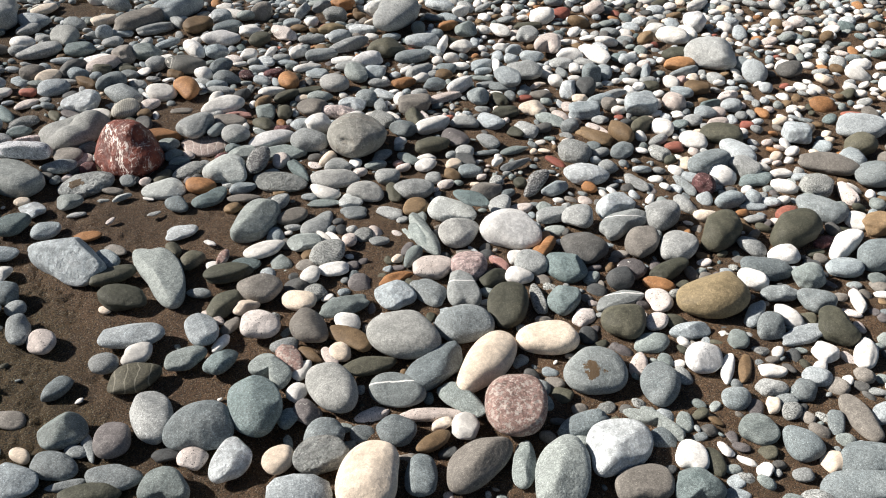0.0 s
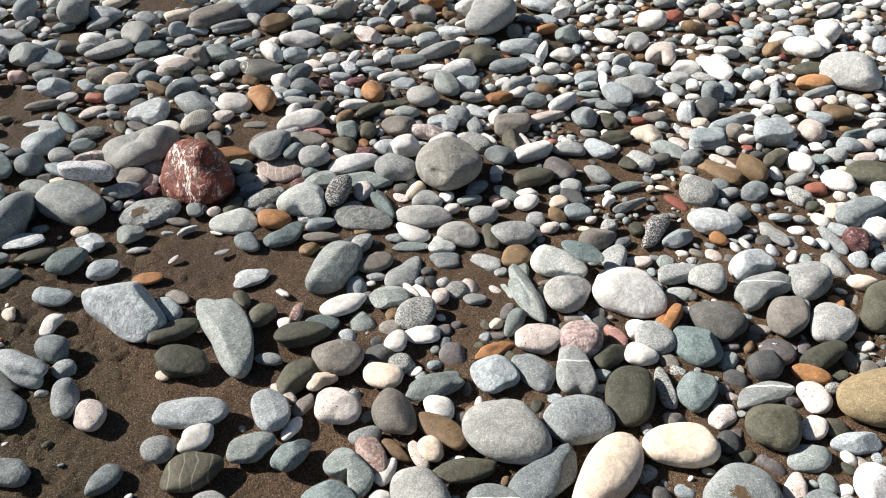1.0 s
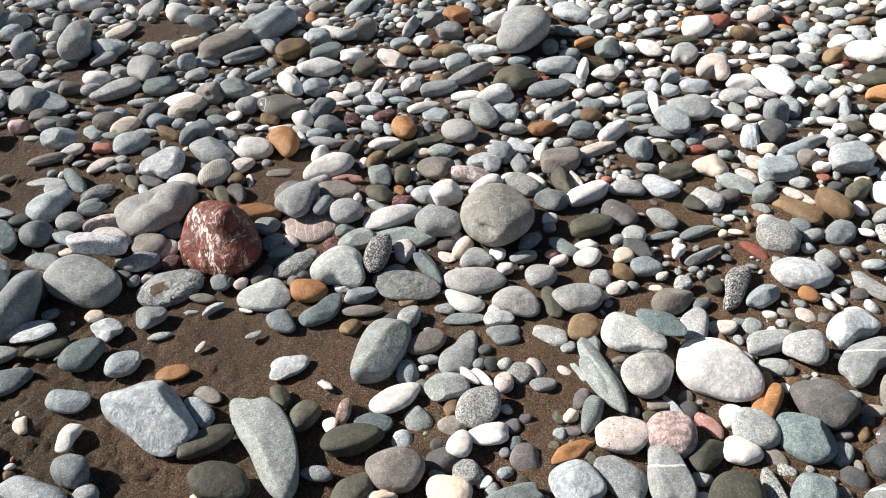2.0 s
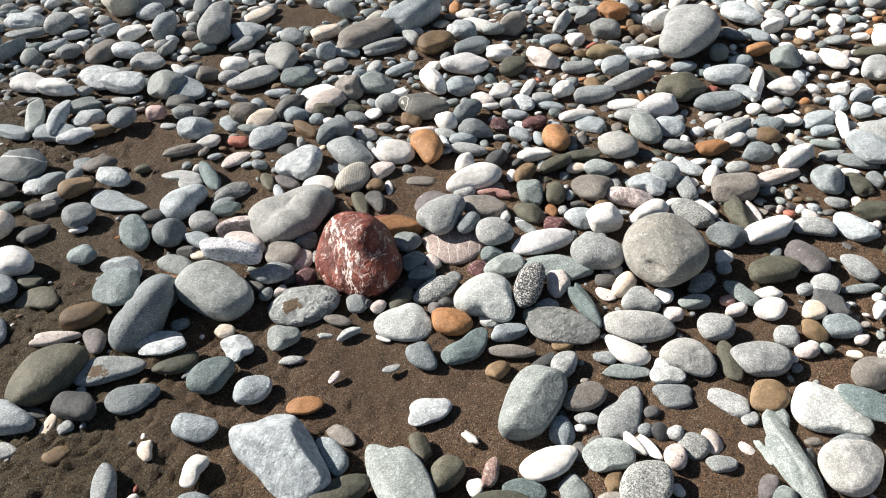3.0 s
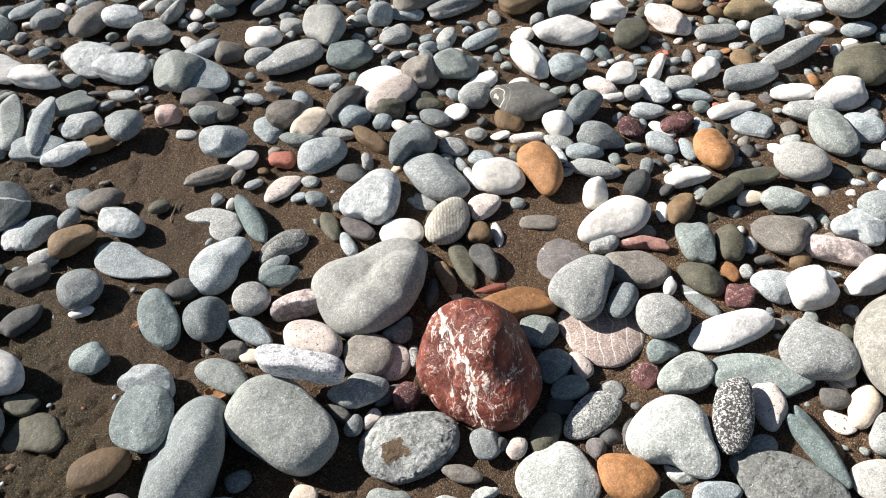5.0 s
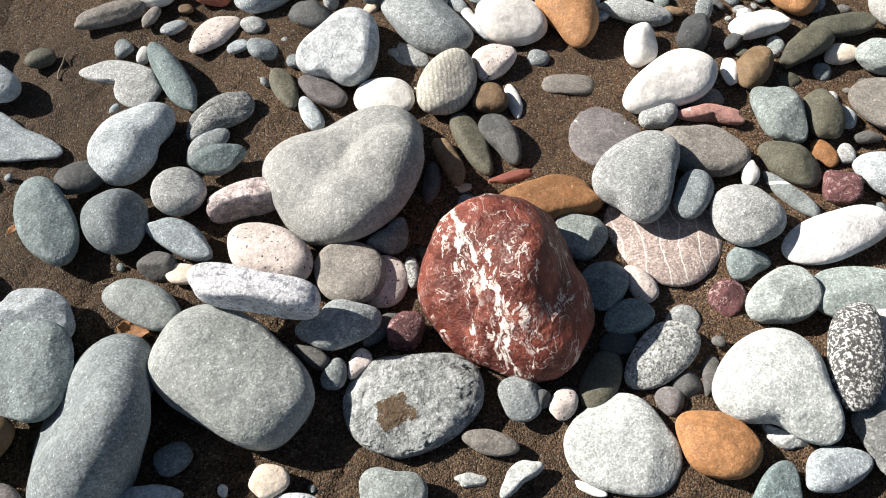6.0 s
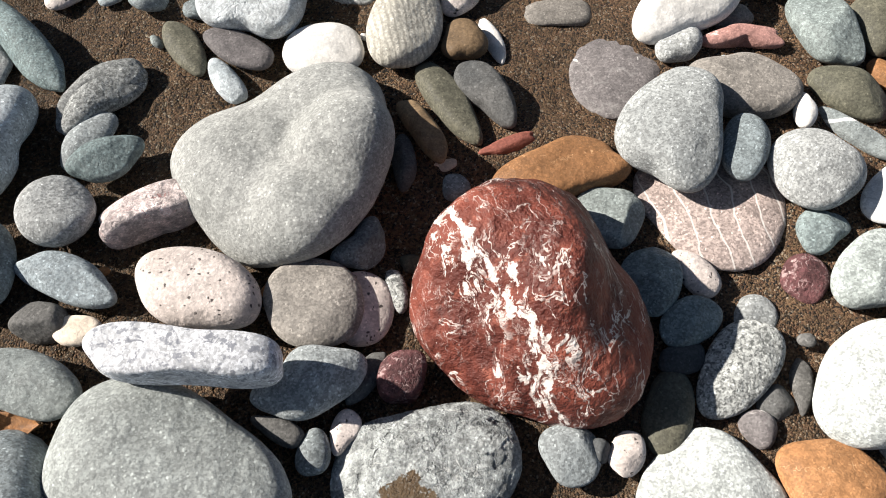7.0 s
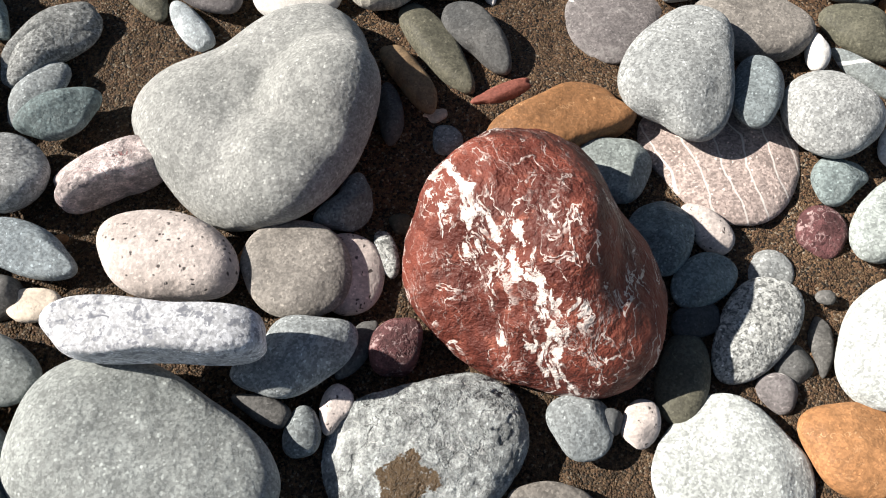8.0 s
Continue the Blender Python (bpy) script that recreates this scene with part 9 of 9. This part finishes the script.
class Cells:
    """Finds what lies near a spot."""

    def __init__(self, size):
        self.size, self.held = size, {}

    def put(self, x, y, item):
        self.held.setdefault((int(x // self.size), int(y // self.size)), []).append(item)

    def near(self, x, y):
        i, j = int(x // self.size), int(y // self.size)
        for u in (i - 1, i, i + 1):
            for v in (j - 1, j, j + 1):
                yield from self.held.get((u, v), ())


KEPT = Cells(0.14)
for tx, ty, ta, tb, tt in TAKEN:
    KEPT.put(tx, ty, (tx, ty, ta, tb, math.cos(radians(tt)), math.sin(radians(tt))))


def free(x, y, r):
    for ox, oy, a, b, c, s in KEPT.near(x, y):
        u, v = (x - ox) * c + (y - oy) * s, (y - oy) * c - (x - ox) * s
        if (u / (a + r)) ** 2 + (v / (b + r)) ** 2 < 1:
            return False
    return True


def stony(x, y):
    """How thickly the beach is strewn: bare sand in places, dense shingle in others."""
    return noise.noise((x * 1.6 + 4.0, y * 1.6, 2.0)) * 0.5 + 0.5 + 0.18 * noise.noise((x * 6.0, y * 6.0, 7.0))


# patches of open sand: x, y, reach
BARE = [(0.09, 0.19, 0.05), (0.02, 0.18, 0.03), (0.54, -0.33, 0.05), (0.5, -0.44, 0.05), (0.48, -0.32, 0.03), (0.67, -0.05, 0.06), (0.87, -0.03, 0.05), (0.71, -0.19, 0.03), (0.98, 0.18, 0.05), (1.04, -1.12, 0.04), (0.95, -0.94, 0.04), (1.21, -0.77, 0.03), (-0.08, -0.39, 0.09), (-0.1, -0.54, 0.06), (-0.07, -0.73, 0.05), (0.39, -0.32, 0.05), (0.18, -0.74, 0.04), (-0.02, -0.28, 0.11), (-0.13, -0.3, 0.05), (-0.94, 0.6, 0.11), (-0.49, 0.44, 0.08), (-0.19, -0.19, 0.03), (0.63, -0.16, 0.04), (0.5, -0.34, 0.03), (0.19, -0.3, 0.06), (-0.08, 0.42, 0.04), (0.13, 0.29, 0.05), (-0.24, 1.16, 0.09), (-0.47, 0.53, 0.12), (-0.58, 0.3, 0.07), (-0.3, 0.34, 0.05), (-0.05, 0.24, 0.03), (-0.32, -0.02, 0.03), (0.14, 0.34, 0.05), (-0.49, 0.05, 0.04)]


def strew(x0, x1, y0, y1, tries, small, large, mix, bare, seed, tight, rise):
    chance = np.random.RandomState(seed)
    spots = []
    for i in range(tries):
        x, y = chance.uniform(x0, x1), chance.uniform(y0, y1)
        r = small * (large / small) ** (chance.uniform() ** 1.6)
        which, turn, lift = mix[chance.randint(len(mix))], chance.uniform(0, 360), chance.uniform(*rise)
        if any((x - bx) ** 2 + (y - by) ** 2 < br * br for bx, by, br in BARE):
            continue
        thins = max(-1.75 - x, x - 2.8, y - 2.1, -0.2 - y if x > 1.6 else -1.0) / 0.6 if small < 0.02 else (math.hypot(x - 0.5, y - 0.8) - 2.4) / 2.2
        if small >= 0.02 and -1.4 < x < 1.6 and -1.5 < y < 1.1:
            continue
        if chance.uniform() < thins or stony(x, y) < bare or not free(x, y, r * tight):
            continue
        KEPT.put(x, y, (x, y, r, r * 0.75, math.cos(radians(turn)), math.sin(radians(turn))))
        spots.append((x, y, r, turn, which, lift, 20000 + i + seed * 7))
    return spots


GREYS, PALE, WARM = "ggggtttbbllldmT", "wwwwlBBkc", "oovmOr"
# the far beach, thickly strewn
far = strew(-2.2, 3.6, 0.95, 2.7, 21000, 0.016, 0.055, "lllbbbgglBBwww" + GREYS + "lwwBwBkc" + "ovO", 0.18, 1, 0.58, (0.2, 1.3))
far += strew(1.0, 3.4, -0.6, 1.2, 12000, 0.015, 0.045, GREYS + PALE + PALE + PALE + WARM, 0.16, 2, 0.62, (0.2, 1.1))
far += strew(0.45, 1.1, 0.1, 1.2, 1800, 0.012, 0.036, GREYS + PALE + PALE + WARM, 0.2, 3, 0.85, (0.2, 1.0))
far += strew(-1.8, -0.7, -0.4, 1.2, 500, 0.014, 0.05, GREYS + "wv", 0.3, 4, 1.1, (0.2, 0.9))
far += strew(-0.4, 2.2, -2.2, -0.9, 2600, 0.014, 0.05, GREYS + "wcov", 0.25, 5, 0.85, (0.2, 1.0))
far += strew(-3.6, 5.0, -3.6, 5.2, 15000, 0.022, 0.06, GREYS + PALE + WARM, 0.3, 10, 0.85, (0.2, 1.0))
shingle("shingle", "strewn shingle of grey, white and brown pebbles on sand", far, 2)
# smaller stones tucked under and between the near pile
under = strew(0.28, 1.5, -1.3, -0.3, 4200, 0.012, 0.03, "ggttvvdddmmqolkbSw", 0.0, 8, 0.42, (-0.5, 0.15))
under += strew(0.3, 0.95, 0.05, 0.95, 1100, 0.009, 0.022, "ggttvvdddmmqolbkwr", 0.34, 9, 0.6, (-0.3, 0.3))
# stones of middling size that fill the beach behind the red rock
under += strew(-0.4, 1.2, 0.32, 1.3, 3600, 0.011, 0.036, "ggbbtllBwwdmvo" + GREYS, 0.12, 11, 0.72, (0.1, 0.9))
under += strew(-1.3, -0.35, 0.6, 1.35, 1800, 0.012, 0.042, "ggbbtTlBwdm" + GREYS, 0.22, 12, 0.75, (0.1, 0.9))
under += strew(0.4, 1.2, -0.4, 0.35, 500, 0.008, 0.02, "ggtlwkdmo" + GREYS, 0.3, 13, 0.9, (0.0, 0.8))
shingle("tucked_pebbles", "mixed pebbles wedged under and between larger stones", under, 3)
# little pebbles that lie in the gaps
gaps = strew(0.3, 1.3, -1.3, 1.2, 2200, 0.005, 0.014, GREYS + GREYS + PALE + WARM + "dd", 0.36, 6, 0.5, (0.1, 0.9))
gaps += strew(-0.9, 0.3, -1.2, 1.2, 700, 0.004, 0.011, GREYS + PALE + WARM + "dd", 0.45, 7, 0.5, (0.1, 0.9))
shingle("gravel", "small mixed gravel lying in the gaps between stones", gaps, 2)


# ---- things washed up: twigs and dry leaves ----
WOOD = stone_material("grey_driftwood", (0.2, 0.15, 0.1), (0.32, 0.26, 0.19), grain=0.3, bands=0.3, band_colour=(0.12, 0.09, 0.06), rough=0.8)
LEAF = stone_material("dry_leaf", (0.2, 0.09, 0.035), (0.3, 0.15, 0.06), grain=0.3, rough=0.7)


def twig(x, y, long, turn, bow, thick):
    """A thin bent stick with a knot and a broken side shoot."""
    bm = bmesh.new()
    rings = []
    steps, sides = 14, 7
    for i in range(steps + 1):
        u = i / steps
        centre = Vector(((u - 0.5) * long, bow * math.sin(u * math.pi) + 0.02 * long * math.sin(9 * u), thick * 0.9 + 0.1 * long * abs(u - 0.4) ** 2))
        r = thick * (1.0 - 0.55 * u) * (1.35 if i == 5 else 1.0)
        rings.append([bm.verts.new(centre + Vector((0, r * math.cos(k * 6.2832 / sides), r * math.sin(k * 6.2832 / sides)))) for k in range(sides)])
    for lower, upper in zip(rings, rings[1:]):
        for k in range(sides):
            bm.faces.new((lower[k], lower[(k + 1) % sides], upper[(k + 1) % sides], upper[k]))
    bm.faces.new(list(reversed(rings[0])))
    bm.faces.new(rings[-1])
    me = bpy.data.meshes.new("twig")
    bm.to_mesh(me)
    bm.free()
    me.materials.append(WOOD)
    ob = new("twig", me)
    ob.matrix_world = pose(x, y, 0.004, 0, 0, turn)
    tagged(ob, "thin weathered driftwood twig lying on the sand", "twig", group="twigs on the beach")


def leaf(x, y, long, turn, tilt):
    """A curled dry leaf with a midrib fold and a ragged rim."""
    bm = bmesh.new()
    rows = []
    for i in range(9):
        u = i / 8
        half = 0.32 * long * math.sin(math.pi * u ** 0.8) * (1 + 0.18 * math.sin(i * 2.3))
        row = []
        for v in (-1.0, -0.5, 0.0, 0.5, 1.0):
            row.append(bm.verts.new(((u - 0.5) * long, v * half, 0.16 * long * abs(v) ** 1.5 + 0.2 * long * (u - 0.5) ** 2)))
        rows.append(row)
    for lower, upper in zip(rows, rows[1:]):
        for k in range(4):
            bm.faces.new((lower[k], upper[k], upper[k + 1], lower[k + 1]))
    bmesh.ops.remove_doubles(bm, verts=bm.verts, dist=0.0001)
    me = bpy.data.meshes.new("leaf")
    bm.to_mesh(me)
    bm.free()
    me.materials.append(LEAF)
    me.polygons.foreach_set("use_smooth", [True] * len(me.polygons))
    ob = new("leaf", me)
    ob.modifiers.new("thickness", "SOLIDIFY").thickness = 0.0006
    ob.matrix_world = pose(x, y, 0.004, tilt, 0, turn)
    tagged(ob, "curled brown dry leaf lying on the sand", "leaf", group="dry leaves on the beach")


twig(1.987, 0.867, 0.16, 28, 0.015, 0.0035)
twig(-0.904, 1.072, 0.06, -3, 0.004, 0.0016)
twig(-0.573, 0.676, 0.045, 105, 0.003, 0.0022)
twig(-0.445, 0.359, 0.05, 85, 0.004, 0.0012)
twig(-0.914, 0.973, 0.04, 80, 0.006, 0.0014)
leaf(-0.561, -0.221, 0.032, 20, 8)
leaf(-0.455, 0.134, 0.014, 60, -10)
leaf(-0.324, 0.012, 0.03, -15, 12)
leaf(-0.421, -0.018, 0.012, 70, 5)
leaf(-0.562, 0.367, 0.03, 100, 15)
